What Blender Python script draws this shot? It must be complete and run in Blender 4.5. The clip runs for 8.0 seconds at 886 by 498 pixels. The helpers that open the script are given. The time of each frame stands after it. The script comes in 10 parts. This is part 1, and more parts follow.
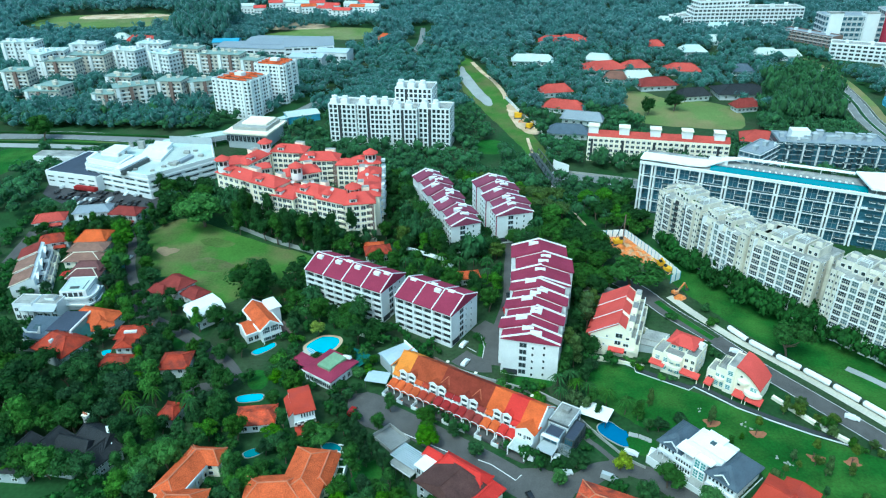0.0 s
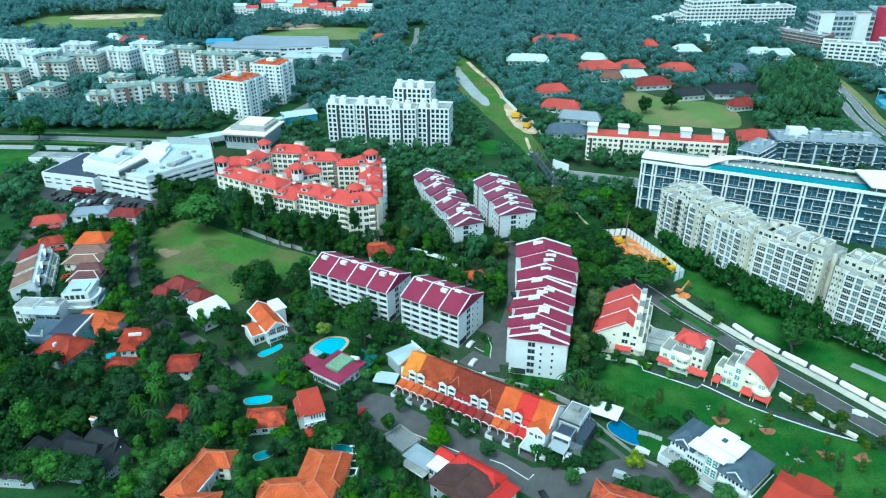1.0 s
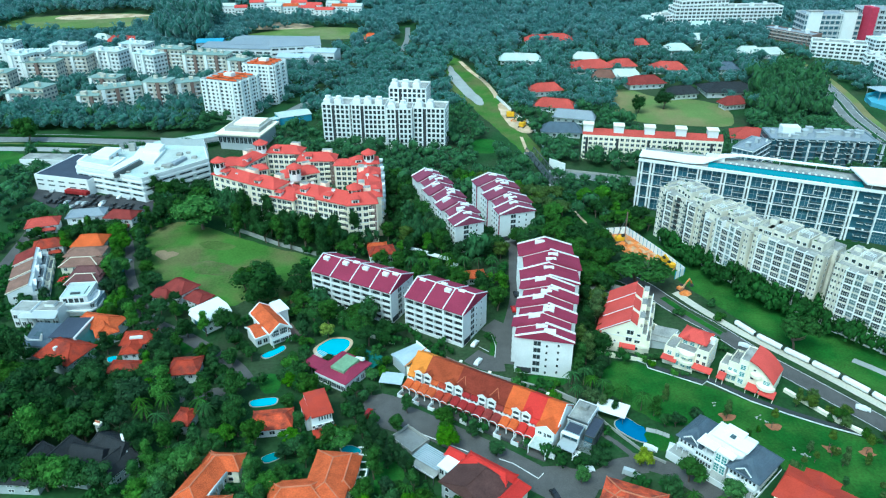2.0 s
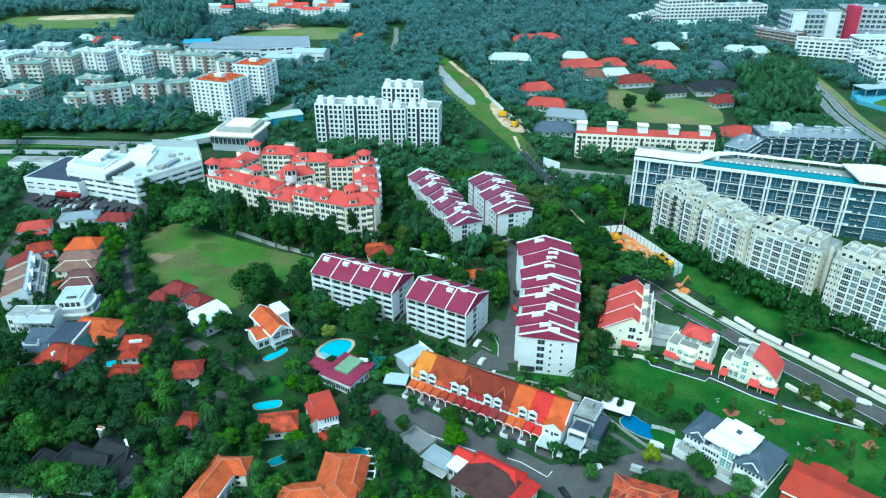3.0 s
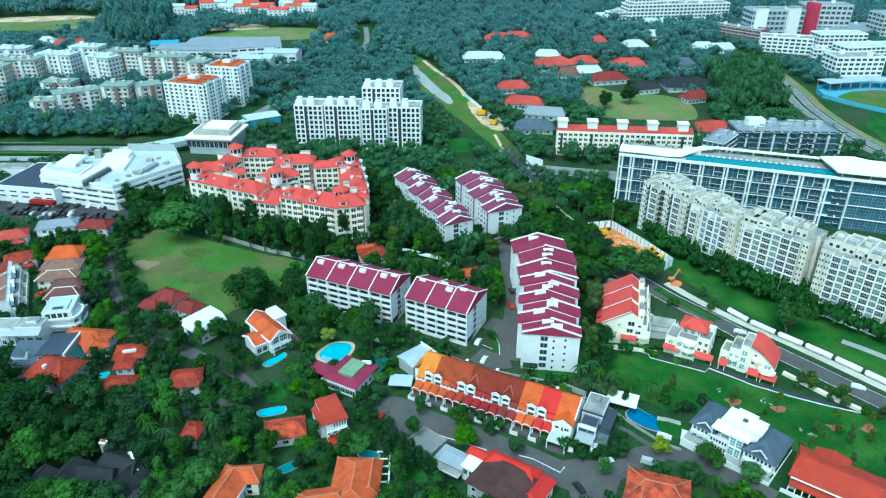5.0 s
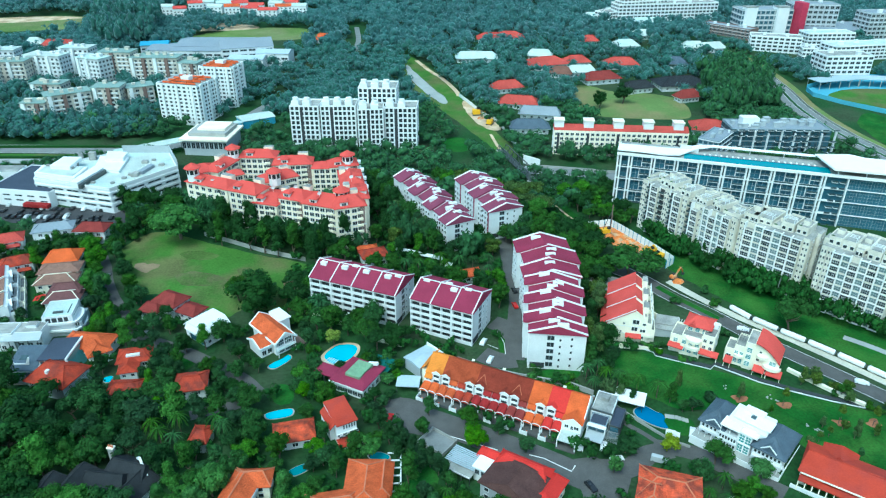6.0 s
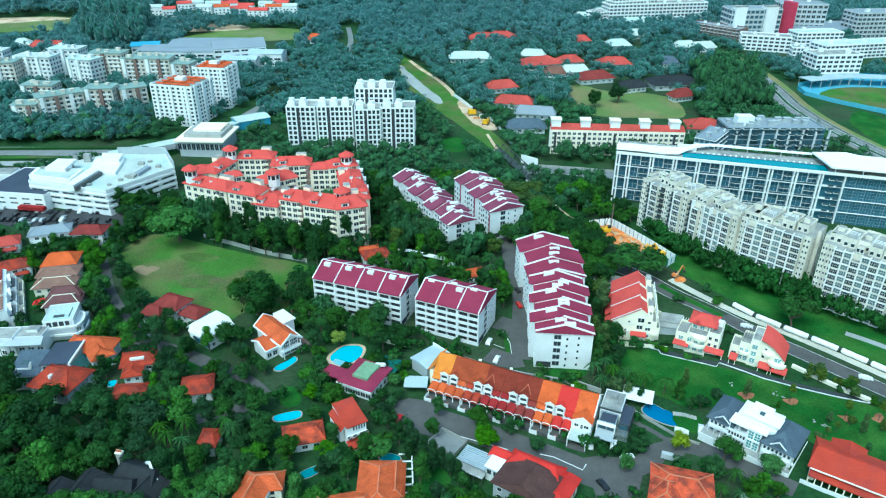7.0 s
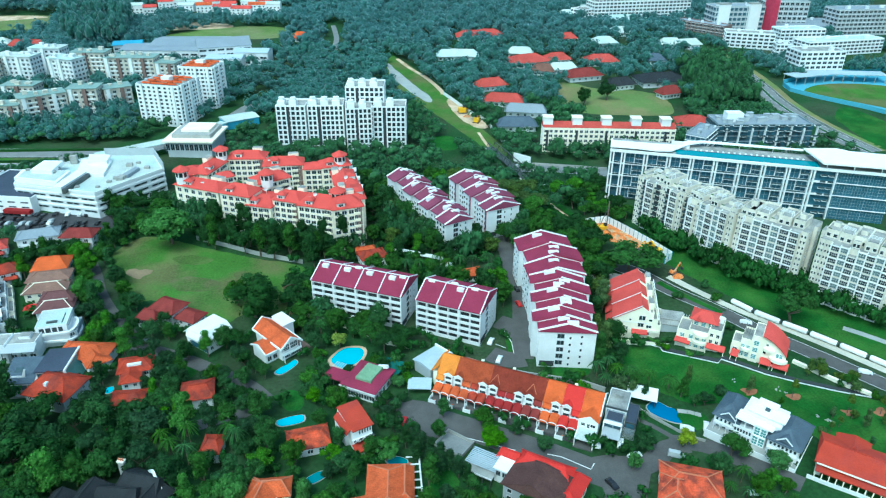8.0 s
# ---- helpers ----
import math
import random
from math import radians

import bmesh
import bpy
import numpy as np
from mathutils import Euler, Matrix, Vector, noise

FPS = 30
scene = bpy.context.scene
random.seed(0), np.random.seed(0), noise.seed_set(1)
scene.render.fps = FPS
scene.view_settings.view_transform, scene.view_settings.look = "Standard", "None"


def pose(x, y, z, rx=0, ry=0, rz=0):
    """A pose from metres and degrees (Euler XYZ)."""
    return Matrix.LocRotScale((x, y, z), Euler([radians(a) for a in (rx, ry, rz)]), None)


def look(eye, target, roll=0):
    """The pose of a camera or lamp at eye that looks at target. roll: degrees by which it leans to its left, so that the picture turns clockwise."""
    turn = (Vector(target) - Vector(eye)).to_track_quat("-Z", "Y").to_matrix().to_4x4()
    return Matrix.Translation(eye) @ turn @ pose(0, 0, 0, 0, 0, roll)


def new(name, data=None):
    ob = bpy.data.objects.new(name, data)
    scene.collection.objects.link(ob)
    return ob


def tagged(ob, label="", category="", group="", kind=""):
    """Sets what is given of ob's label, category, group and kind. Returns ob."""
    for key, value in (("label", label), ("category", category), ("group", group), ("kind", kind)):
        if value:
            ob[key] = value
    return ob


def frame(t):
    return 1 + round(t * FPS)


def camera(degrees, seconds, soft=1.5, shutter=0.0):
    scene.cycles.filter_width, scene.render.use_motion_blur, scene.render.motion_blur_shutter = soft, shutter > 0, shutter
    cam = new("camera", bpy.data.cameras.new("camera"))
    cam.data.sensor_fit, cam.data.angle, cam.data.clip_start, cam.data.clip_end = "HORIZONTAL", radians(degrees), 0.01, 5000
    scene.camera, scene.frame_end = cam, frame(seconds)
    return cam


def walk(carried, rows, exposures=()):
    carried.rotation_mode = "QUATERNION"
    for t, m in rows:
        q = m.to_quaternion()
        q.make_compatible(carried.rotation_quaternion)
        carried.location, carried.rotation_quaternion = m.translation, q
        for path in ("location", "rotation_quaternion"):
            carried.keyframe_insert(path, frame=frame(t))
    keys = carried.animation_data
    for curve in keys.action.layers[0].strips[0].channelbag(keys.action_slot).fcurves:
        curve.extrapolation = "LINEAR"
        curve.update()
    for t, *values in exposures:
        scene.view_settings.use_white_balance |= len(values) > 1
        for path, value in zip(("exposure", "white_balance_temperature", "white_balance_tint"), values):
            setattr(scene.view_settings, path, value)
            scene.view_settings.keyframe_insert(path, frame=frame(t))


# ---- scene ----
cam = camera(65.6, 8.0, soft=1.2)
PATH = [
    (0, (0.000, 0.000, 155.000), (-0.980, 88.510, 108.470), -0.56),
    (0.5, (-3.245, 0.118, 154.995), (-3.495, 88.623, 108.445), -0.52),
    (1, (-6.442, 0.268, 154.935), (-5.872, 88.771, 108.385), -0.45),
    (1.5, (-9.693, 0.440, 154.913), (-8.153, 88.915, 108.333), -0.38),
    (3, (-19.454, 1.236, 154.697), (-14.624, 89.571, 108.077), -0.18),
    (3.5, (-22.743, 1.575, 154.635), (-16.533, 89.814, 107.995), -0.14),
    (4, (-26.098, 2.002, 154.589), (-18.367, 90.105, 107.919), -0.08),
    (4.5, (-29.425, 2.455, 154.526), (-20.365, 90.416, 107.826), -0.02),
    (6, (-39.487, 4.165, 154.446), (-27.347, 91.742, 107.726), 0.14),
    (6.5, (-42.773, 4.769, 154.326), (-29.753, 92.226, 107.616), 0.20),
    (7, (-46.039, 5.470, 154.213), (-32.070, 92.789, 107.521), 0.25),
    (7.5, (-49.369, 6.600, 154.067), (-34.160, 93.678, 107.311), 0.31),
    (8, (-52.780, 8.657, 153.975), (-36.158, 95.375, 107.030), 0.43),
]
walk(cam, [(t, look(eye, target, roll)) for t, eye, target, roll in PATH],
     exposures=[(0.0, 0.93, 4960, -22), (8.0, 0.93, 4960, -22)])

# ---- light: high overcast, soft ----
world = bpy.data.worlds.new("overcast_sky")
scene.world = world
world.use_nodes = True
wn = world.node_tree
sky = wn.nodes.new("ShaderNodeTexSky")
sky.sky_type = 'NISHITA'
sky.sun_disc = False
sky.sun_elevation, sky.sun_rotation = radians(55), radians(200)
sky.dust_density, sky.air_density, sky.ozone_density = 3.0, 1.5, 1.5
wn.nodes["Background"].inputs["Strength"].default_value = 0.11
wn.links.new(sky.outputs[0], wn.nodes["Background"].inputs["Color"])
sun = new("sun", bpy.data.lights.new("sun", "SUN"))
sun.data.energy, sun.data.angle, sun.data.color = 1.2, radians(25), (1.0, 0.97, 0.93)
sun.matrix_world = look((-60, -60, 140), (0, 0, 0))

# ---- materials ----
MATS = {}


def mat(name, base, rough=0.8, var=0.15, scale=0.4, fine=4.0, metal=0.0, bump=0.0, spec=0.12, ribs=0.0, second=None, second_scale=0.05, island=0.0, objvar=0.0, sheen=0.0, thin=0.0):
    """A procedural surface: base colour, large stains, fine grain, optional ribs and a second colour in patches."""
    m = bpy.data.materials.new(name)
    m.use_nodes = True
    nt = m.node_tree
    b = nt.nodes["Principled BSDF"]
    b.inputs["Roughness"].default_value = rough
    b.inputs["Metallic"].default_value = metal
    b.inputs["Specular IOR Level"].default_value = spec
    # bluish sheen imitates distance haze on foliage
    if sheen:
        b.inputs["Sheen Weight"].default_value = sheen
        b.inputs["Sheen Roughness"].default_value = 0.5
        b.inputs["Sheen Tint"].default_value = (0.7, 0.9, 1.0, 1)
    co = nt.nodes.new("ShaderNodeTexCoord")
    geo = nt.nodes.new("ShaderNodeNewGeometry")
    pos = geo.outputs["Position"]
    big = nt.nodes.new("ShaderNodeTexNoise")
    big.inputs["Scale"].default_value, big.inputs["Detail"].default_value = scale, 5
    nt.links.new(pos, big.inputs["Vector"])
    small = nt.nodes.new("ShaderNodeTexNoise")
    small.inputs["Scale"].default_value, small.inputs["Detail"].default_value = fine, 3
    nt.links.new(pos, small.inputs["Vector"])
    add = nt.nodes.new("ShaderNodeMath")
    add.operation = 'ADD'
    nt.links.new(big.outputs["Fac"], add.inputs[0])
    nt.links.new(small.outputs["Fac"], add.inputs[1])
    val = nt.nodes.new("ShaderNodeMapRange")
    val.inputs[1].default_value, val.inputs[2].default_value = 0.65, 1.35
    val.inputs[3].default_value, val.inputs[4].default_value = 1 - var, 1 + var
    nt.links.new(add.outputs[0], val.inputs[0])
    value = val.outputs[0]
    if island:
        rnd = nt.nodes.new("ShaderNodeMapRange")
        rnd.inputs[3].default_value, rnd.inputs[4].default_value = 1 - island, 1 + island
        nt.links.new(geo.outputs["Random Per Island"], rnd.inputs[0])
        mul = nt.nodes.new("ShaderNodeMath")
        mul.operation = 'MULTIPLY'
        nt.links.new(value, mul.inputs[0])
        nt.links.new(rnd.outputs[0], mul.inputs[1])
        value = mul.outputs[0]
    hsv = nt.nodes.new("ShaderNodeHueSaturation")
    hsv.inputs["Color"].default_value = (*base, 1)
    nt.links.new(value, hsv.inputs["Value"])
    if second:
        pat = nt.nodes.new("ShaderNodeTexNoise")
        pat.inputs["Scale"].default_value, pat.inputs["Detail"].default_value = second_scale, 6
        nt.links.new(pos, pat.inputs["Vector"])
        ramp = nt.nodes.new("ShaderNodeMapRange")
        ramp.inputs[1].default_value, ramp.inputs[2].default_value = 0.45, 0.62
        nt.links.new(pat.outputs["Fac"], ramp.inputs[0])
        mix = nt.nodes.new("ShaderNodeMix")
        mix.data_type = 'RGBA'
        mix.inputs[6].default_value, mix.inputs[7].default_value = (*base, 1), (*second, 1)
        nt.links.new(ramp.outputs[0], mix.inputs[0])
        nt.links.new(mix.outputs[2], hsv.inputs["Color"])
    if objvar:
        info = nt.nodes.new("ShaderNodeObjectInfo")
        hue = nt.nodes.new("ShaderNodeMapRange")
        hue.inputs[3].default_value, hue.inputs[4].default_value = 0.5 - objvar, 0.5 + objvar * 0.12
        nt.links.new(info.outputs["Random"], hue.inputs[0])
        nt.links.new(hue.outputs[0], hsv.inputs["Hue"])
        sat = nt.nodes.new("ShaderNodeMapRange")
        sat.inputs[3].default_value, sat.inputs[4].default_value = 1.12, 0.8
        nt.links.new(info.outputs["Random"], sat.inputs[0])
        nt.links.new(sat.outputs[0], hsv.inputs["Saturation"])
    nt.links.new(hsv.outputs[0], b.inputs["Base Color"])
    height = small.outputs["Fac"]
    if ribs:
        wave = nt.nodes.new("ShaderNodeTexWave")
        wave.inputs["Scale"].default_value, wave.inputs["Distortion"].default_value = ribs, 0.3
        nt.links.new(co.outputs["Object"], wave.inputs["Vector"])
        height = wave.outputs["Fac"]
    if bump:
        bp = nt.nodes.new("ShaderNodeBump")
        bp.inputs["Strength"].default_value, bp.inputs["Distance"].default_value = bump, 0.15
        nt.links.new(height, bp.inputs["Height"])
        nt.links.new(bp.outputs[0], b.inputs["Normal"])
    if thin:
        trans = nt.nodes.new("ShaderNodeBsdfTranslucent")
        nt.links.new(hsv.outputs[0], trans.inputs["Color"])
        blend = nt.nodes.new("ShaderNodeMixShader")
        blend.inputs[0].default_value = thin
        nt.links.new(b.outputs[0], blend.inputs[1])
        nt.links.new(trans.outputs[0], blend.inputs[2])
        nt.links.new(blend.outputs[0], nt.nodes["Material Output"].inputs["Surface"])
    MATS[name] = m
    return m


mat("white_paint", (0.73, 0.74, 0.745), 0.7, 0.10, 0.25, 3)
mat("bright_paint", (0.80, 0.81, 0.81), 0.6, 0.05, 0.2, 2)
mat("ivory_paint", (0.88, 0.80, 0.64), 0.8, 0.1, 0.2, 2)
mat("stone_paint", (0.72, 0.68, 0.585), 0.8, 0.14, 0.3, 2, second=(0.62, 0.585, 0.50), second_scale=0.12)
mat("cream_paint", (0.86, 0.81, 0.66), 0.75, 0.10, 0.25, 3)
mat("beige_paint", (0.60, 0.555, 0.48), 0.75, 0.12, 0.2, 2)
mat("brown_paint", (0.22, 0.15, 0.13), 0.75, 0.12, 0.2, 2)
mat("grey_paint", (0.42, 0.45, 0.47), 0.7, 0.12, 0.25, 3)
# near-black colour: shade painted into recesses, porches and openings; also the open drain
mat("painted_dark", (0.05, 0.055, 0.06), 0.8, 0.2, 0.5, 3)
mat("maroon_tile", (0.25, 0.035, 0.075), 0.9, 0.18, 0.15, 2.5, bump=0.5, ribs=1.2)
mat("plum_tile", (0.21, 0.055, 0.10), 0.9, 0.22, 0.15, 2.5, bump=0.5, ribs=1.2)
mat("coral_tile", (0.58, 0.085, 0.072), 0.9, 0.15, 0.15, 2.5, bump=0.5, ribs=1.2)
mat("red_tile", (0.55, 0.04, 0.035), 0.9, 0.18, 0.2, 2.5, bump=0.5, ribs=1.5)
mat("orange_tile", (0.56, 0.115, 0.04), 0.9, 0.35, 0.3, 2.5, bump=0.6, ribs=1.5)
mat("amber_tile", (0.72, 0.25, 0.04), 0.9, 0.2, 0.3, 2.5, bump=0.6, ribs=1.5)
mat("pumpkin_tile", (0.62, 0.125, 0.035), 0.9, 0.22, 0.3, 2.5, bump=0.6, ribs=1.5)
mat("tan_tile", (0.27, 0.155, 0.12), 0.9, 0.28, 0.3, 2.5, bump=0.6, ribs=1.5)
mat("plumbrown_tile", (0.16, 0.075, 0.075), 0.9, 0.28, 0.3, 2.5, bump=0.6, ribs=1.5)
mat("crimson_tile", (0.30, 0.028, 0.03), 0.9, 0.25, 0.3, 2.5, bump=0.6, ribs=1.5)
mat("pale_concrete", (0.52, 0.49, 0.41), 0.85, 0.2, 0.1, 1.5)
mat("slate_wall", (0.30, 0.35, 0.39), 0.6, 0.15, 0.2, 2)
mat("russet_tile", (0.33, 0.068, 0.028), 0.9, 0.3, 0.35, 2.5, bump=0.6, ribs=1.5)
mat("umber_tile", (0.095, 0.05, 0.045), 0.9, 0.3, 0.3, 2.5, bump=0.6, ribs=1.5)
mat("rust_tile", (0.215, 0.04, 0.024), 0.9, 0.3, 0.35, 2.5, bump=0.6, ribs=1.5)
mat("weathered_tile", (0.60, 0.10, 0.045), 0.9, 0.35, 0.4, 2.5, bump=0.6, ribs=1.5, second=(0.26, 0.06, 0.04), second_scale=0.35)
mat("terracotta_tile", (0.44, 0.075, 0.06), 0.9, 0.3, 0.1, 1.5, bump=0.5, ribs=1.2)
mat("brick_tile", (0.42, 0.06, 0.032), 0.9, 0.3, 0.3, 2.5, bump=0.6, ribs=1.5, second=(0.24, 0.05, 0.035), second_scale=0.25)
mat("vermilion_tile", (0.46, 0.06, 0.036), 0.9, 0.15, 0.2, 2.5, bump=0.6, ribs=1.5, second=(0.40, 0.06, 0.045), second_scale=0.15)
mat("ridge_tile", (0.50, 0.18, 0.10), 0.9, 0.2, 0.5, 3)
mat("brown_tile", (0.20, 0.10, 0.075), 0.9, 0.25, 0.3, 2.5, bump=0.6, ribs=1.5)
mat("darkred_tile", (0.24, 0.045, 0.04), 0.9, 0.25, 0.3, 2.5, bump=0.6, ribs=1.5)
mat("slate_tile", (0.034, 0.036, 0.04), 0.6, 0.3, 0.4, 2.5, bump=0.6, ribs=1.5)
mat("bluegrey_tile", (0.11, 0.14, 0.18), 0.55, 0.2, 0.4, 2.5, bump=0.6, ribs=1.5)
mat("navy_roof", (0.06, 0.07, 0.10), 0.7, 0.2, 0.1, 2)
mat("flat_roof", (0.36, 0.355, 0.33), 0.85, 0.3, 0.3, 2, second=(0.24, 0.24, 0.23), second_scale=0.12)
mat("pale_roof", (0.50, 0.54, 0.50), 0.8, 0.2, 0.1, 1.5, second=(0.48, 0.58, 0.56), second_scale=0.06)
mat("steel_roof", (0.27, 0.30, 0.34), 0.45, 0.12, 0.05, 1, bump=0.3, ribs=0.6)
mat("light_steel", (0.46, 0.53, 0.58), 0.4, 0.1, 0.1, 1, bump=0.3, ribs=1.5)
mat("green_roof", (0.25, 0.33, 0.30), 0.7, 0.2, 0.1, 1)
mat("court_green", (0.22, 0.33, 0.20), 0.8, 0.2, 0.4, 2)
mat("blue_roof", (0.10, 0.32, 0.48), 0.5, 0.1, 0.1, 1)
mat("asphalt", (0.102, 0.098, 0.095), 0.85, 0.25, 0.2, 3)
mat("dark_asphalt", (0.06, 0.06, 0.065), 0.85, 0.3, 0.2, 2)
mat("pale_asphalt", (0.21, 0.215, 0.215), 0.85, 0.25, 0.15, 3)
mat("concrete", (0.36, 0.36, 0.34), 0.85, 0.2, 0.3, 3)
mat("line_paint", (0.7, 0.7, 0.68), 0.7, 0.15, 1, 6)
mat("ground_green", (0.026, 0.066, 0.02), 0.95, 0.35, 0.05, 0.8, second=(0.045, 0.066, 0.032), second_scale=0.03)
mat("lawn", (0.026, 0.094, 0.013), 0.95, 0.4, 0.12, 1.5, second=(0.05, 0.122, 0.02), second_scale=0.07)
mat("field_grass", (0.07, 0.15, 0.024), 0.95, 0.3, 0.07, 1.2, second=(0.125, 0.135, 0.05), second_scale=0.045)
mat("meadow_grass", (0.13, 0.19, 0.05), 0.95, 0.3, 0.03, 0.5, second=(0.19, 0.20, 0.09), second_scale=0.02)
mat("worn_grass", (0.082, 0.128, 0.03), 0.95, 0.3, 0.1, 1.2, second=(0.122, 0.122, 0.055), second_scale=0.09)
mat("dry_grass", (0.21, 0.19, 0.085), 0.95, 0.2, 0.05, 1, second=(0.14, 0.20, 0.06), second_scale=0.03)
mat("bare_earth", (0.24, 0.18, 0.11), 0.95, 0.25, 0.2, 2)
mat("red_earth", (0.30, 0.13, 0.07), 0.95, 0.25, 0.3, 2)
mat("orange_earth", (0.58, 0.19, 0.05), 0.95, 0.4, 0.4, 2, second=(0.50, 0.34, 0.20), second_scale=0.3)
mat("sand", (0.60, 0.46, 0.32), 0.95, 0.25, 0.1, 2, second=(0.42, 0.30, 0.18), second_scale=0.08)
mat("gravel", (0.34, 0.35, 0.34), 0.95, 0.2, 0.1, 2)
mat("bark", (0.13, 0.10, 0.075), 0.9, 0.3, 2, 8)
LEAF = dict(rough=0.75, var=0.5, scale=0.3, fine=1.6, island=0.3, spec=0.1, thin=0.25)
mat("leaf_bright", (0.06, 0.18, 0.018), objvar=0.02, **LEAF)
mat("leaf_mid", (0.035, 0.112, 0.019), objvar=0.03, **LEAF)
mat("leaf_dark", (0.024, 0.07, 0.019), objvar=0.02, **LEAF)
mat("leaf_olive", (0.07, 0.13, 0.028), objvar=0.03, **LEAF)
mat("leaf_lime", (0.22, 0.30, 0.03), objvar=0.01, **LEAF)
# haze painted into the next two leaf colours, bluer for farther woods
mat("leaf_far_haze_tint", (0.085, 0.205, 0.182), rough=0.8, var=0.2, scale=0.012, fine=0.2, island=0.12, spec=0.3, sheen=1.0, thin=0.5)
mat("leaf_mid_haze_tint", (0.066, 0.172, 0.13), rough=0.8, var=0.3, scale=0.02, fine=0.35, island=0.2, spec=0.2, sheen=0.9, thin=0.45)
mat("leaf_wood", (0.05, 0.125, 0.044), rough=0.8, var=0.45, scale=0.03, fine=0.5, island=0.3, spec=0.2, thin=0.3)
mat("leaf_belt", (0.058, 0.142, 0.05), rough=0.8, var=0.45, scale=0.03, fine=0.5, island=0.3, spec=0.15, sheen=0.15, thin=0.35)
mat("leaf_hedge", (0.03, 0.094, 0.016), rough=0.8, var=0.5, scale=0.05, fine=1.2, island=0.35, spec=0.2, thin=0.25)
mat("dark_glass", (0.03, 0.04, 0.045), 0.15, 0.2, 0.5, 2, spec=0.6)
mat("grey_glass", (0.07, 0.10, 0.11), 0.2, 0.25, 0.3, 1, spec=0.6)
mat("blue_glass", (0.055, 0.13, 0.18), 0.12, 0.25, 0.2, 1, spec=0.7)
mat("pale_glass", (0.11, 0.165, 0.17), 0.3, 0.35, 0.3, 1, spec=0.6)
mat("teal_glass", (0.10, 0.28, 0.27), 0.15, 0.15, 0.3, 1, spec=0.6)
mat("pool_water", (0.02, 0.46, 0.60), 0.08, 0.06, 0.3, 3, spec=0.5)
mat("pool_deep", (0.015, 0.14, 0.30), 0.08, 0.1, 0.3, 3, spec=0.5)
mat("pool_teal", (0.02, 0.22, 0.26), 0.1, 0.1, 0.3, 3, spec=0.5)
mat("steel_dark", (0.12, 0.13, 0.13), 0.5, 0.2, 1, 4, metal=0.6)
mat("white_metal", (0.80, 0.81, 0.80), 0.4, 0.08, 0.2, 2)
mat("yellow_paint", (0.75, 0.42, 0.02), 0.5, 0.15, 0.5, 3)
mat("red_paint", (0.55, 0.03, 0.03), 0.5, 0.15, 0.5, 3)
# tower red shifted to pink: haze painted into its colour
mat("hazed_red_paint", (0.48, 0.05, 0.10), 0.6, 0.15, 0.3, 2)
mat("blue_track", (0.14, 0.36, 0.48), 0.8, 0.1, 0.05, 1)
mat("canopy_white", (0.88, 0.88, 0.88), 0.6, 0.04, 0.2, 2)
mat("netting_green", (0.03, 0.12, 0.10), 0.8, 0.2, 0.4, 3)
for key, col in dict(white=(0.78, 0.79, 0.8), silver=(0.45, 0.47, 0.48), black=(0.02, 0.02, 0.022), red=(0.45, 0.02, 0.02), blue=(0.03, 0.09, 0.25)).items():
    mat("car_" + key, col, 0.25, 0.03, 0.5, 3, spec=0.6)


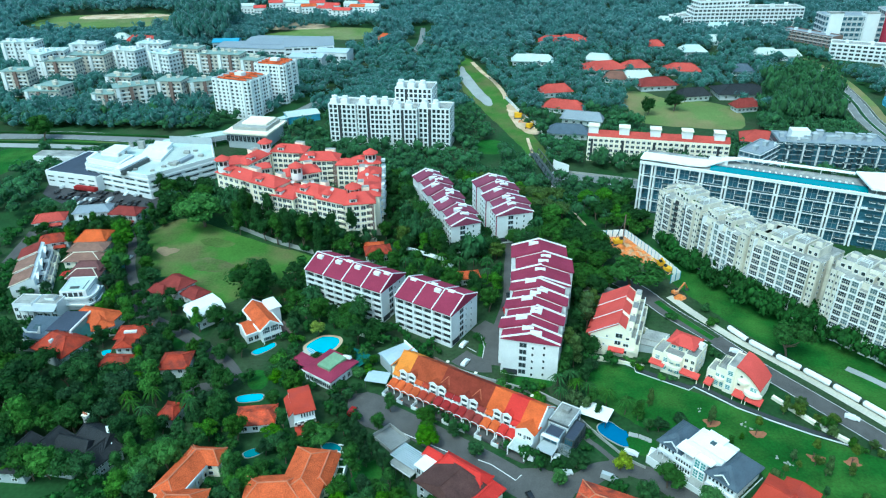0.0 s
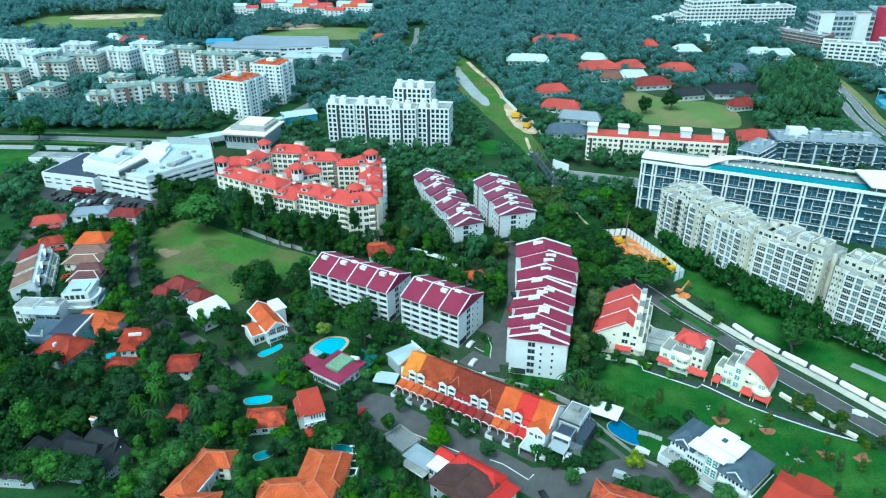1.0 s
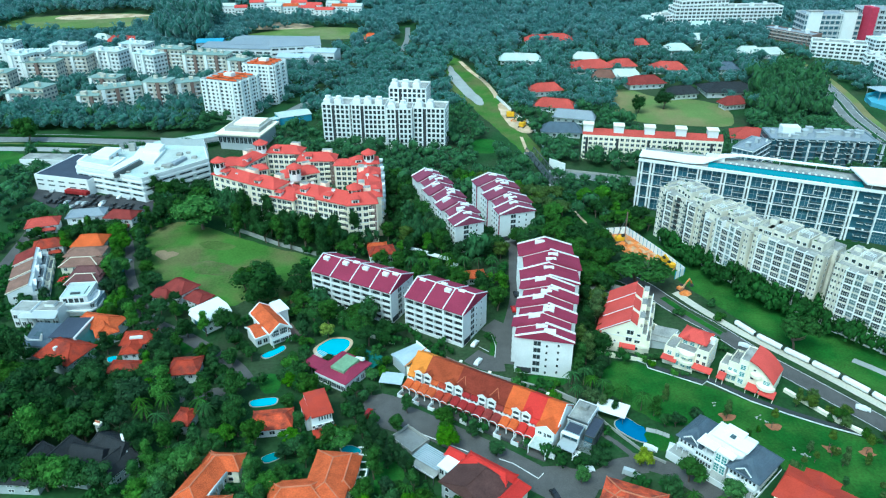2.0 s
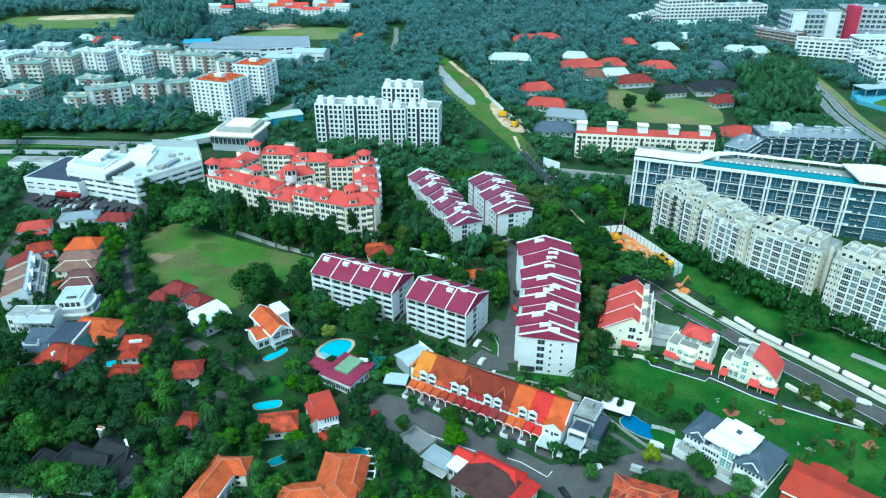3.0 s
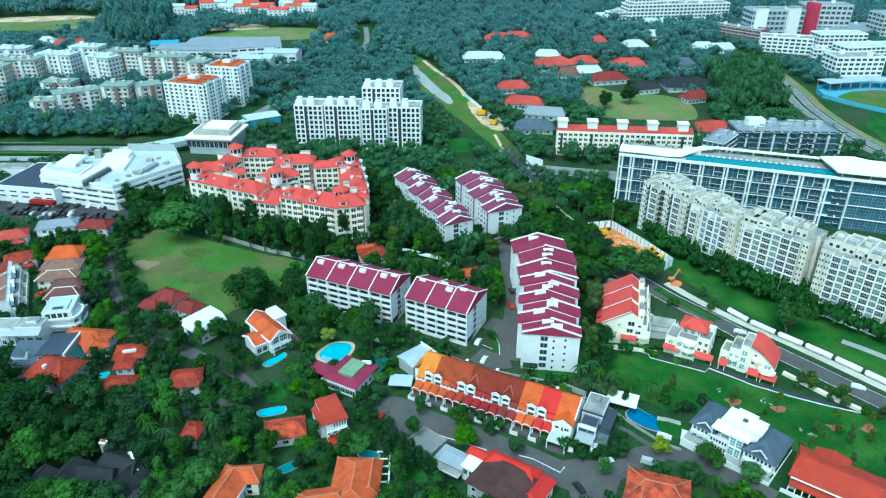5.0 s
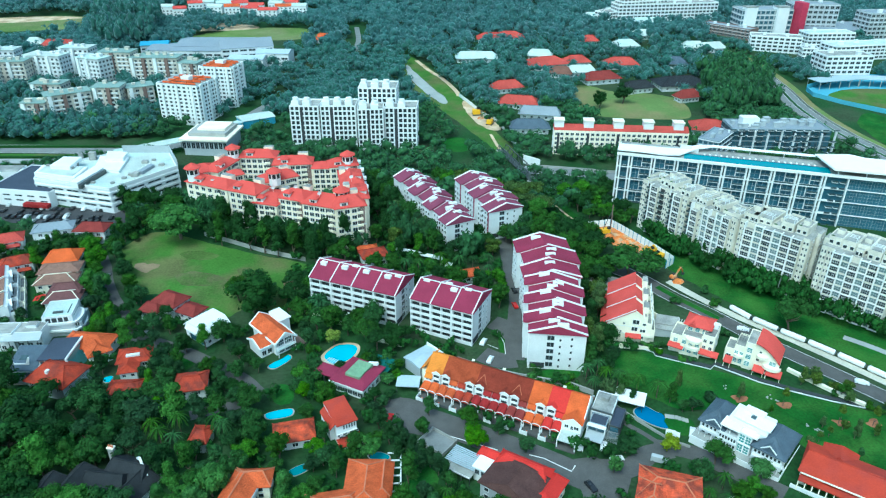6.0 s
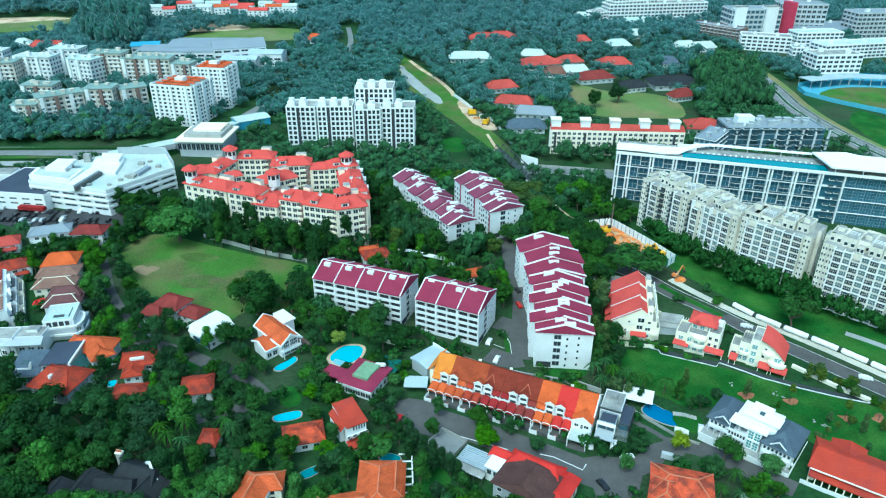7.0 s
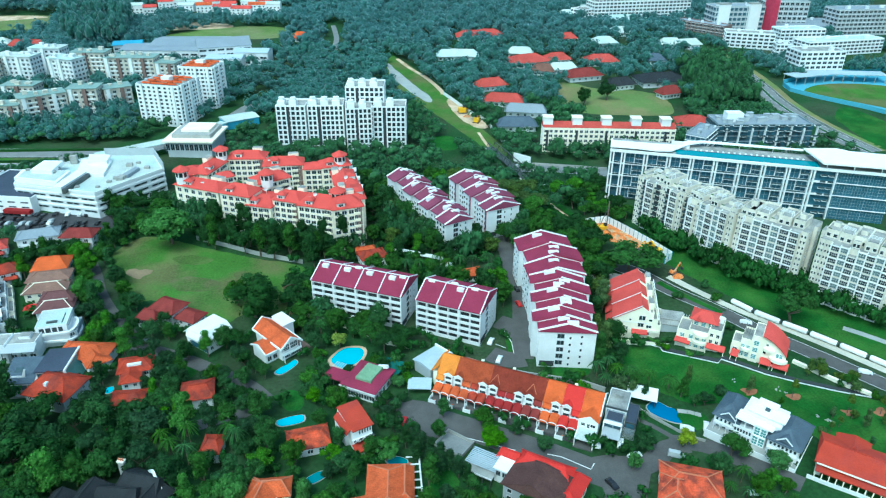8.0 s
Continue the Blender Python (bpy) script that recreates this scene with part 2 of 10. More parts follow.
# ---- mesh kit ----
class M:
    """Gathers faces of one mesh."""

    def __init__(self, *mats):
        self.v, self.f, self.k, self.mats = [], [], [], mats

    def poly(self, pts, k=0):
        n = len(self.v)
        self.v += [tuple(p) for p in pts]
        self.f.append(tuple(range(n, n + len(pts))))
        self.k.append(k)

    def box(self, x0, y0, z0, x1, y1, z1, k=0, kt=None):
        n = len(self.v)
        self.v += [(x, y, z) for z in (z0, z1) for x, y in ((x0, y0), (x1, y0), (x1, y1), (x0, y1))]
        for q in ((3, 2, 1, 0), (4, 5, 6, 7), (0, 1, 5, 4), (1, 2, 6, 5), (2, 3, 7, 6), (3, 0, 4, 7)):
            self.f.append(tuple(n + i for i in q))
            self.k.append(k if kt is None or q[0] != 4 or q[3] != 7 else kt)
        return self

    def beam(self, a, b, r, k=0, up=(0, 0, 1)):
        """A square bar from a to b."""
        a, b = Vector(a), Vector(b)
        w = (b - a).normalized()
        s = w.cross(Vector(up))
        s = (s if s.length > 1e-4 else w.cross(Vector((1, 0, 0)))).normalized() * r
        u = s.cross(w).normalized() * r
        n = len(self.v)
        self.v += [tuple(p + i * s + j * u) for p in (a, b) for i, j in ((-1, -1), (1, -1), (1, 1), (-1, 1))]
        for q in ((3, 2, 1, 0), (4, 5, 6, 7), (0, 1, 5, 4), (1, 2, 6, 5), (2, 3, 7, 6), (3, 0, 4, 7)):
            self.f.append(tuple(n + i for i in q))
            self.k.append(k)
        return self

    def tube(self, pts, radii, n=8, k=0, cap=True):
        """A round tube through pts."""
        rings = []
        pts = [Vector(p) for p in pts]
        for i, p in enumerate(pts):
            w = (pts[min(i + 1, len(pts) - 1)] - pts[max(i - 1, 0)]).normalized()
            s = w.cross(Vector((0, 0, 1)))
            s = (s if s.length > 1e-3 else Vector((1, 0, 0))).normalized()
            u = s.cross(w)
            base = len(self.v)
            self.v += [tuple(p + radii[i] * (math.cos(6.2832 * j / n) * s + math.sin(6.2832 * j / n) * u)) for j in range(n)]
            rings.append(base)
        for a, b in zip(rings, rings[1:]):
            for j in range(n):
                self.f.append((a + j, a + (j + 1) % n, b + (j + 1) % n, b + j))
                self.k.append(k)
        if cap:
            self.f += [tuple(reversed(range(rings[0], rings[0] + n))), tuple(range(rings[-1], rings[-1] + n))]
            self.k += [k, k]
        return self

    def prism(self, pts, z0, z1, k=0, kt=None):
        """An upright prism on an outline."""
        area = sum(a[0] * b[1] - b[0] * a[1] for a, b in zip(pts, pts[1:] + pts[:1]))
        pts = pts if area > 0 else pts[::-1]
        n, c = len(self.v), len(pts)
        self.v += [(x, y, z0) for x, y in pts] + [(x, y, z1) for x, y in pts]
        self.f += [tuple(range(n + c - 1, n - 1, -1)), tuple(range(n + c, n + 2 * c))]
        self.k += [k, k if kt is None else kt]
        for i in range(c):
            j = (i + 1) % c
            self.f.append((n + i, n + j, n + c + j, n + c + i))
            self.k.append(k)
        return self

    def roof(self, w, d, z, rise, over=0.6, hip=0.0, cx=0.0, cy=0.0, along=True, k=0, thick=0.25):
        """A solid gabled (hip 0) or hipped roof; the ridge runs along x, or along y."""
        a, b = w / 2 + over, d / 2 + over
        if not along:
            a, b = b, a
        r = max(a - hip, 0.01)
        low = [(-a, -b), (a, -b), (a, b), (-a, b)]
        pts = [(x, y, z) for x, y in low] + [(x, y, z + thick) for x, y in low] + [(-r, 0, z + thick + rise), (r, 0, z + thick + rise)]
        if not along:
            pts = [(-y, x, q) for x, y, q in pts]
        n = len(self.v)
        self.v += [(x + cx, y + cy, q) for x, y, q in pts]
        for q in ((3, 2, 1, 0), (0, 1, 5, 4), (1, 2, 6, 5), (2, 3, 7, 6), (3, 0, 4, 7), (4, 5, 9, 8), (6, 7, 8, 9), (5, 6, 9), (7, 4, 8)):
            self.f.append(tuple(n + i for i in q))
            self.k.append(k)
        return self

    def slab_y(self, prof, y0, y1, k=0):
        """A profile in x and z, drawn along y."""
        area = sum(a[0] * b[1] - b[0] * a[1] for a, b in zip(prof, prof[1:] + prof[:1]))
        prof = prof if area > 0 else prof[::-1]
        n, c = len(self.v), len(prof)
        self.v += [(x, y0, z) for x, z in prof] + [(x, y1, z) for x, z in prof]
        self.f += [tuple(range(n, n + c)), tuple(range(n + 2 * c - 1, n + c - 1, -1))]
        self.f += [(n + i, n + c + i, n + c + (i + 1) % c, n + (i + 1) % c) for i in range(c)]
        self.k += [k] * (c + 2)
        return self

    def slab_x(self, prof, x0, x1, k=0):
        """A profile in y and z, drawn along x."""
        area = sum(a[0] * b[1] - b[0] * a[1] for a, b in zip(prof, prof[1:] + prof[:1]))
        prof = prof if area > 0 else prof[::-1]
        n, c = len(self.v), len(prof)
        self.v += [(x0, y, z) for y, z in prof] + [(x1, y, z) for y, z in prof]
        self.f += [tuple(range(n + c - 1, n - 1, -1)), tuple(range(n + c, n + 2 * c))]
        self.f += [(n + i, n + (i + 1) % c, n + c + (i + 1) % c, n + c + i) for i in range(c)]
        self.k += [k] * (c + 2)
        return self

    def mesh(self, name):
        me = bpy.data.meshes.new(name)
        me.from_pydata(self.v, [], self.f)
        for m in self.mats:
            me.materials.append(MATS[m])
        if len(self.mats) > 1:
            me.polygons.foreach_set("material_index", self.k)
        me.update()
        return me


def part(name, m, parent, label="", at=None):
    """Links m (a gathered mesh, or mesh data) as one object under parent."""
    ob = new(name, m.mesh(name) if isinstance(m, M) else m)
    ob.parent = parent
    if at is not None:
        ob.matrix_basis = at
    if label:
        ob["label"] = label
    return ob


def T(x, y):
    """Height of the ground."""
    def ease(a, b, v):
        u = min(1, max(0, (v - a) / (b - a)))
        return u * u * (3 - 2 * u)
    z = 0.052 * 46 * math.log1p(math.exp((min(y, 660) - 232) / 46))
    return z + 4.6 * ease(46, 97, x) * (1 - ease(264, 356, y))


def thing(name, x, y, ang, label, category, group="", z=None):
    ob = new(name)
    ob.matrix_basis = pose(x, y, T(x, y) if z is None else z, 0, 0, ang)
    ob.empty_display_size = 0.5
    return tagged(ob, label, category, group)


def whole(name, m, label, category, kind="", group=""):
    return tagged(new(name, m.mesh(name)), label, category, group, kind)


# ---- windows: one unit mesh a kind, scaled to size ----
def unit_window(name, frame_mat, glass, cols=1, rows=1, edge=0.05):
    """One closed shell: a frame with bars, the panes set back."""
    xs = sorted({-0.5, 0.5} | {-0.5 + i / cols + o for i in range(cols) for o in (edge / (2 if i else 1),)} | {-0.5 + (i + 1) / cols - edge / (2 if i + 1 < cols else 1) for i in range(cols)})
    zs = sorted({0.0, 1.0} | {j / rows + edge / (2 if j else 1) for j in range(rows)} | {(j + 1) / rows - edge / (2 if j + 1 < rows else 1) for j in range(rows)})
    m = M(frame_mat, glass)
    nx, nz = len(xs), len(zs)
    m.v = [(x, -0.10, z) for z in zs for x in xs]
    for j in range(nz - 1):
        for i in range(nx - 1):
            q = (j * nx + i, j * nx + i + 1, (j + 1) * nx + i + 1, (j + 1) * nx + i)
            if i % 2 and j % 2:
                n = len(m.v)
                m.v += [(m.v[k][0], -0.02, m.v[k][2]) for k in q]
                m.f += [(n, n + 1, n + 2, n + 3)] + [(q[k], q[(k + 1) % 4], n + (k + 1) % 4, n + k) for k in range(4)]
                m.k += [1, 0, 0, 0, 0]
            else:
                m.f.append(q)
                m.k.append(0)
    rim = [j * nx for j in range(nz)] + [(nz - 1) * nx + i for i in range(1, nx)] + [j * nx + nx - 1 for j in range(nz - 2, -1, -1)] + [i for i in range(nx - 2, 0, -1)]
    n = len(m.v)
    m.v += [(m.v[k][0], 0.02, m.v[k][2]) for k in rim]
    for k in range(len(rim)):
        h = (k + 1) % len(rim)
        m.f.append((rim[k], rim[h], n + h, n + k))
        m.k.append(0)
    return m.mesh(name)


WIN = unit_window("window", "bright_paint", "dark_glass", edge=0.06)
WIN2 = unit_window("window", "bright_paint", "dark_glass", 2, 1, 0.05)
BAY = unit_window("bay_window", "bright_paint", "grey_glass", 4, 2, 0.028)
BAYD = unit_window("bay_window", "white_paint", "dark_glass", 4, 2, 0.024)
BAYG = unit_window("bay_window", "white_paint", "pale_glass", 3, 2, 0.028)
BAYB = unit_window("bay_window", "steel_dark", "blue_glass", 4, 2, 0.025)
BAYP = unit_window("bay_window", "slate_wall", "blue_glass", 4, 2, 0.02)
BAYC = unit_window("curtain_wall", "slate_wall", "blue_glass", 4, 4, 0.012)
WIN_TEAL = unit_window("window", "bright_paint", "teal_glass", 2, 3, 0.05)
WIN_GREY = unit_window("window", "grey_paint", "dark_glass", 2, 1, 0.05)


def face(w, d, side, cx=0.0, cy=0.0):
    """Matrix of a wall's face: x along the wall, z up, -y outward."""
    if side == "F":
        return Matrix.Translation((cx, cy - d / 2, 0))
    if side == "B":
        return Matrix.Translation((cx, cy + d / 2, 0)) @ Matrix.Rotation(math.pi, 4, "Z")
    if side == "L":
        return Matrix.Translation((cx - w / 2, cy, 0)) @ Matrix.Rotation(-math.pi / 2, 4, "Z")
    return Matrix.Translation((cx + w / 2, cy, 0)) @ Matrix.Rotation(math.pi / 2, 4, "Z")


def windows(parent, m, length, z0, storey, rows, cols, ww, wh, mesh=None, name="window", pad=0.0, joined=False):
    """A grid of windows on a face; far ones are joined."""
    mesh = mesh or WIN
    spots = []
    for r in range(rows):
        for c in range(cols):
            u = (c + 0.5) / cols * (length - 2 * pad) - length / 2 + pad
            spots.append(m @ Matrix.Translation((u, -0.03, z0 + r * storey)) @ Matrix.Diagonal((ww, 1, wh, 1)))
    if not joined:
        for at in spots:
            part(name, mesh, parent, at=at)
        return
    rest = M(*[k.name for k in mesh.materials])
    for at in spots:
        n = len(rest.v)
        rest.v += [tuple(at @ v.co) for v in mesh.vertices]
        for p in mesh.polygons:
            rest.f.append(tuple(n + i for i in p.vertices))
            rest.k.append(p.material_index)
    part("glazing", rest, parent, "grid of windows")["kind"] = "stuff"


def tier(top, x0, y0, x1, y1, z0, z1, wall="bright_paint", deck="flat_roof", rim=0.8, label="", name="storey", wins=()):
    """A storey with a parapet round a sunken deck; wins: side, columns, rows, first sill, storey, width, height, mesh."""
    m = M(wall, deck).box(x0, y0, z0, x1, y1, z1, 0, 1)
    if rim:
        t = 0.22
        m.box(x0, y0, z1, x1, y0 + t, z1 + rim).box(x0, y1 - t, z1, x1, y1, z1 + rim)
        m.box(x0, y0 + t, z1, x0 + t, y1 - t, z1 + rim).box(x1 - t, y0 + t, z1, x1, y1 - t, z1 + rim)
    ob = part(name, m, top, label)
    for side, cols, rows, z, storey, ww, wh, mesh in wins:
        windows(ob, face(x1 - x0, y1 - y0, side, (x0 + x1) / 2, (y0 + y1) / 2), x1 - x0 if side in "FB" else y1 - y0, z, storey, rows, cols, ww, wh, mesh)
    return ob


def tiled(top, w, d, z, rise, over, hip, cx, cy, along, tile, cap=None):
    """A hipped roof with its ridge and hip tiles."""
    rf = part("roof", M(tile).roof(w, d, z, rise, over, hip, cx, cy, along), top, tile.split("_")[0] + " tiled roof")
    a = (w if along else d) / 2 + over - hip
    m = M(cap or tile)
    top_z = z + rise + 0.27
    m.beam((cx - a, cy, top_z) if along else (cx, cy - a, top_z), (cx + a, cy, top_z) if along else (cx, cy + a, top_z), 0.15)
    for sx in (-1, 1):
        for sy in (-1, 1):
            m.beam((cx + sx * (w / 2 + over), cy + sy * (d / 2 + over), z + 0.3), (cx + sx * a, cy, top_z) if along else (cx, cy + sy * a, top_z), 0.13)
    part("ridge", m, rf, "ridge and hip tiles")
    return rf


# ---- ground ----
def ground_sheet():
    xs = np.concatenate([[-2400, -1700, -1200, -900, -700, -560], np.arange(-480, 481, 6), [560, 700, 900, 1200, 1700, 2400]])
    ys = np.concatenate([[-1500, -900, -500, -250, -100], np.arange(0, 800, 6), [820, 860, 920, 1000, 1100, 1300, 1600, 2000, 2500, 3200, 4200]])
    m = M("ground_green")
    m.v = [(float(x), float(y), T(x, y)) for y in ys for x in xs]
    n = len(xs)
    m.f = [(j * n + i, j * n + i + 1, (j + 1) * n + i + 1, (j + 1) * n + i) for j in range(len(ys) - 1) for i in range(n - 1)]
    m.k = [0] * len(m.f)
    whole("ground", m, "undulating green ground of undergrowth and bare soil", "ground", "structure")


ground_sheet()


def inside(x, y, poly):
    hit = False
    for (ax, ay), (bx, by) in zip(poly, poly[1:] + poly[:1]):
        if (ay > y) != (by > y) and x < (bx - ax) * (y - ay) / (by - ay) + ax:
            hit = not hit
    return hit


def smooth(pts, closed=True, steps=5):
    """A rounded outline or line through pts."""
    n, out = len(pts), []
    for i in range(n if closed else n - 1):
        p = [Vector(pts[(i + j) % n] if closed else pts[min(max(i + j, 0), n - 1)]) for j in (-1, 0, 1, 2)]
        for s in range(steps):
            t = s / steps
            q = 0.5 * (2 * p[1] + (p[2] - p[0]) * t + (2 * p[0] - 5 * p[1] + 4 * p[2] - p[3]) * t * t + (3 * p[1] - p[0] - 3 * p[2] + p[3]) * t ** 3)
            out.append((q.x, q.y))
    return out if closed else out + [tuple(pts[-1])]


def patch(name, pts, material, label, category="grass", lift=0.08, curve=True, kind="structure"):
    """A sheet laid on the ground: fine strips cut to the outline."""
    if curve:
        pts = smooth(pts)
        amp = 0.7 + 0.0016 * max(0, pts[0][1] - 200)
        pts = [(x + amp * noise.noise((x * 0.35, y * 0.35, 1.0)), y + amp * noise.noise((x * 0.35, y * 0.35, 7.0))) for x, y in pts]
    else:
        pts = list(pts)
    bm = bmesh.new()
    vs = [bm.verts.new((x, y, 0)) for x, y in pts]
    bm.faces.new(vs)
    xs, ys = [p[0] for p in pts], [p[1] for p in pts]
    for axis, lo, hi in ((0, min(xs), max(xs)), (1, min(ys), max(ys))):
        step = max(6, (hi - lo) / 24)
        c = lo + step
        while c < hi:
            co, no = ((c, 0, 0), (1, 0, 0)) if axis == 0 else ((0, c, 0), (0, 1, 0))
            bmesh.ops.bisect_plane(bm, geom=bm.verts[:] + bm.edges[:] + bm.faces[:], plane_co=co, plane_no=no)
            c += step
    for v in bm.verts:
        v.co.z = T(v.co.x, v.co.y) + lift
    bmesh.ops.recalc_face_normals(bm, faces=bm.faces)
    me = bpy.data.meshes.new(name)
    bm.to_mesh(me)
    bm.free()
    if me.polygons and me.polygons[0].normal.z < 0:
        me.flip_normals()
    me.materials.append(MATS[material])
    return tagged(new(name, me), label, category, "", kind)


def ribbon(name, pts, width, material, label, category="road", lift=0.12, kerb=0.0, kind="structure", curve=True):
    """A strip along a line on the ground."""
    line = [Vector(p) for p in (smooth(pts, False, 6) if curve else pts)]
    m = M(material)
    for i, p in enumerate(line):
        w = (line[min(i + 1, len(line) - 1)] - line[max(i - 1, 0)]).normalized()
        s = Vector((-w.y, w.x)) * width / 2
        for q in (p + s, p - s):
            m.v.append((q.x, q.y, T(q.x, q.y) + lift))
    for i in range(len(line) - 1):
        m.f.append((2 * i + 1, 2 * i + 3, 2 * i + 2, 2 * i))
        m.k.append(0)
    return whole(name, m, label, category, kind)


def offset_line(pts, off):
    out = []
    for i, p in enumerate(pts):
        a, b = Vector(pts[max(i - 1, 0)]), Vector(pts[min(i + 1, len(pts) - 1)])
        w = (b - a).normalized()
        out.append((p[0] - w.y * off, p[1] + w.x * off))
    return out


def low_wall(name, pts, h, t, material, label, category="wall", kind="", curve=False):
    """A wall or fence on the ground along a line."""
    pts = smooth(pts, False, 4) if curve else pts
    line = []
    for a, b in zip(pts, pts[1:]):
        n = max(1, int(math.dist(a, b) / 6))
        line += [Vector((a[0] + (b[0] - a[0]) * i / n, a[1] + (b[1] - a[1]) * i / n)) for i in range(n)]
    line.append(Vector(pts[-1]))
    m = M(material)
    for i, p in enumerate(line):
        w = (line[min(i + 1, len(line) - 1)] - line[max(i - 1, 0)]).normalized()
        s = Vector((-w.y, w.x)) * t / 2
        z = T(p.x, p.y)
        m.v += [(p.x + s.x, p.y + s.y, z - 0.5), (p.x + s.x, p.y + s.y, z + h), (p.x - s.x, p.y - s.y, z + h), (p.x - s.x, p.y - s.y, z - 0.5)]
    for i in range(len(line) - 1):
        k = 4 * i
        m.f += [(k + 1, k, k + 4, k + 5), (k + 2, k + 1, k + 5, k + 6), (k + 3, k + 2, k + 6, k + 7)]
    k = 4 * (len(line) - 1)
    m.f += [(0, 1, 2, 3), (k + 3, k + 2, k + 1, k)]
    m.k = [0] * len(m.f)
    return whole(name, m, label, category, kind)


BLOCKED = []


def block(x, y, ang, w, d, pad=1.5):
    BLOCKED.append((x, y, radians(ang), w / 2 + pad, d / 2 + pad))


def free(x, y, r=0.0):
    for cx, cy, a, w, d in BLOCKED:
        u, v = x - cx, y - cy
        if abs(u * math.cos(a) + v * math.sin(a)) < w + r and abs(v * math.cos(a) - u * math.sin(a)) < d + r:
            return False
    return True


CLEAR = []


def on_line(x, y, r=0.0):
    r += 4 if y > 330 else 0
    for line, w in CLEAR:
        for a, b in zip(line, line[1:]):
            dx, dy = b[0] - a[0], b[1] - a[1]
            t = max(0, min(1, ((x - a[0]) * dx + (y - a[1]) * dy) / (dx * dx + dy * dy + 1e-9)))
            if math.hypot(x - a[0] - t * dx, y - a[1] - t * dy) < w + r:
                return True
    return False


# ---- roads, lawns, railway ----
def road(pts, width, material="asphalt", label="grey asphalt street", line=False, lift=0.14):
    ribbon("road", pts, width, material, label, "road", lift)
    CLEAR.append((smooth(pts, False, 4), width / 2 + 0.8))
    if line:
        for k in (-1, 1):
            ribbon("road_marking", offset_line(pts, k * (width / 2 - 0.4)), 0.18, "line_paint", "thin white painted road edge line", "road marking", lift + 0.02)


AREAS = []
FIELD = [(-149.1, 300.2), (-143.7, 315.1), (-134.7, 320.2), (-120.8, 313.2), (-104.0, 302.9), (-83.9, 291.5), (-63.5, 281.1), (-66.6, 274.0), (-72.0, 266.4), (-71.0, 246.7), (-87.3, 248.1), (-94.5, 243.8), (-109.6, 256.3), (-123.1, 264.0), (-131.8, 265.6), (-139.2, 279.2)]
patch("playing_field", FIELD, "field_grass", "wide mown grass field with worn yellowish patches", "field")
AREAS.append(FIELD)
for spot in ([(-119.7, 277.5), (-113.8, 280.9), (-104.5, 278.2), (-97.4, 272.8), (-98.3, 268.2), (-107.4, 268.1), (-115.1, 270.6)], [(-121.4, 297.8), (-113.9, 299.4), (-103.8, 294.3), (-106.9, 290.4), (-116.2, 292.2)], [(-93.7, 280.2), (-86.3, 281.6), (-79.5, 277.0), (-82.6, 272.5), (-90.2, 274.1)]):
    patch("worn_grass", spot, "worn_grass", "worn brownish grass in the field", "grass", 0.11)
patch("bare_patch", [(-139.8, 290.1), (-137.2, 291.4), (-133.5, 290.0), (-129.6, 289.7), (-128.0, 287.1), (-130.8, 284.3), (-133.3, 282.6), (-137.1, 284.9)], "bare_earth", "bare sandy patch worn into the field", "bare ground", 0.13)
LAWN = [(51.4, 198.7), (59.3, 200.5), (79.7, 184.1), (100.8, 167.1), (120.3, 155.2), (132.9, 144.3), (125.6, 121.5), (95.0, 124.3), (90.7, 139.1), (88.9, 148.5), (83.1, 154.4), (73.2, 164.3), (61.9, 168.3), (52.5, 179.9), (47.4, 189.0)]
patch("lawn", LAWN, "lawn", "broad bright green lawn with young trees", "lawn")
AREAS.append(LAWN)
for px in ([(82.5, 167.3), (94.6, 161.4), (107.7, 151.3), (117.9, 149.7)]):
    patch("tree_ring", [(px[0] + 2.3 * math.cos(a) * (1 + 0.35 * math.sin(3 * a + px[0])), px[1] + 2.0 * math.sin(a) * (1 + 0.3 * math.cos(2 * a + px[0]))) for a in [i * 0.785 for i in range(8)]], "red_earth", "ring of reddish bare soil round a young tree", "bare ground", 0.13)
STRIP = [(88.2, 281.4), (93.3, 251.9), (100.9, 234.0), (107.3, 221.9), (113.4, 210.8), (123.7, 196.9), (132.9, 183.8), (143.7, 169.5), (161.9, 195.0), (148.9, 216.6), (128.6, 236.0), (115.7, 250.8), (107.3, 261.2), (95.7, 279.5)]
patch("verge", STRIP, "lawn", "long bright green grass verge beside the railway strip", "lawn", 0.07)
AREAS.append(STRIP)
VERGE2 = [(110.6, 183.0), (119.2, 171.7), (128.1, 158.4), (134.5, 151.4), (136.2, 159.0), (126.6, 173.9), (117.2, 185.5)]
patch("verge", VERGE2, "lawn", "grass verge beside the road", "lawn", 0.07)
AREAS.append(VERGE2)
RAILGRASS = [(62.5, 326.4), (68.0, 330.4), (72.0, 311.1), (75.3, 297.2), (71.5, 294.0), (66.3, 305.9)]
patch("verge", RAILGRASS, "lawn", "bright grass strip of the old railway corridor", "lawn", 0.07)
AREAS.append(RAILGRASS)
CORR = [(10.1, 618.4), (18.6, 617.8), (31.8, 573.7), (41.4, 518.0), (49.1, 467.2), (56.4, 429.0), (61.1, 395.7), (52.6, 387.7), (44.9, 415.3), (34.8, 449.5), (23.2, 487.1), (11.8, 527.2), (7.2, 572.4)]
patch("railway_strip", CORR, "field_grass", "overgrown green railway corridor running to the forest", "grass", 0.07)
AREAS.append(CORR)
patch("gravel_strip", [(10.6, 595.3), (13.8, 584.9), (23.7, 537.6), (32.2, 501.4), (27.2, 494.2), (16.2, 526.8), (8.9, 569.0)], "gravel", "grey gravel strip beside the railway corridor", "gravel", 0.12)
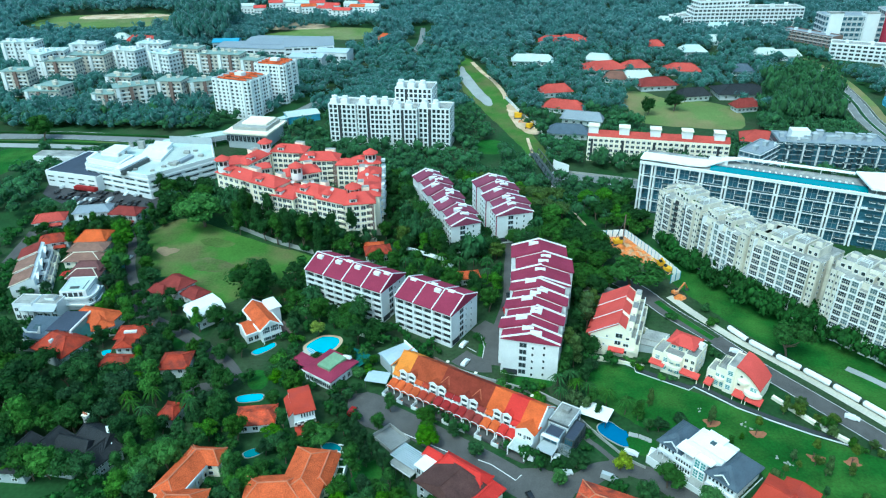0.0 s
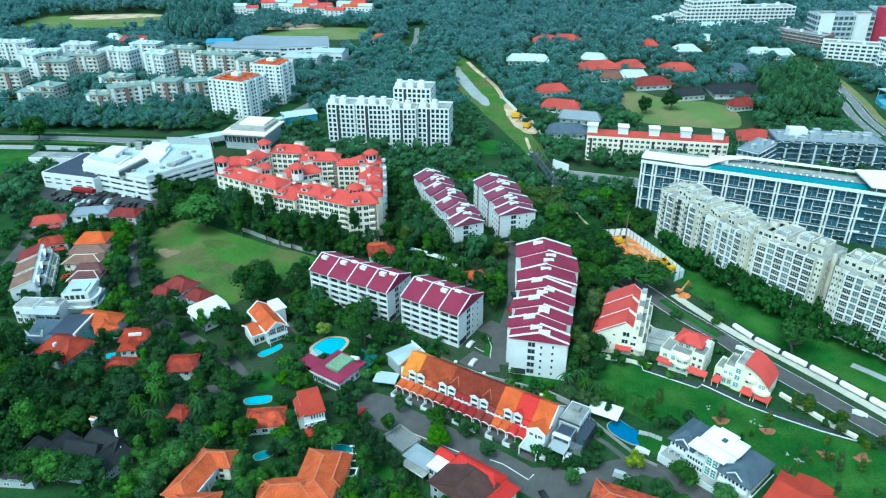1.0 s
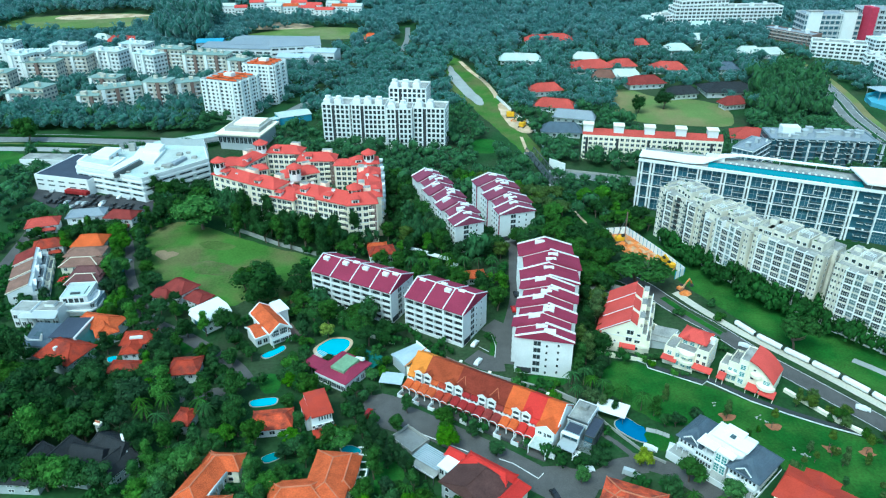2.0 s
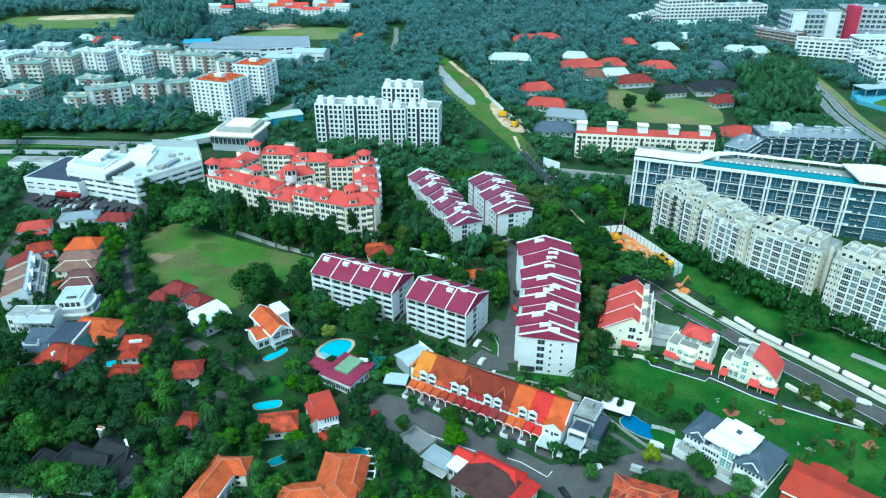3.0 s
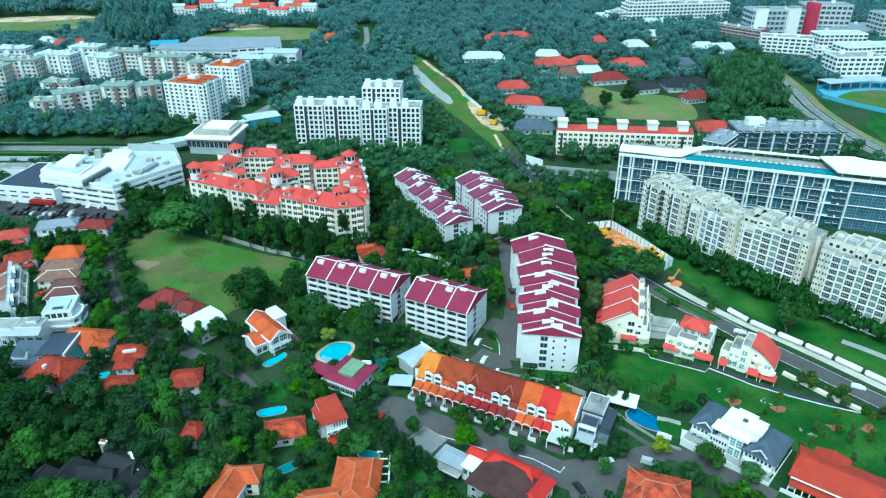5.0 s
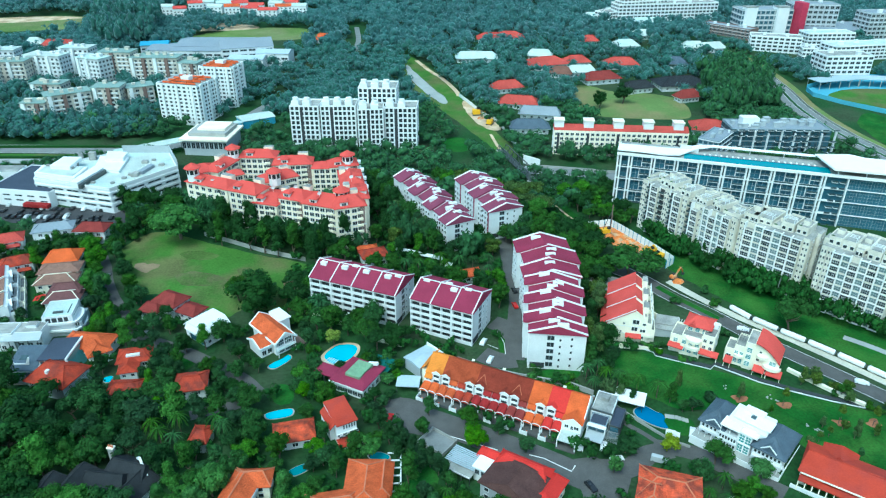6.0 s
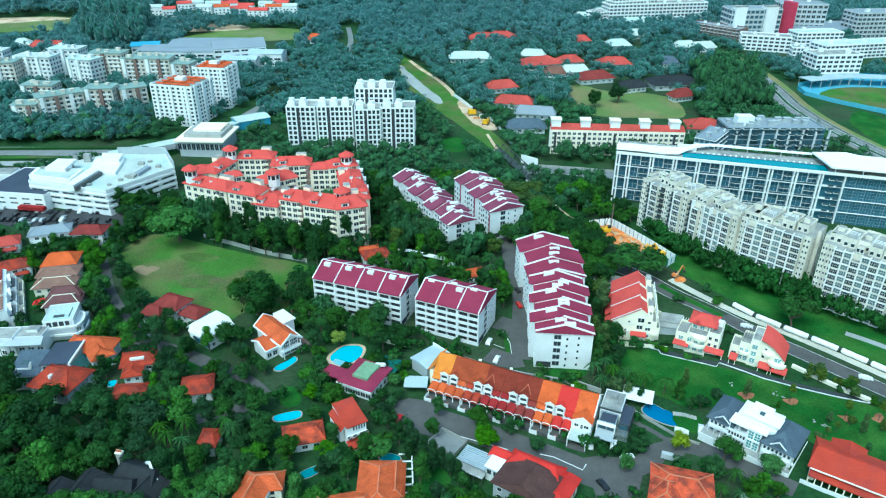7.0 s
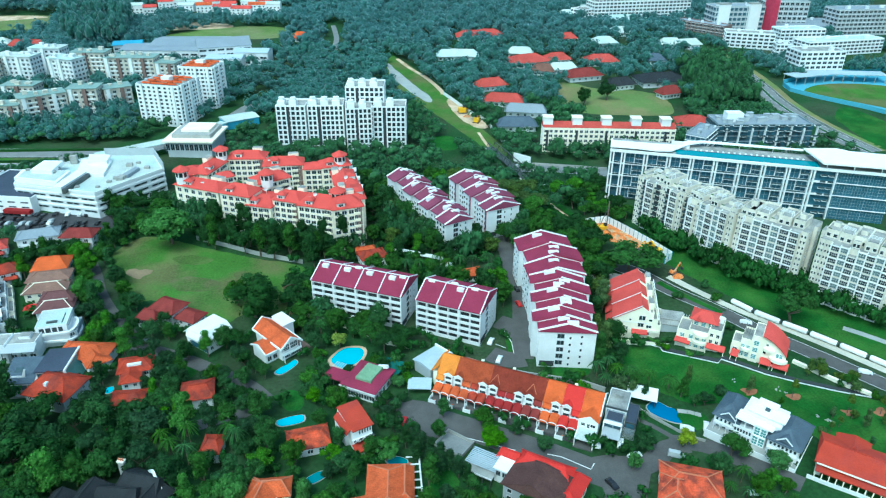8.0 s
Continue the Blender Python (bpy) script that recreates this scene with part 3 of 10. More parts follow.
patch("sand_site", [(42.8, 495.5), (48.2, 495.1), (53.0, 466.9), (59.6, 447.5), (58.9, 437.0), (52.2, 437.5), (45.8, 450.7), (41.9, 473.6)], "sand", "bare sandy works site on the railway corridor", "bare ground", 0.14)
ribbon("earth_track", [(20.4, 608.6), (27.6, 578.9), (36.4, 551.4), (41.9, 522.0), (42.4, 508.5)], 3.5, "sand", "sandy earth track along the railway corridor", "track", 0.15)
ribbon("earth_track", [(50.9, 429.5), (51.3, 410.1), (52.3, 392.0)], 2.0, "sand", "sandy earth footpath in the grass", "track", 0.15)
ribbon("footpath", [(63.8, 328.2), (66.8, 313.6), (70.5, 300.4)], 1.2, "sand", "narrow pale footpath in the grass", "path", 0.15)
MEADOW = [(16.7, 422.4), (28.3, 427.3), (34.5, 419.0), (30.8, 404.4), (20.3, 405.3)]
patch("meadow", MEADOW, "lawn", "small bright clearing among the trees", "lawn", 0.07)
AREAS.append(MEADOW)
DRY = [(135.1, 520.4), (148.6, 522.2), (160.1, 508.7), (180.3, 503.1), (198.2, 492.4), (205.7, 479.0), (195.1, 444.4), (156.1, 447.5), (134.5, 454.8), (123.6, 473.1)]
patch("dry_field", DRY, "dry_grass", "dry yellow-brown grass slope", "field", 0.1)
AREAS.append(DRY)
GREENL = [(-289.6, 385.0), (-284.9, 412.9), (-273.4, 418.3), (-259.2, 410.6), (-255.1, 397.2), (-264.4, 376.5), (-275.1, 361.2)]
patch("lawn", GREENL, "lawn", "bright green lawn beside the big shopping building", "lawn")
AREAS.append(GREENL)
FARF = [(-190.4, 728.7), (-165.5, 703.5), (-120.0, 701.0), (-84.2, 702.4), (-66.1, 732.7), (-90.3, 764.0), (-146.0, 764.5)]
patch("far_field", FARF, "meadow_grass", "far flat green playing field", "field", 0.1)
AREAS.append(FARF)
patch("far_sand", [(-208.8, 789.7), (-188.9, 805.3), (-144.0, 790.4), (-129.0, 765.3), (-168.5, 756.1), (-195.6, 761.9)], "sand", "far bare sandy works ground", "bare ground", 0.15)
FARF2 = [(-470.0, 800.0), (-421.3, 778.0), (-359.1, 780.8), (-303.3, 795.4), (-317.6, 854.9), (-360.7, 872.9), (-419.5, 868.0), (-470.0, 850.0)]
patch("far_field", FARF2, "meadow_grass", "far flat green field behind the estate", "field", 0.1)
patch("far_sand", [(-433.0, 837.6), (-428.1, 864.0), (-367.2, 870.6), (-330.8, 856.2), (-354.6, 843.3), (-390.6, 833.3)], "sand", "far bare sandy works ground", "bare ground", 0.15)
AREAS.append(FARF2)

for spot, label in (([(-72.8, 197.2), (-67.6, 199.1), (-64.2, 194.9), (-65.5, 189.1), (-70.2, 189.6)], "small mown garden lawn"), ([(-28.8, 154.1), (-23.7, 155.9), (-20.6, 150.0), (-24.2, 142.9), (-29.0, 144.4)], "small mown garden lawn"), ([(-112.6, 219.4), (-108.0, 221.4), (-101.3, 215.0), (-105.4, 211.0), (-110.4, 213.1)], "small mown garden lawn"), ([(20.1, 193.6), (32.8, 195.7), (35.7, 190.7), (24.8, 187.0)], "mown grass behind the white block"), ([(11.3, 216.3), (14.7, 223.4), (16.7, 219.5), (13.2, 207.3), (10.2, 205.9)], "small green island in the parking court")):
    patch("garden_lawn", spot, "lawn", label + " beside houses", "lawn", 0.1)
    AREAS.append(spot)
# the main streets
road([(27.2, 325.3), (29.4, 307.7), (29.7, 296.1), (29.8, 285.1), (27.6, 265.0), (26.1, 246.8), (22.2, 230.5), (17.8, 215.7), (14.6, 202.1)], 7.5, "asphalt", "grey asphalt estate street between the white blocks")
road([(11.1, 226.8), (16.6, 221.4), (17.8, 215.7)], 9, "asphalt", "grey asphalt turning place between the white blocks")
road([(3.2, 207.2), (8.9, 202.6), (15.0, 202.1)], 9, "asphalt", "grey asphalt parking court")
road([(-31.6, 183.3), (-22.8, 177.0), (-12.2, 170.0), (1.2, 160.8), (10.6, 154.0), (20.1, 146.4), (25.1, 142.7)], 10, "asphalt", "grey asphalt street in front of the terrace", False)
patch("cul_de_sac", [(-34.8, 183.6), (-30.1, 186.9), (-22.5, 184.5), (-18.1, 177.9), (-20.4, 168.9), (-26.7, 169.5), (-32.4, 175.2)], "asphalt", "grey asphalt turning circle at the street's end", "road", 0.16)
patch("junction", [(16.8, 150.5), (25.8, 152.0), (33.8, 149.6), (36.7, 144.9), (32.9, 137.9), (28.7, 132.2), (19.4, 133.1), (19.9, 142.1)], "asphalt", "grey asphalt street junction", "road", 0.17)
road([(29.0, 144.5), (38.2, 147.0), (44.7, 151.0), (52.1, 151.8)], 7, "asphalt", "grey asphalt side street")
road([(47.6, 154.2), (58.1, 149.1), (68.1, 137.2), (75.3, 128.6)], 6, "asphalt", "grey asphalt lane in front of the blue-grey villa")
road([(70.6, 258.7), (78.9, 246.0), (86.9, 228.8), (96.6, 213.4), (106.1, 196.4), (115.5, 182.5), (126.0, 166.8), (137.1, 150.0)], 8, "asphalt", "grey two-lane road beside the railway strip", True)
road([(-158.8, 306.4), (-151.6, 290.1), (-146.5, 275.1), (-139.7, 261.0), (-130.6, 245.7), (-120.0, 231.4)], 4.0, "asphalt", "narrow grey street between houses")
road([(-120.0, 231.4), (-106.3, 223.0), (-93.9, 213.3), (-83.1, 204.3), (-76.9, 196.0)], 5.5, "asphalt", "narrow grey street between houses")
road([(-76.9, 196.0), (-83.6, 190.7), (-92.6, 188.7), (-97.7, 187.2)], 5, "asphalt", "narrow grey street between houses")
road([(-124.4, 231.8), (-130.7, 243.7)], 4, "asphalt", "narrow grey street between houses")
road([(-328.0, 435.8), (-300.4, 440.4), (-254.5, 439.6), (-210.5, 433.8), (-171.2, 428.2), (-141.0, 439.7), (-126.0, 456.3)], 13, "pale_asphalt", "wide pale dual road in front of the estate", True)
road([(-323.6, 428.7), (-291.4, 424.3), (-253.3, 421.8), (-214.8, 417.4), (-171.1, 416.7)], 9, "gravel", "pale strip beside the wide road")
road([(-123.5, 446.0), (-118.0, 460.0), (-109.3, 480.5), (-97.8, 502.3), (-88.0, 519.0)], 9, "pale_asphalt", "pale road running past the white towers")
road([(-64.8, 557.0), (-57.0, 570.0), (-48.6, 582.0)], 4.5, "pale_asphalt", "short pale stretch of road between trees")
road([(-31.1, 645.0), (-27.1, 694.9), (-27.3, 760.0)], 5, "pale_asphalt", "pale road running into the forest")
road([(59.5, 370.7), (77.3, 368.4), (92.4, 362.5), (110.5, 356.4)], 10, "pale_asphalt", "pale road crossing the railway strip", True)
HIGHWAY = [(298.1, 609.8), (304.3, 579.9), (301.8, 537.1), (294.5, 494.2), (286.1, 460.4), (282.4, 426.6), (282.7, 396.3), (287.5, 360.3)]
for off in (-4.1, 4.1):
    road(offset_line(HIGHWAY, off), 6.0, "pale_asphalt", "pale highway carriageway curving past the hill", True)
ribbon("median", HIGHWAY, 1.6, "leaf_wood", "dark planted strip between the carriageways", "hedge", 0.3)
for off in (-7.9, 7.9):
    low_wall("highway_parapet", offset_line(HIGHWAY, off), 0.9, 0.35, "concrete", "pale concrete highway parapet")
ribbon("verge", offset_line(HIGHWAY, 11.5), 6, "dry_grass", "dry grass slope along the highway", "grass", 0.1)
CLEAR.append((HIGHWAY, 10))
HWV = [p for p in offset_line(HIGHWAY, 15)] + [p for p in offset_line(HIGHWAY, -9)][::-1]
AREAS.append(HWV)
road([(-209.4, 318.9), (-207.3, 302.4), (-204.6, 275.4)], 5, "asphalt", "narrow grey street")
ribbon("verge", [(-324.9, 430.7), (-294.7, 430.2), (-249.1, 428.5), (-206.1, 422.9), (-172.0, 419.5)], 4.5, "field_grass", "grass strip between the wide road and the pale strip", "grass", 0.16)
CARPARK = [(-229.1, 364.4), (-216.0, 361.3), (-186.4, 352.1), (-155.8, 346.9), (-150.4, 339.9), (-154.4, 332.1), (-179.5, 332.3), (-209.6, 338.5), (-226.0, 350.7)]
patch("car_park", CARPARK, "dark_asphalt", "dark asphalt car park full of parked cars", "car park", 0.15, False)
AREAS.append(CARPARK)

for k, off in enumerate((-8.5, 8.0)):
    low_wall("hedge", offset_line([(-319.1, 433.6), (-298.1, 436.3), (-251.5, 433.5), (-208.5, 428.8), (-170.0, 424.3), (-146.4, 431.7)], off), 1.3, 2.0, "leaf_hedge", "clipped green hedge beside the wide road", "hedge")
# pale works strip with the row of long white pipes
PIPE = [(88.8, 239.9), (94.6, 227.5), (104.4, 210.9), (114.9, 196.7), (124.2, 183.3), (132.4, 170.5), (141.6, 155.9)]
ribbon("works_strip", offset_line(PIPE, 1.0), 3.4, "pale_concrete", "pale sandy works strip beside the railway verge", "bare ground", 0.15)
CLEAR.append((PIPE, 4))
ribbon("verge", offset_line(PIPE, -5.6), 2.6, "lawn", "narrow grass verge between the drain and the road", "lawn", 0.12)
ribbon("drain", offset_line(PIPE, -2.6), 2.8, "ground_green", "dark overgrown drain along the works strip", "drain", 0.13)
ribbon("verge_path", [(138.0, 193.6), (143.7, 187.4), (152.6, 176.1)], 3.0, "gravel", "grey service path", "path", 0.12)


def pipe_section(a, b):
    """A long white tank-like pipe on two cradles."""
    a, b = Vector((a[0], a[1], T(*a) + 1.4)), Vector((b[0], b[1], T(*b) + 1.4))
    c = (a + b) / 2
    top = thing("pipe_section", c.x, c.y, 0, "long white pipe section lying on the works strip", "pipe", "row of white pipes")
    o = Vector((c.x, c.y, T(c.x, c.y)))
    w = (b - a).normalized()
    part("pipe_shell", M("white_metal").tube([a - o, a - o + w * 0.5, b - o - w * 0.5, b - o], [0.6, 1.0, 1.0, 0.6], 12), top)
    for s in (0.2, 0.8):
        p = a.lerp(b, s) - o
        part("cradle", M("concrete").box(p.x - 0.5, p.y - 0.5, -0.2, p.x + 0.5, p.y + 0.5, 0.6), top, "grey concrete cradle")
    for p in (a - o + w * 0.1, b - o - w * 0.1):
        part("end_ring", M("steel_dark").tube([p - w * 0.25, p + w * 0.25], [0.75, 0.75], 10), top, "dark coupling ring")


line = smooth([(104.8, 217.1), (110.6, 206.0), (120.9, 192.7), (130.0, 179.9), (138.8, 166.1)], False, 12)
acc, spots = 0.0, [line[0]]
for a, b in zip(line, line[1:]):
    acc += math.dist(a, b)
    if acc > 9.6:
        spots.append(b)
        acc = 0.0
for a, b in zip(spots, spots[1:]):
    pipe_section((a[0] + (b[0] - a[0]) * 0.04, a[1] + (b[1] - a[1]) * 0.04), (a[0] + (b[0] - a[0]) * 0.96, a[1] + (b[1] - a[1]) * 0.96))


# ---- white walk-up blocks with stepped maroon roofs ----
def walkup(x, y, ang, w, d, h, units, step, tile, label, gallery=True, windows_on="FR", rise=4.0, floors=5, boxes=True, stripes=False):
    top = thing("apartment_block", x, y, ang, label, "apartment block", "white walk-up blocks")
    block(x, y, ang, w, d)
    rng = random.Random(int(x * 7 + y))
    uw = w / units
    fh = (h - 0.8) / floors
    for i in range(units):
        x0, x1 = -w / 2 + i * uw, -w / 2 + (i + 1) * uw
        hh = h + step * (units - 1 - i)
        shift = 1.8 * (i % 2) if step else 0.0
        set_back = 1.3 if gallery else 0.0
        body = M("white_paint", "grey_paint").box(x0, -d / 2 + set_back + shift, -2, x1, d / 2 + shift, hh)
        # gable end above the eaves
        yc = shift
        for xx in (x0, x1):
            s = 0.12 if xx == x0 else -0.12
            body.poly([(xx + s, -d / 2 + yc, hh), (xx + s, d / 2 + yc, hh), (xx + s, yc, hh + rise)] if xx == x0 else [(xx + s, d / 2 + yc, hh), (xx + s, -d / 2 + yc, hh), (xx + s, yc, hh + rise)])
        unit = part("wall", body, top, "white painted wall")
        if gallery:
            # dark sheet over the white back wall paints the gallery's shade
            part("gallery_back", M("painted_dark").box(x0 + 0.05, -d / 2 + 1.22, 0.1, x1 - 0.05, -d / 2 + 1.3, hh - 0.2), unit, "gallery back wall painted dark as shade")
            for fl in range(floors):
                z = fl * fh
                part("balcony_parapet", M("white_paint").prism([(x0, -d / 2), (x1, -d / 2), (x1, -d / 2 + 0.25), (x0, -d / 2 + 0.25)], z + (0.0 if fl else -2), z + fh * 0.46), unit, "white balcony parapet")
                if fl:
                    part("balcony_floor", M("white_paint").box(x0, -d / 2 + 0.25, z - 0.1, x1, -d / 2 + 1.3, z + 0.1), unit)
            part("roof_beam", M("white_paint").box(x0, -d / 2, hh - 0.7, x1, -d / 2 + 1.3, hh), unit)
            for k in range(3):
                cx = x0 + k * (uw - 0.45) / 2
                part("pillar", M("white_paint").box(cx, -d / 2 - 0.03, -2, cx + 0.45, -d / 2 + 1.25, hh - 0.1), unit)
        tile_i = tile
        part("roof", M(tile_i).roof(uw - 0.1, d, hh, rise, 0.35 if not step else 0.5, 0, (x0 + x1) / 2, shift), top, "maroon ribbed roof")
        # raised white party wall along the slope
        for xx in (x0 + 0.1, x1 - 0.1) if i == units - 1 else (x0 + 0.1,):
            prof = [(yc - d / 2 - 0.4, hh + 0.1), (yc, hh + rise + 0.1), (yc + d / 2 + 0.4, hh + 0.1), (yc + d / 2 + 0.4, hh + 0.58), (yc, hh + rise + 0.58), (yc - d / 2 - 0.4, hh + 0.58)]
            pw = M("bright_paint")
            pw.v = [(xx + e, py, pz) for e in ((-0.17, 0.17) if not step else (-0.4, 0.4)) for py, pz in prof]
            pw.f = [(1, 0, 5, 4), (2, 1, 4, 3), (6, 7, 10, 11), (7, 8, 9, 10)] + [(k, (k + 1) % 6, 6 + (k + 1) % 6, 6 + k) for k in range(6)]
            pw.k = [0] * len(pw.f)
            part("coping", pw, top, "white raised coping on the roof")
        if not step:
            part("ridge_cap", M("bright_paint").beam((x0 + 0.3, yc, hh + rise + 0.3), (x1 - 0.3, yc, hh + rise + 0.3), 0.16), top, "white ridge line")
        if boxes:
            for k in range(1 + (i % 2)):
                bx, by = x0 + uw * (0.35 + 0.4 * k), yc + rng.uniform(-2.5, 2.0)
                t = M("bright_paint")
                t.box(bx - (1.3 if not step else 0.8), by - (0.8 if not step else 2.4), hh + rise - 1.8, bx + (1.3 if not step else 0.8), by + (0.8 if not step else 1.6), hh + rise + 0.35)
                part("roof_vent", t, top, "white roof vent box")
        if not gallery and "F" in windows_on:
            m = face(uw, d, "F", (x0 + x1) / 2, shift)
            windows(unit, m, uw, 1.0, fh, floors, 3, uw * 0.18, 1.5)
            if stripes:
                part("panel", M("maroon_tile").box(x1 - 1.4, -d / 2 + shift - 0.12, 0, x1 - 0.2, -d / 2 + shift + 0.05, hh - 0.3), unit, "maroon painted wall strip")
    if "R" in windows_on:
        m = face(w, d, "R", 0, 1.8 * ((units - 1) % 2) if step else 0)
        for fl in range(floors):
            z = 1.0 + fl * fh
            part("stair_opening", WIN_GREY, top, at=m @ Matrix.Translation((-d * 0.12, -0.04, z)) @ Matrix.Diagonal((2.6, 1, 1.9, 1)))
            part("window", WIN, top, at=m @ Matrix.Translation((d * 0.05, -0.04, z - 0.4)) @ Matrix.Diagonal((0.8, 1, 1.2, 1)))
            part("window", WIN, top, at=m @ Matrix.Translation((d * 0.25, -0.04, z + 0.3)) @ Matrix.Diagonal((0.8, 1, 1.2, 1)))
        # no opening is cut: this dark panel paints its shade on the wall
        part("void_deck", M("painted_dark").box(-d * 0.46, -0.12, 0.2, -d * 0.2, 0.05, 2.4), top, "dark panel painting the shade of a ground-floor opening", at=m)
    return top


walkup(-39.0, 244.9, -30.0, 38.2, 17.2, 14.0, 4, 0.0, "maroon_tile", "white five-storey walk-up block with maroon gabled roof")
walkup(-5.4, 227.1, -32.8, 26.0, 18.7, 14.0, 3, 0.0, "maroon_tile", "white five-storey walk-up block with maroon roof by the parking court")
walkup(29.9, 211.5, -104.1, 33.3, 19.9, 15.0, 6, 0.6, "maroon_tile", "white staggered five-storey block with stepped maroon roofs", False, "FR", 3.2, 5)
walkup(36.5, 244.1, -94.8, 30.9, 22.2, 16.5, 3, 0.5, "maroon_tile", "white five-storey block with long stepped maroon roofs", False, "F", 3.6, 5)
walkup(-2.4, 312.6, -69.8, 58.0, 14.4, 13.0, 7, 0.55, "plum_tile", "white staggered block with stepped plum-red roofs among trees", False, "FR", 3.2, 5)
walkup(25.7, 313.6, -74.8, 39.8, 17.8, 14.0, 5, 0.5, "plum_tile", "white staggered block with plum-red roofs and maroon wall strips", False, "FR", 3.2, 5, True, True)


# ---- red-roofed condominium round courtyards ----
def condo_wing(top, m, w, d, h, rise=3.2, hip=5.0, cols=6, sides="F", tile="coral_tile", wall="ivory_paint", floors=6, far=False, strip=False):
    """One wing in the condominium's frame: m is its pose."""
    body = part("wing", M(wall, "brown_paint").box(-w / 2, -d / 2, -3, w / 2, d / 2, h), top, "cream rendered wing", at=m)
    part("roof", M(tile).roof(w, d, h, rise, 0.7, min(hip, w / 2 - 0.2)), body, "coral-red tiled hipped roof")
    fh = (h - 0.6) / floors
    for s in sides:
        ln = w if s in "FB" else d
        n = cols if s in "FB" else max(1, int(d / 4))
        windows(body, face(w, d, s), ln, 0.8, fh, floors, n, 2.3, 1.95, WIN2, pad=0.6, joined=far)
        part("string_course", M("bright_paint").box(-ln / 2, -0.14, h * 0.52, ln / 2, 0.05, h * 0.52 + 0.3), body, "white string course", at=face(w, d, s))
    if strip:
        part("wall_strip", M("brown_paint").box(w / 2 - 2.8, -d / 2 - 0.13, 0, w / 2 - 0.6, -d / 2 + 0.05, h - 0.4), body, "brown painted wall strip")
    if w > 12.5:
        rx = w * 0.3
        # dark sheet proud of the wall, painted as the shade behind the balconies
        part("balcony_recess", M("painted_dark").box(rx - 1.1, -d / 2 - 0.12, 0.2, rx + 1.1, -d / 2 + 0.02, h - 0.8), body, "dark panel painting the shade behind balconies")
        for fl in range(floors):
            part("balcony", M(wall).box(rx - 1.35, -d / 2 - 1.0, fl * fh + 0.2, rx + 1.35, -d / 2, fl * fh + 1.25), body, "cream balcony front")
        part("stair_head", M(wall, "flat_roof").box(w * 0.12, d / 2 - 3.2, h - 1, w * 0.38, d / 2 - 0.2, h + rise + 0.6, 0, 1), body, "cream stair head with flat top")
    # small roof dormer with its own coral cap
    if w > 12:
        dm = part("roof_dormer", M("bright_paint").box(-w * 0.2 - 1.8, -d / 2 + 0.6, h, -w * 0.2 + 1.8, -d / 2 + 4.0, h + 2.6), body, "white roof dormer")
        part("cap", M(tile).roof(3.6, 3.4, h + 2.6, 1.0, 0.5, 1.6, -w * 0.2, -d / 2 + 2.3), dm, "coral-red cap")
        part("window", WIN2, dm, at=Matrix.Translation((-w * 0.2, -d / 2 + 0.57, h + 0.9)) @ Matrix.Diagonal((2.2, 1, 1.3, 1)))
    rng = random.Random(int(w * 10 + d))
    for k in range(int(w / 11)):
        cx = -w / 2 + 4.0 + k * 11 + rng.uniform(-0.8, 0.8)
        box = M("bright_paint", "flat_roof").box(cx - 0.8, -d * 0.25, h + 0.6, cx + 0.8, -d * 0.08, h + rise * 0.6 + 0.6, 0, 1)
        part("roof_vent", box, body, "small white roof vent box")
    return body


def turret(top, m, z, r=3.2):
    pts = [(r * math.cos(0.3927 + i * 0.7854), r * math.sin(0.3927 + i * 0.7854)) for i in range(8)]
    body = part("turret", M("bright_paint").prism(pts, z - 2, z + 4.9), top, "cream octagonal roof turret", at=m)
    cap = M("coral_tile")
    big = [(x * 1.42, y * 1.42) for x, y in pts]
    cap.prism(big, z + 4.7, z + 5.0)
    for a, b in zip(big, big[1:] + big[:1]):
        cap.poly([(*a, z + 5.0), (*b, z + 5.0), (0, 0, z + 7.4)])
    part("cap", cap, body, "coral-red tiled pyramid cap")
    for k in range(8):
        a = k * 0.7854
        part("window", WIN, body, at=Matrix.Rotation(a, 4, "Z") @ Matrix.Translation((0, -r * 0.925, z + 1.6)) @ Matrix.Diagonal((1.9, 1, 2.6, 1)))


ORIGIN = (-77.4, 321.6)
red_condo = thing("condominium", *ORIGIN, 0, "cream condominium with coral-red hipped roofs and white turrets", "condominium")


def wing(x, y, ang, w, d, h, **kw):
    block(x, y, ang, w, d)
    return condo_wing(red_condo, pose(x - ORIGIN[0], y - ORIGIN[1], 0, 0, 0, ang), w, d, h, far=y > 318, **kw)


wing(-110.0, 339.6, -32.5, 26.1, 11.0, 17, cols=6, sides="FL", floors=5)
wing(-90.8, 323.5, -30.8, 15.9, 11.0, 19, cols=4, sides="FL", rise=3.8)
wing(-79.3, 320.5, -26.1, 13.4, 17.0, 15.0, cols=4, sides="FLR", rise=2.6, floors=5)
wing(-67.0, 314.8, -28.3, 13.8, 12.0, 18, cols=4, sides="F", strip=True)
wing(-53.3, 305.0, -27.4, 18.3, 13.0, 18.5, cols=6, sides="F", rise=4)
wing(-43.1, 300.1, 9.4, 14.1, 13.0, 19.5, cols=4, sides="FR", rise=3.6, strip=True)
wing(-39.5, 309.9, 93.9, 16.6, 11.0, 20, cols=4, sides="F", rise=2.6)
wing(-41.4, 333.3, 94.0, 18.4, 11.0, 18.5, cols=4, sides="F", rise=3)
wing(-45.2, 352.5, 6.9, 14.9, 10.0, 19, cols=5, sides="F", rise=3.4, strip=True)
wing(-55.7, 354.3, -4.6, 10.2, 9.0, 17.5, cols=3, sides="F", rise=2.4)
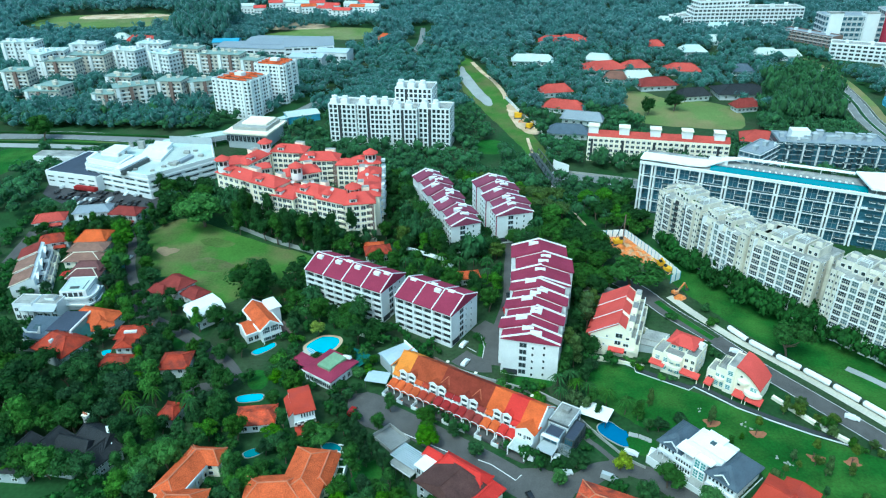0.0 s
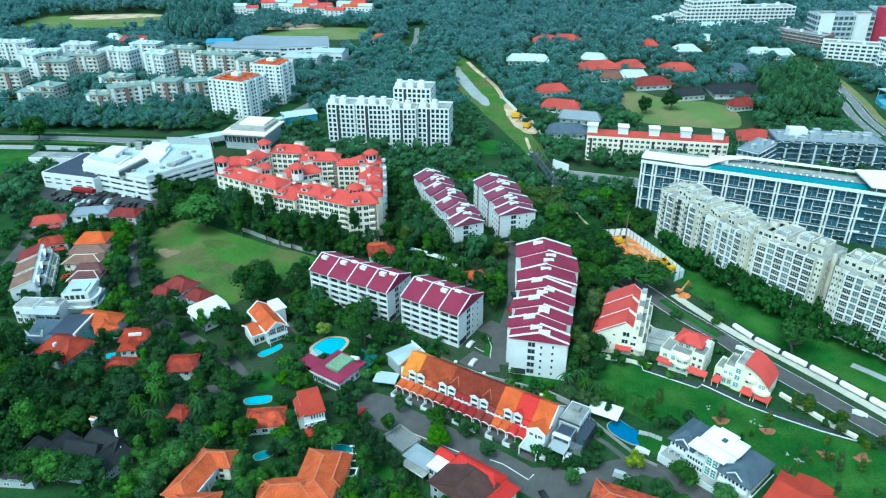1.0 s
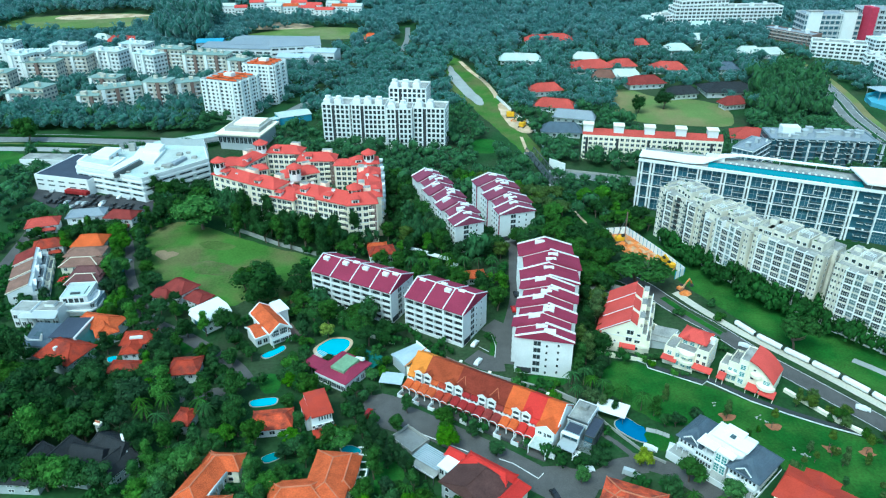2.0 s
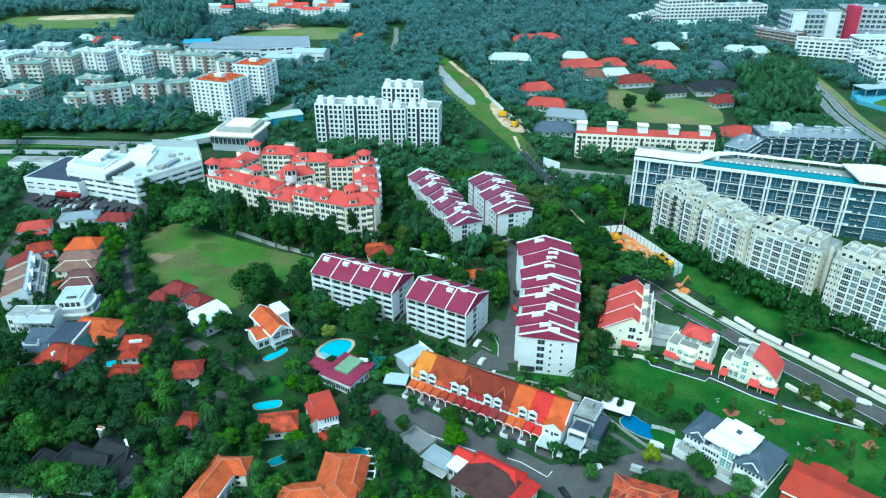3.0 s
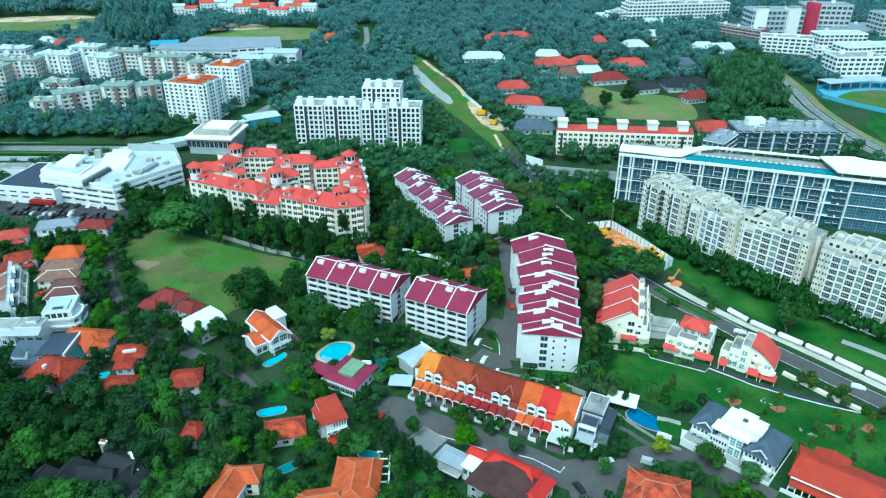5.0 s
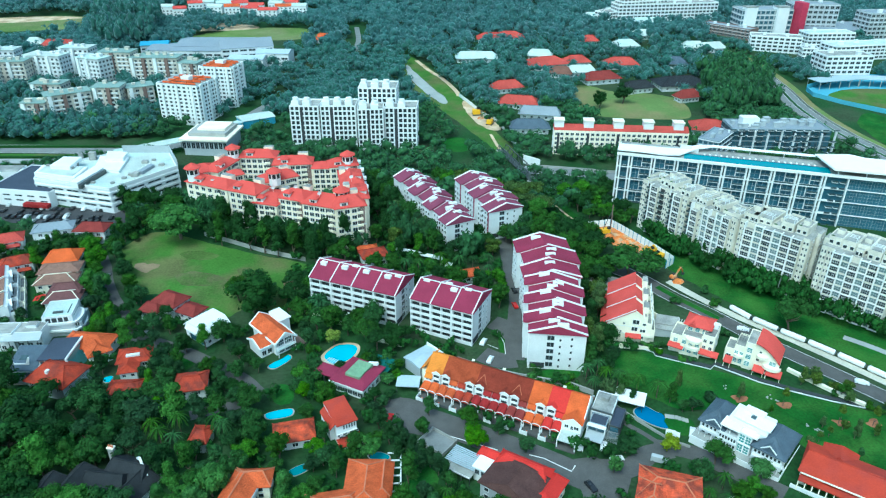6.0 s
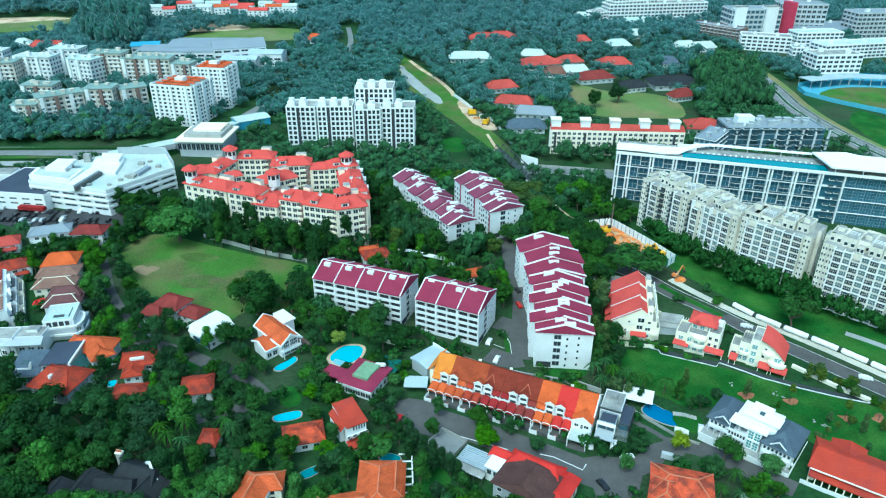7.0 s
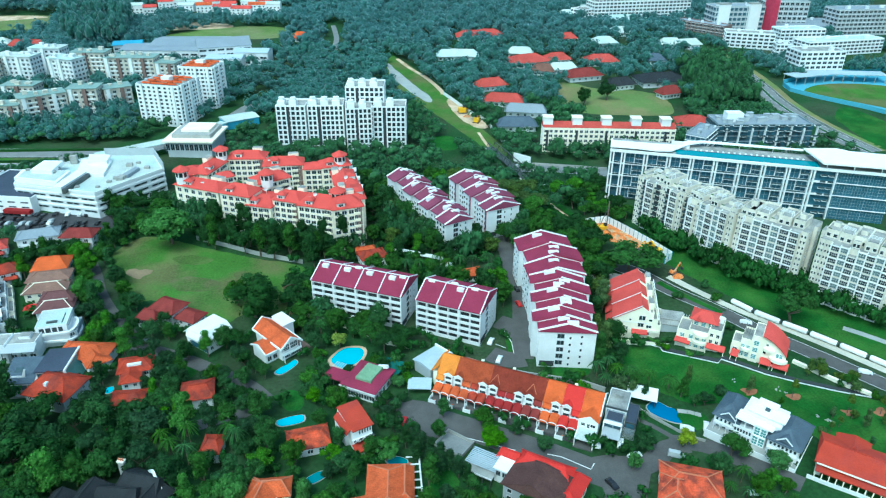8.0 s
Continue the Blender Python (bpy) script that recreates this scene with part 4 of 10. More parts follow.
wing(-71.5, 361.3, -2.5, 20.5, 10.0, 18, cols=7, sides="F", rise=3.4, strip=True)
wing(-90.4, 371.7, -9.3, 19.5, 10.0, 19, cols=6, sides="F", rise=3.2, strip=True)
wing(-109.6, 360.9, 64.5, 19.5, 10.0, 18, cols=5, sides="F", rise=3.0)
wing(-117.8, 356.4, 20.3, 10.4, 11.0, 18, cols=3, sides="LF", rise=3.0)
wing(-77.7, 339.3, 24.1, 17.2, 10.0, 18.5, cols=5, sides="FR", rise=3.2)
wing(-100.1, 348.0, 21.8, 6.4, 7.0, 18, cols=2, sides="F", rise=2.0)
for k, (bx, by) in enumerate([(-34.3, 322.9), (-34.9, 334.2), (-35.8, 346.2), (-37.1, 358.1)]):
    for fl in range(6):
        part("balcony", M("bright_paint").box(-1.6, -1.0, 1.2 + fl * 3.1, 1.6, 1.0, 2.4 + fl * 3.1), red_condo, "white rounded balcony", at=pose(bx + 0.5 - ORIGIN[0], by - ORIGIN[1], 0, 0, 0, 85))
for tx, ty in ([(-119.8, 342.2), (-103.6, 369.2), (-42.4, 350.8), (-45.9, 303.1), (-78.7, 331.2)]):
    turret(red_condo, pose(tx - ORIGIN[0], ty - ORIGIN[1], 0), 19.5, 3.0)
for dx, dy, dz in ((-56.0, 303.5, 22.4), (-67.5, 315.0, 21.6), (-79.0, 322.0, 18.8), (-41.0, 320.0, 23.2), (-43.0, 336.0, 21.8)):
    dish = M("bright_paint")
    rim = [(0.95 * math.cos(k * 0.5236), -0.35 + 0.3 * math.cos(k * 0.5236), 0.9 + 0.9 * math.sin(k * 0.5236)) for k in range(12)]
    for a, b in zip(rim, rim[1:] + rim[:1]):
        dish.poly([a, b, (0, 0.15, 0.9)])
        dish.poly([b, a, (0, 0.22, 0.9)])
    dish.beam((0, 0.1, -1.6), (0, 0.1, 0.9), 0.08)
    part("satellite_dish", dish, red_condo, "white satellite dish", at=pose(dx - ORIGIN[0], dy - ORIGIN[1], dz))
part("panel", M("brown_paint").box(-1.3, -0.12, 0, 1.3, 0.1, 18), red_condo, "brown wall strip", at=pose(*[a - b for a, b in zip((-48.1, 294.5), ORIGIN)], 0, 0, 0, -15))


# ---- long white slab blocks with flat roofs ----
def slab_block(name, x, y, ang, w, d, h, floors, cols, label, wall="white_paint", win=None, sides="FLR", tanks=8, ww=None, wh=None, bands=False, fins=False, group="", roofmat="flat_roof", tank_mat="bright_paint", tank_h=2.6, side_cols=4, wz=0.28):
    top = thing(name, x, y, ang, label, "apartment block", group)
    block(x, y, ang, w, d)
    body = M(wall, roofmat)
    body.box(-w / 2, -d / 2, -4, w / 2, d / 2, h)
    body.k[1] = 1
    main = part("body", body, top)
    par = M(wall)
    par.box(-w / 2, -d / 2, h, w / 2, -d / 2 + 0.3, h + 0.9)
    par.box(-w / 2, d / 2 - 0.3, h, w / 2, d / 2, h + 0.9)
    par.box(-w / 2, -d / 2 + 0.3, h, -w / 2 + 0.3, d / 2 - 0.3, h + 0.9)
    par.box(w / 2 - 0.3, -d / 2 + 0.3, h, w / 2, d / 2 - 0.3, h + 0.9)
    part("parapet", par, top, "roof parapet")
    rng = random.Random(int(abs(x) * 3 + y))
    for i in range(tanks):
        bw, bd = rng.uniform(1.8, 4.0), rng.uniform(1.8, 3.5)
        cx = (i + 0.5) / tanks * (w - 5) - w / 2 + 2.5
        cy = rng.uniform(-d / 2 + 2.5, d / 2 - 2.5)
        t = M(tank_mat)
        hh = tank_h * rng.uniform(0.7, 1.2)
        t.box(cx - bw / 2, cy - bd / 2, h, cx + bw / 2, cy + bd / 2, h + hh)
        t.box(cx - bw / 2 - 0.2, cy - bd / 2 - 0.2, h + hh, cx + bw / 2 + 0.2, cy + bd / 2 + 0.2, h + hh + 0.2)
        part("roof_box", t, top, "roof plant box")
    fh = h / floors
    for s in sides:
        ln = w if s in "FB" else d
        n = cols if s in "FB" else side_cols
        windows(main, face(w, d, s), ln, fh * wz, fh, floors, n, ww or ln / n * 0.7, wh or fh * 0.55, win or WIN2, joined=y > 370)
        if bands:
            for fl in range(1, floors + 1):
                part("floor_ledge", M("bright_paint").box(-ln / 2, -0.45, fl * fh - 0.12, ln / 2, 0, fl * fh + 0.12), main, "pale floor ledge", at=face(w, d, s))
        if fins:
            for i in range(n + 1):
                part("fin", M("bright_paint").box(-0.25, -0.7, -1, 0.25, 0.0, h + 0.6), main, "white vertical fin", at=face(w, d, s) @ Matrix.Translation((i / n * (ln - 0.5) - ln / 2 + 0.25, 0, 0)))
    return top


# pale grey glazed condominium row with stepped bays and roof terraces
def glazed_block(x, y, ang, w, d, h, floors, plan, label, seed):
    """plan: one letter a bay - s small windows, d dark windows, g pale glazing, r balconies before a dark-painted
    panel.
    """
    top = thing("apartment_block", x, y, ang, label, "apartment block", "pale glazed row")
    block(x, y, ang, w, d)
    g = random.Random(seed)
    fh = h / floors
    part("body", M("stone_paint", "flat_roof").box(-w / 2, -d / 2, -4, w / 2, d / 2, h, 0, 1), top, "pale rendered body")
    share = {"s": 0.8, "d": 1.15, "g": 1.0, "r": 0.9}
    unit = w / sum(share[c] for c in plan)
    x0 = -w / 2
    for k, c in enumerate(plan):
        bw = share[c] * unit
        cx, x1 = x0 + bw / 2, x0 + bw
        out = {"s": 0.9, "d": 2.0, "g": 1.5, "r": 0.0}[c]
        up = {"s": 1.0, "d": -fh * (k % 3 == 1), "g": 0.4, "r": 0.0}[c]
        yf = -d / 2 - out
        n = floors + (-1 if up < -1 else 0)
        if c == "r":
            # flat dark sheet in place of a recess, its shade in the colour
            part("recess", M("painted_dark").box(x0 + 0.1, -d / 2 - 0.08, 0, x1 - 0.1, -d / 2 + 0.02, h - 0.6), top, "dark panel painting the shade behind balconies")
            for fl in range(floors):
                part("balcony", M("stone_paint", "grey_glass").box(x0, -d / 2 - 1.3, fl * fh - 0.15, x1, -d / 2 - 0.1, fl * fh + 0.1).box(x0 + 0.05, -d / 2 - 1.3, fl * fh + 0.1, x1 - 0.05, -d / 2 - 1.2, fl * fh + 1.0, 1), top, "balcony with glass rail")
        else:
            bay = part("projecting_bay", M("stone_paint", "flat_roof").box(x0 + 0.12, yf, -4, x1 - 0.12, -d / 2 + 0.02, h + up, 0, 1), top, "pale projecting bay")
            at = Matrix.Translation((cx, yf, 0))
            if c == "s":
                windows(bay, at, bw * 0.9, fh * 0.28, fh, floors, 2, bw * 0.26, fh * 0.48, WIN)
            else:
                windows(bay, at, bw, fh * 0.14, fh, n, 1, bw * 0.84, fh * 0.74, BAYD if c == "d" else BAYG)
                for fl in range(0, n + 1, 2):
                    part("floor_ledge", M("bright_paint").box(x0 + 0.05, yf - 0.35, fl * fh - 0.14, x1 - 0.05, yf, fl * fh + 0.12), bay, "pale floor edge")
            if up < -1:
                tier(top, x0 + 0.3, -d / 2 + 0.6, x1 - 0.3, d / 2 - 4, h, h + 2.4, "stone_paint", rim=0.5, name="roof_storey", label="set-back roof storey", wins=(("F", 2, 1, h + 0.4, 3, bw * 0.34, 1.6, WIN),))
        if k and c != "s":
            part("fin", M("bright_paint").box(x0 - 0.16, min(yf, -d / 2) - 0.5, -2, x0 + 0.16, -d / 2, h + 0.3), top, "white vertical fin")
        x0 = x1
    for s in "RL":
        windows(top, face(w, d, s), d, fh * 0.3, fh, floors, 3, 1.1, 1.4, WIN)
        part("end_bay", M("stone_paint", "flat_roof").box(-2.6, -1.3, -3, 2.6, 0.02, h + 1.6, 0, 1), top, "pale end bay", at=face(w, d, s))
        windows(top, face(w, d, s) @ Matrix.Translation((0, -1.3, 0)), 5.2, fh * 0.3, fh, floors, 2, 1.2, 1.5, WIN)
    # stepped roof terraces, stair boxes and rails
    cx = -w / 2 + 0.4
    k = 0
    while cx < w / 2 - 3:
        ln = min(g.uniform(3.0, 5.5), w / 2 - 0.4 - cx)
        y0, y1, hh = -d / 2 + g.uniform(0.4, 4.5), d / 2 - g.uniform(0.3, 5), g.choice((0.8, 1.2, 1.7, 2.4, 3.0))
        up = tier(top, cx, y0, cx + ln, y1, h, h + hh, "stone_paint", "flat_roof", g.choice((0.5, 0.9)), "stepped roof terrace", "roof_storey", (("F", 2, 1, h + 0.5, 3, ln * 0.3, min(1.5, hh * 0.6), WIN),) if hh > 1.5 else ())
        if k % 2 == 0:
            bx, by = cx + ln * 0.25, (y0 + y1) / 2 + g.uniform(-2, 2)
            part("roof_box", M("stone_paint", "flat_roof").box(bx, by, h + hh, bx + ln * 0.5, by + 2.4, h + hh + g.uniform(1.4, 2.6), 0, 1), up, "pale roof box")
        else:
            for px in (cx + 0.3, cx + ln - 0.5):
                part("pergola_frame", M("bright_paint").box(px, y0 + 0.4, h + hh, px + 0.16, y0 + 0.56, h + hh + 2.3).box(px, y0 + 3.2, h + hh, px + 0.16, y0 + 3.36, h + hh + 2.3).box(px, y0 + 0.4, h + hh + 2.3, px + 0.16, y0 + 3.4, h + hh + 2.46), up, "thin white roof frame")
            for q in range(3):
                py = y0 + 0.6 + q * 1.2
                part("pergola_slat", M("bright_paint").box(cx + 0.2, py, h + hh + 2.46, cx + ln - 0.2, py + 0.16, h + hh + 2.6), up)
        part("planter", M("leaf_hedge").box(cx + 0.4, y0 + 0.3, h + hh, cx + min(1.6, ln - 0.5), y0 + 0.8, h + hh + 0.7), up, "green roof planter")
        cx += ln + g.uniform(0.0, 0.7)
        k += 1
    return top


ROW = "pale glazed apartment block with stepped flat roofs behind trees"
glazed_block(109.0, 282.8, -65.0, 26.4, 15.0, 24, 9, "srdrsrds", ROW, 31)
glazed_block(120.3, 259.0, -65.4, 25.0, 16.0, 24, 9, "rdsgdgds", ROW, 47)
glazed_block(135.1, 238.3, -54.0, 28.2, 17.0, 25, 10, "sdgdgdds", ROW, 52)
glazed_block(152.6, 211.6, -52.4, 26.5, 17.0, 26, 10, "ssdgdgdgd", ROW, 68)


# ---- long block with the roof pool ----
def pool_block(x, y, ang, h, floors):
    top = thing("apartment_block", x, y, ang, "long white-framed glass apartment block with rooftop pool", "apartment block")
    x0, x1, f, r = -66.2, 67.0, -8.4, 11.5
    block(x, y, ang, 134, 22)
    part("body", M("blue_glass", "flat_roof").box(x0 + 1.5, f + 1.5, -4, x1, r, h, 0, 1), top, "dark blue glazed core")
    fh = h / floors
    fins = [x0 + 0.9] + [-59.7 + 11.25 * k for k in range(9)]
    for cx in fins:
        for o in (-0.75, 0.75):
            part("fin", M("bright_paint").box(cx + o - 0.38, f - 0.5, -4, cx + o + 0.38, f + 1.6, h + 0.3), top, "white vertical fin")
        part("fin_gap", M("steel_dark").box(cx - 0.37, f + 0.9, -4, cx + 0.37, f + 1.55, h + 0.2), top, "dark strip between the fins")
    for fl in range(1, floors):
        part("floor_slab", M("white_paint").box(x0, f - 0.2, fl * fh - 0.24, 41.0, f + 1.6, fl * fh + 0.24), top, "white floor slab edge")
        part("floor_slab", M("white_paint").box(41.0, f + 0.5, fl * fh - 0.12, x1, f + 1.5, fl * fh + 0.12), top, "thin white floor edge")
    for fl in range(floors):
        z = fl * fh
        for a, b in zip(fins, fins[1:]):
            cx, bw = (a + b) / 2, b - a - 2.3
            part("loft_glazing", BAYP if bw > 6 else BAYB, top, at=Matrix.Translation((cx, f + 1.45, z + 0.2)) @ Matrix.Diagonal((bw, 1, fh - 0.4, 1)))
            part("rail", M("grey_glass", "white_paint").box(cx - bw / 2, f - 0.1, z + 0.15, cx + bw / 2, f - 0.03, z + 1.05).box(cx - bw / 2, f - 0.13, z + 1.05, cx + bw / 2, f, z + 1.13, 1), top, "glass rail with pale top")
            if bw > 6:
                q = bw * (0.02 if fl % 2 else -0.08)
                part("balcony", M("white_paint", "grey_glass").box(cx + q, f - 0.3, z + fh * 0.5 - 0.12, cx + bw / 2, f + 1.4, z + fh * 0.5 + 0.12).box(cx + q, f - 0.3, z + fh * 0.5 + 0.12, cx + bw / 2, f - 0.22, z + fh * 0.5 + 1.0, 1), top, "white balcony with glass rail")
                part("mullion", M("white_paint").box(cx + q - 0.16, f + 0.6, z, cx + q + 0.16, f + 1.5, z + fh), top, "pale upright between the windows")
        for cx in (34.2, 37.6):
            for k in range(2):
                part("balcony", M("white_paint", "grey_glass").box(cx, f - 0.2, z + k * fh / 2 - 0.14, cx + 2.6, f + 1.4, z + k * fh / 2 + 0.14).box(cx, f - 0.2, z + k * fh / 2 + 0.14, cx + 2.6, f - 0.12, z + k * fh / 2 + 1.0, 1), top, "small white balcony")
        for k in range(5):
            part("curtain_wall", BAYC, top, at=Matrix.Translation((43.6 + k * 5.1, f + 1.3, z + 0.12)) @ Matrix.Diagonal((5.0, 1, fh - 0.24, 1)))
    part("fin", M("bright_paint").box(40.6, f - 0.4, -4, 41.2, f + 1.6, h + 0.3), top, "white vertical fin")
    for fl in range(floors + 1):
        part("end_slab", M("bright_paint").box(x0, f + 1.6, fl * fh - 0.25, x0 + 1.6, r, fl * fh + 0.25), top, "white end slab")
    part("end_wall", M("bright_paint").box(x0 + 0.1, r - 0.6, -4, x0 + 1.6, r, h), top)
    part("roof_band", M("bright_paint").box(x0 - 0.4, f - 0.9, h - 0.3, x1, f + 0.4, h + 0.9), top, "white roof edge band")
    part("roof_deck", M("flat_roof").box(x0 + 0.3, f + 0.4, h, x1, r - 0.2, h + 0.4), top, "pale roof deck")
    part("roof_pool", M("pool_teal").box(-34.0, f + 1.2, h + 0.4, 33.0, f + 7.6, h + 0.95), top, "long turquoise rooftop pool")
    part("pool_edge", M("blue_glass").box(-34.0, f + 7.6, h + 0.4, 33.0, f + 8.1, h + 1.2), top, "dark pool edge")
    part("pool_bar", M("white_paint", "grey_glass").box(-36.0, 4.0, h + 0.4, -27.0, 9.0, h + 2.4), top, "low white pool house")
    can = M("canopy_white")
    pts = [(x0 - 0.5, 1.9, f - 0.4, 1.5), (-54.0, 2.0, f - 0.4, 1.5), (-44.0, 1.5, f + 0.2, 3.0), (-36.0, 1.2, f + 3.0, 5.0), (-28.0, 2.2, 4.0, 10.0), (-20.0, 2.6, 8.4, r), (28.0, 2.6, 9.2, r)]
    for ax, az, y0, y1 in pts:
        can.v += [(ax, y0, h + az), (ax, y1, h + az), (ax, y1, h + az + 0.5), (ax, y0, h + az + 0.5)]
    for n in range(0, 4 * len(pts) - 4, 4):
        can.f += [(n + k, n + 4 + k, n + 4 + (k + 1) % 4, n + (k + 1) % 4) for k in range(4)]
    can.f += [(0, 1, 2, 3), (len(can.v) - 1, len(can.v) - 2, len(can.v) - 3, len(can.v) - 4)]
    can.k = [0] * len(can.f)
    part("canopy", can, top, "thin white wavy roof canopy")
    part("canopy", M("canopy_white").prism([(33.4, f - 1.6), (x1, f - 0.8), (x1, r), (50.0, r + 0.4), (44.0, r + 3.5), (28.0, r - 1.0)], h + 3.2, h + 3.9), top, "broad white flat canopy")
    for cx in (36.0, 48.0, 60.0):
        for cy in (f + 1.2, r - 1.5):
            part("canopy_post", M("white_metal").box(cx - 0.2, cy - 0.2, h + 0.4, cx + 0.2, cy + 0.2, h + 3.2), top)
    for cx in (-60, -46, -18, -2, 14):
        cy = -2.0 if cx < -40 else r - 1.6
        part("canopy_post", M("white_metal").box(cx - 0.15, cy - 0.15, h + 0.4, cx + 0.15, cy + 0.15, h + (1.9 if cx < -40 else 2.8)), top)
    for i in range(20):
        cx = -24 + i * 2.7
        part("sun_lounger", M("bright_paint").box(cx - 0.4, 1.2, h + 0.4, cx + 0.4, 3.2, h + 0.8), top, "white lounger")
    return top


pool_block(158.9, 303.0, -25.4, 26, 4)

# ---- long cream block with red roof and white towers ----
def tower_block(x, y, ang, w, d, h):
    top = slab_block("apartment_block", x, y, ang, w, d, h, 5, 26, "long cream block with red tiled roof and white roof towers", "ivory_paint", WIN2, "FL", 0, 2.0, 1.7)
    part("roof", M("terracotta_tile").roof(w, d * 0.8, h + 0.6, 2.6, 0.3), top, "brick-red tiled roof")
    for i in range(5):
        cx = -w / 2 + 2.5 + i * (w - 8.5) / 4
        t = part("roof_tower", M("bright_paint").box(cx - 2.6, -3, h - 1, cx + 3.2, 3, h + 6), top, "white boxy roof tower")
        part("cap", M("cream_paint").box(cx - 3.0, -3.4, h + 6, cx + 3.6, 3.4, h + 6.5), t)
        part("stair_strip", M("painted_dark").box(cx - 0.7, -d / 2 - 0.16, 1, cx + 0.7, -d / 2 + 0.1, h - 0.5), top, "dark stairwell strip")
    return top


tower_block(122.7, 390.1, -12.4, 79.8, 12.0, 14.5)

# ---- grey-blue block with balconies behind it ----
gb = slab_block("apartment_block", 218.7, 381.2, -9.0, 58.3, 20.0, 17, 5, 16, "grey-blue apartment block with stepped balconies", "slate_wall", BAYB, "FL", 22, 180 / 16 * 0.42, 2.7, False, False, "", "steel_roof", "grey_paint", wz=0.12)
for k in range(9):
    part("balcony_fin", M("bright_paint", "blue_glass").box(-32 + k * 8 - 0.3, -11.6, 0, -32 + k * 8 + 0.3, -10, 17 - 1.5 * (k % 2)), gb, "white balcony fin")
gr = random.Random(3)
for fl in range(1, 6):
    for k in range(12):
        cx = -32 + k * 5.6 + gr.uniform(-0.6, 0.6)
        if gr.random() < 0.8:
            part("balcony", M("white_paint", "grey_glass").box(cx, -11.8, fl * 3.4 - 0.15, cx + 3.6, -10, fl * 3.4 + 0.1).box(cx, -11.8, fl * 3.4 + 0.1, cx + 3.6, -11.65, fl * 3.4 + 1.0, 1), gb, "pale balcony with glass rail")
part("roof_cabin", M("bright_paint").box(-22, -4, 17, -12, 3, 22.5), gb, "white stair tower")
slab_block("apartment_block", 175.8, 372.1, 43.5, 25.8, 12.0, 16, 5, 5, "grey-blue apartment wing with stepped balconies", "slate_wall", BAYB, "FL", 2, None, None, True, False, "", "steel_roof", "grey_paint")

# ---- white condominium with roof tanks ----
def white_condo(x, y, ang, w, d, h, floors, cols, label):
    top = slab_block("apartment_block", x, y, ang, w, d, h, floors, cols, label, "bright_paint", WIN, "FR", 0, w / cols * 0.78, h / floors * 0.78, False, False, "white condominium")
    rng = random.Random(int(x))
    for i in range(max(2, int(w / 7))):
        cx = -w / 2 + 3.5 + i * 7
        t = part("roof_tank", M("bright_paint").box(cx - 2.4, -d / 2 + 0.6, h, cx + 2.0, -d / 2 + 6, h + 3.2), top, "white roof tank room")
        part("drum", M("white_metal").tube([(cx, -d / 2 + 3, h + 3.2), (cx, -d / 2 + 3, h + 5.2)], [1.8, 1.8], 10), t, "white round water tank")
    for k in range(cols + 1):
        part("pier", M("bright_paint").box(-0.35, -0.6, -2, 0.35, 0.1, h + 0.6), top, "white vertical pier", at=face(w, d, "F") @ Matrix.Translation((k / cols * (w - 0.8) - w / 2 + 0.4, 0, 0)))
    for k in range(int(w / 14)):
        cx = -w / 2 + 7 + k * 14
        # the gap is not cut in: a near-black strip paints its shade
        part("recess", M("painted_dark").box(cx - 1.0, -d / 2 - 0.5, 0, cx + 1.0, -d / 2 + 0.1, h - 0.5), top, "dark strip painting the shade of a recessed gap")
    return top


white_condo(-66.0, 432.5, -11.2, 17.9, 16.0, 24, 8, 6, "white condominium block with black windows and roof tanks")
white_condo(-45.9, 429.0, -7.2, 21.7, 16.0, 24.5, 8, 8, "white condominium block with black windows and roof tanks")
white_condo(-26.9, 419.4, -4.5, 15.7, 16.0, 25, 8, 6, "white condominium block with black windows and roof tanks")
white_condo(-7.8, 419.9, -10.4, 19.8, 16.0, 25, 8, 7, "white condominium block with black windows and roof tanks")
white_condo(-20.8, 435.1, -9.9, 23.7, 18.0, 33, 11, 8, "taller white condominium block with stepped roof tanks")


# ---- twin white towers ----
def white_tower(x, y, ang, w, d, h, label):
    top = slab_block("apartment_tower", x, y, ang, w, d, h, 10, 8, label, "bright_paint", WIN, "FRL", 0, 2.1, 1.5, False, False, "twin white towers", "flat_roof", side_cols=8)
    for s in "FRL":
        ln = w if s == "F" else d
        for k in range(3):
            part("pier", M("bright_paint").box(-0.9, -0.9, -3, 0.9, 0.1, h + 0.9), top, "white projecting pier", at=face(w, d, s) @ Matrix.Translation(((k - 1) * ln * 0.36, 0, 0)))
    for k in range(4):
        part("roof_gable", M("orange_tile").roof(w * 0.8, 1.2, h + 0.5, 0.9, 0, 0, 0, -d * 0.36 + k * d * 0.24), top, "coral tiled roof rib")
    for k in range(2):
        part("roof_gable", M("orange_tile").roof(1.2, d * 0.8, h + 0.5, 1.3, 0, 0, -w * 0.2 + k * w * 0.4, 0, False), top, "coral tiled roof rib")
    part("lift_room", M("bright_paint").box(-3, -2.5, h, 3, 2.5, h + 3.4), top, "white lift room")
    return top


white_tower(-146.3, 482.7, -23.3, 30.4, 25.5, 25.5, "white ten-storey tower with orange roof ornaments")
white_tower(-128.3, 513.6, -17.7, 24.4, 20.6, 27, "white ten-storey tower with orange roof ornaments")

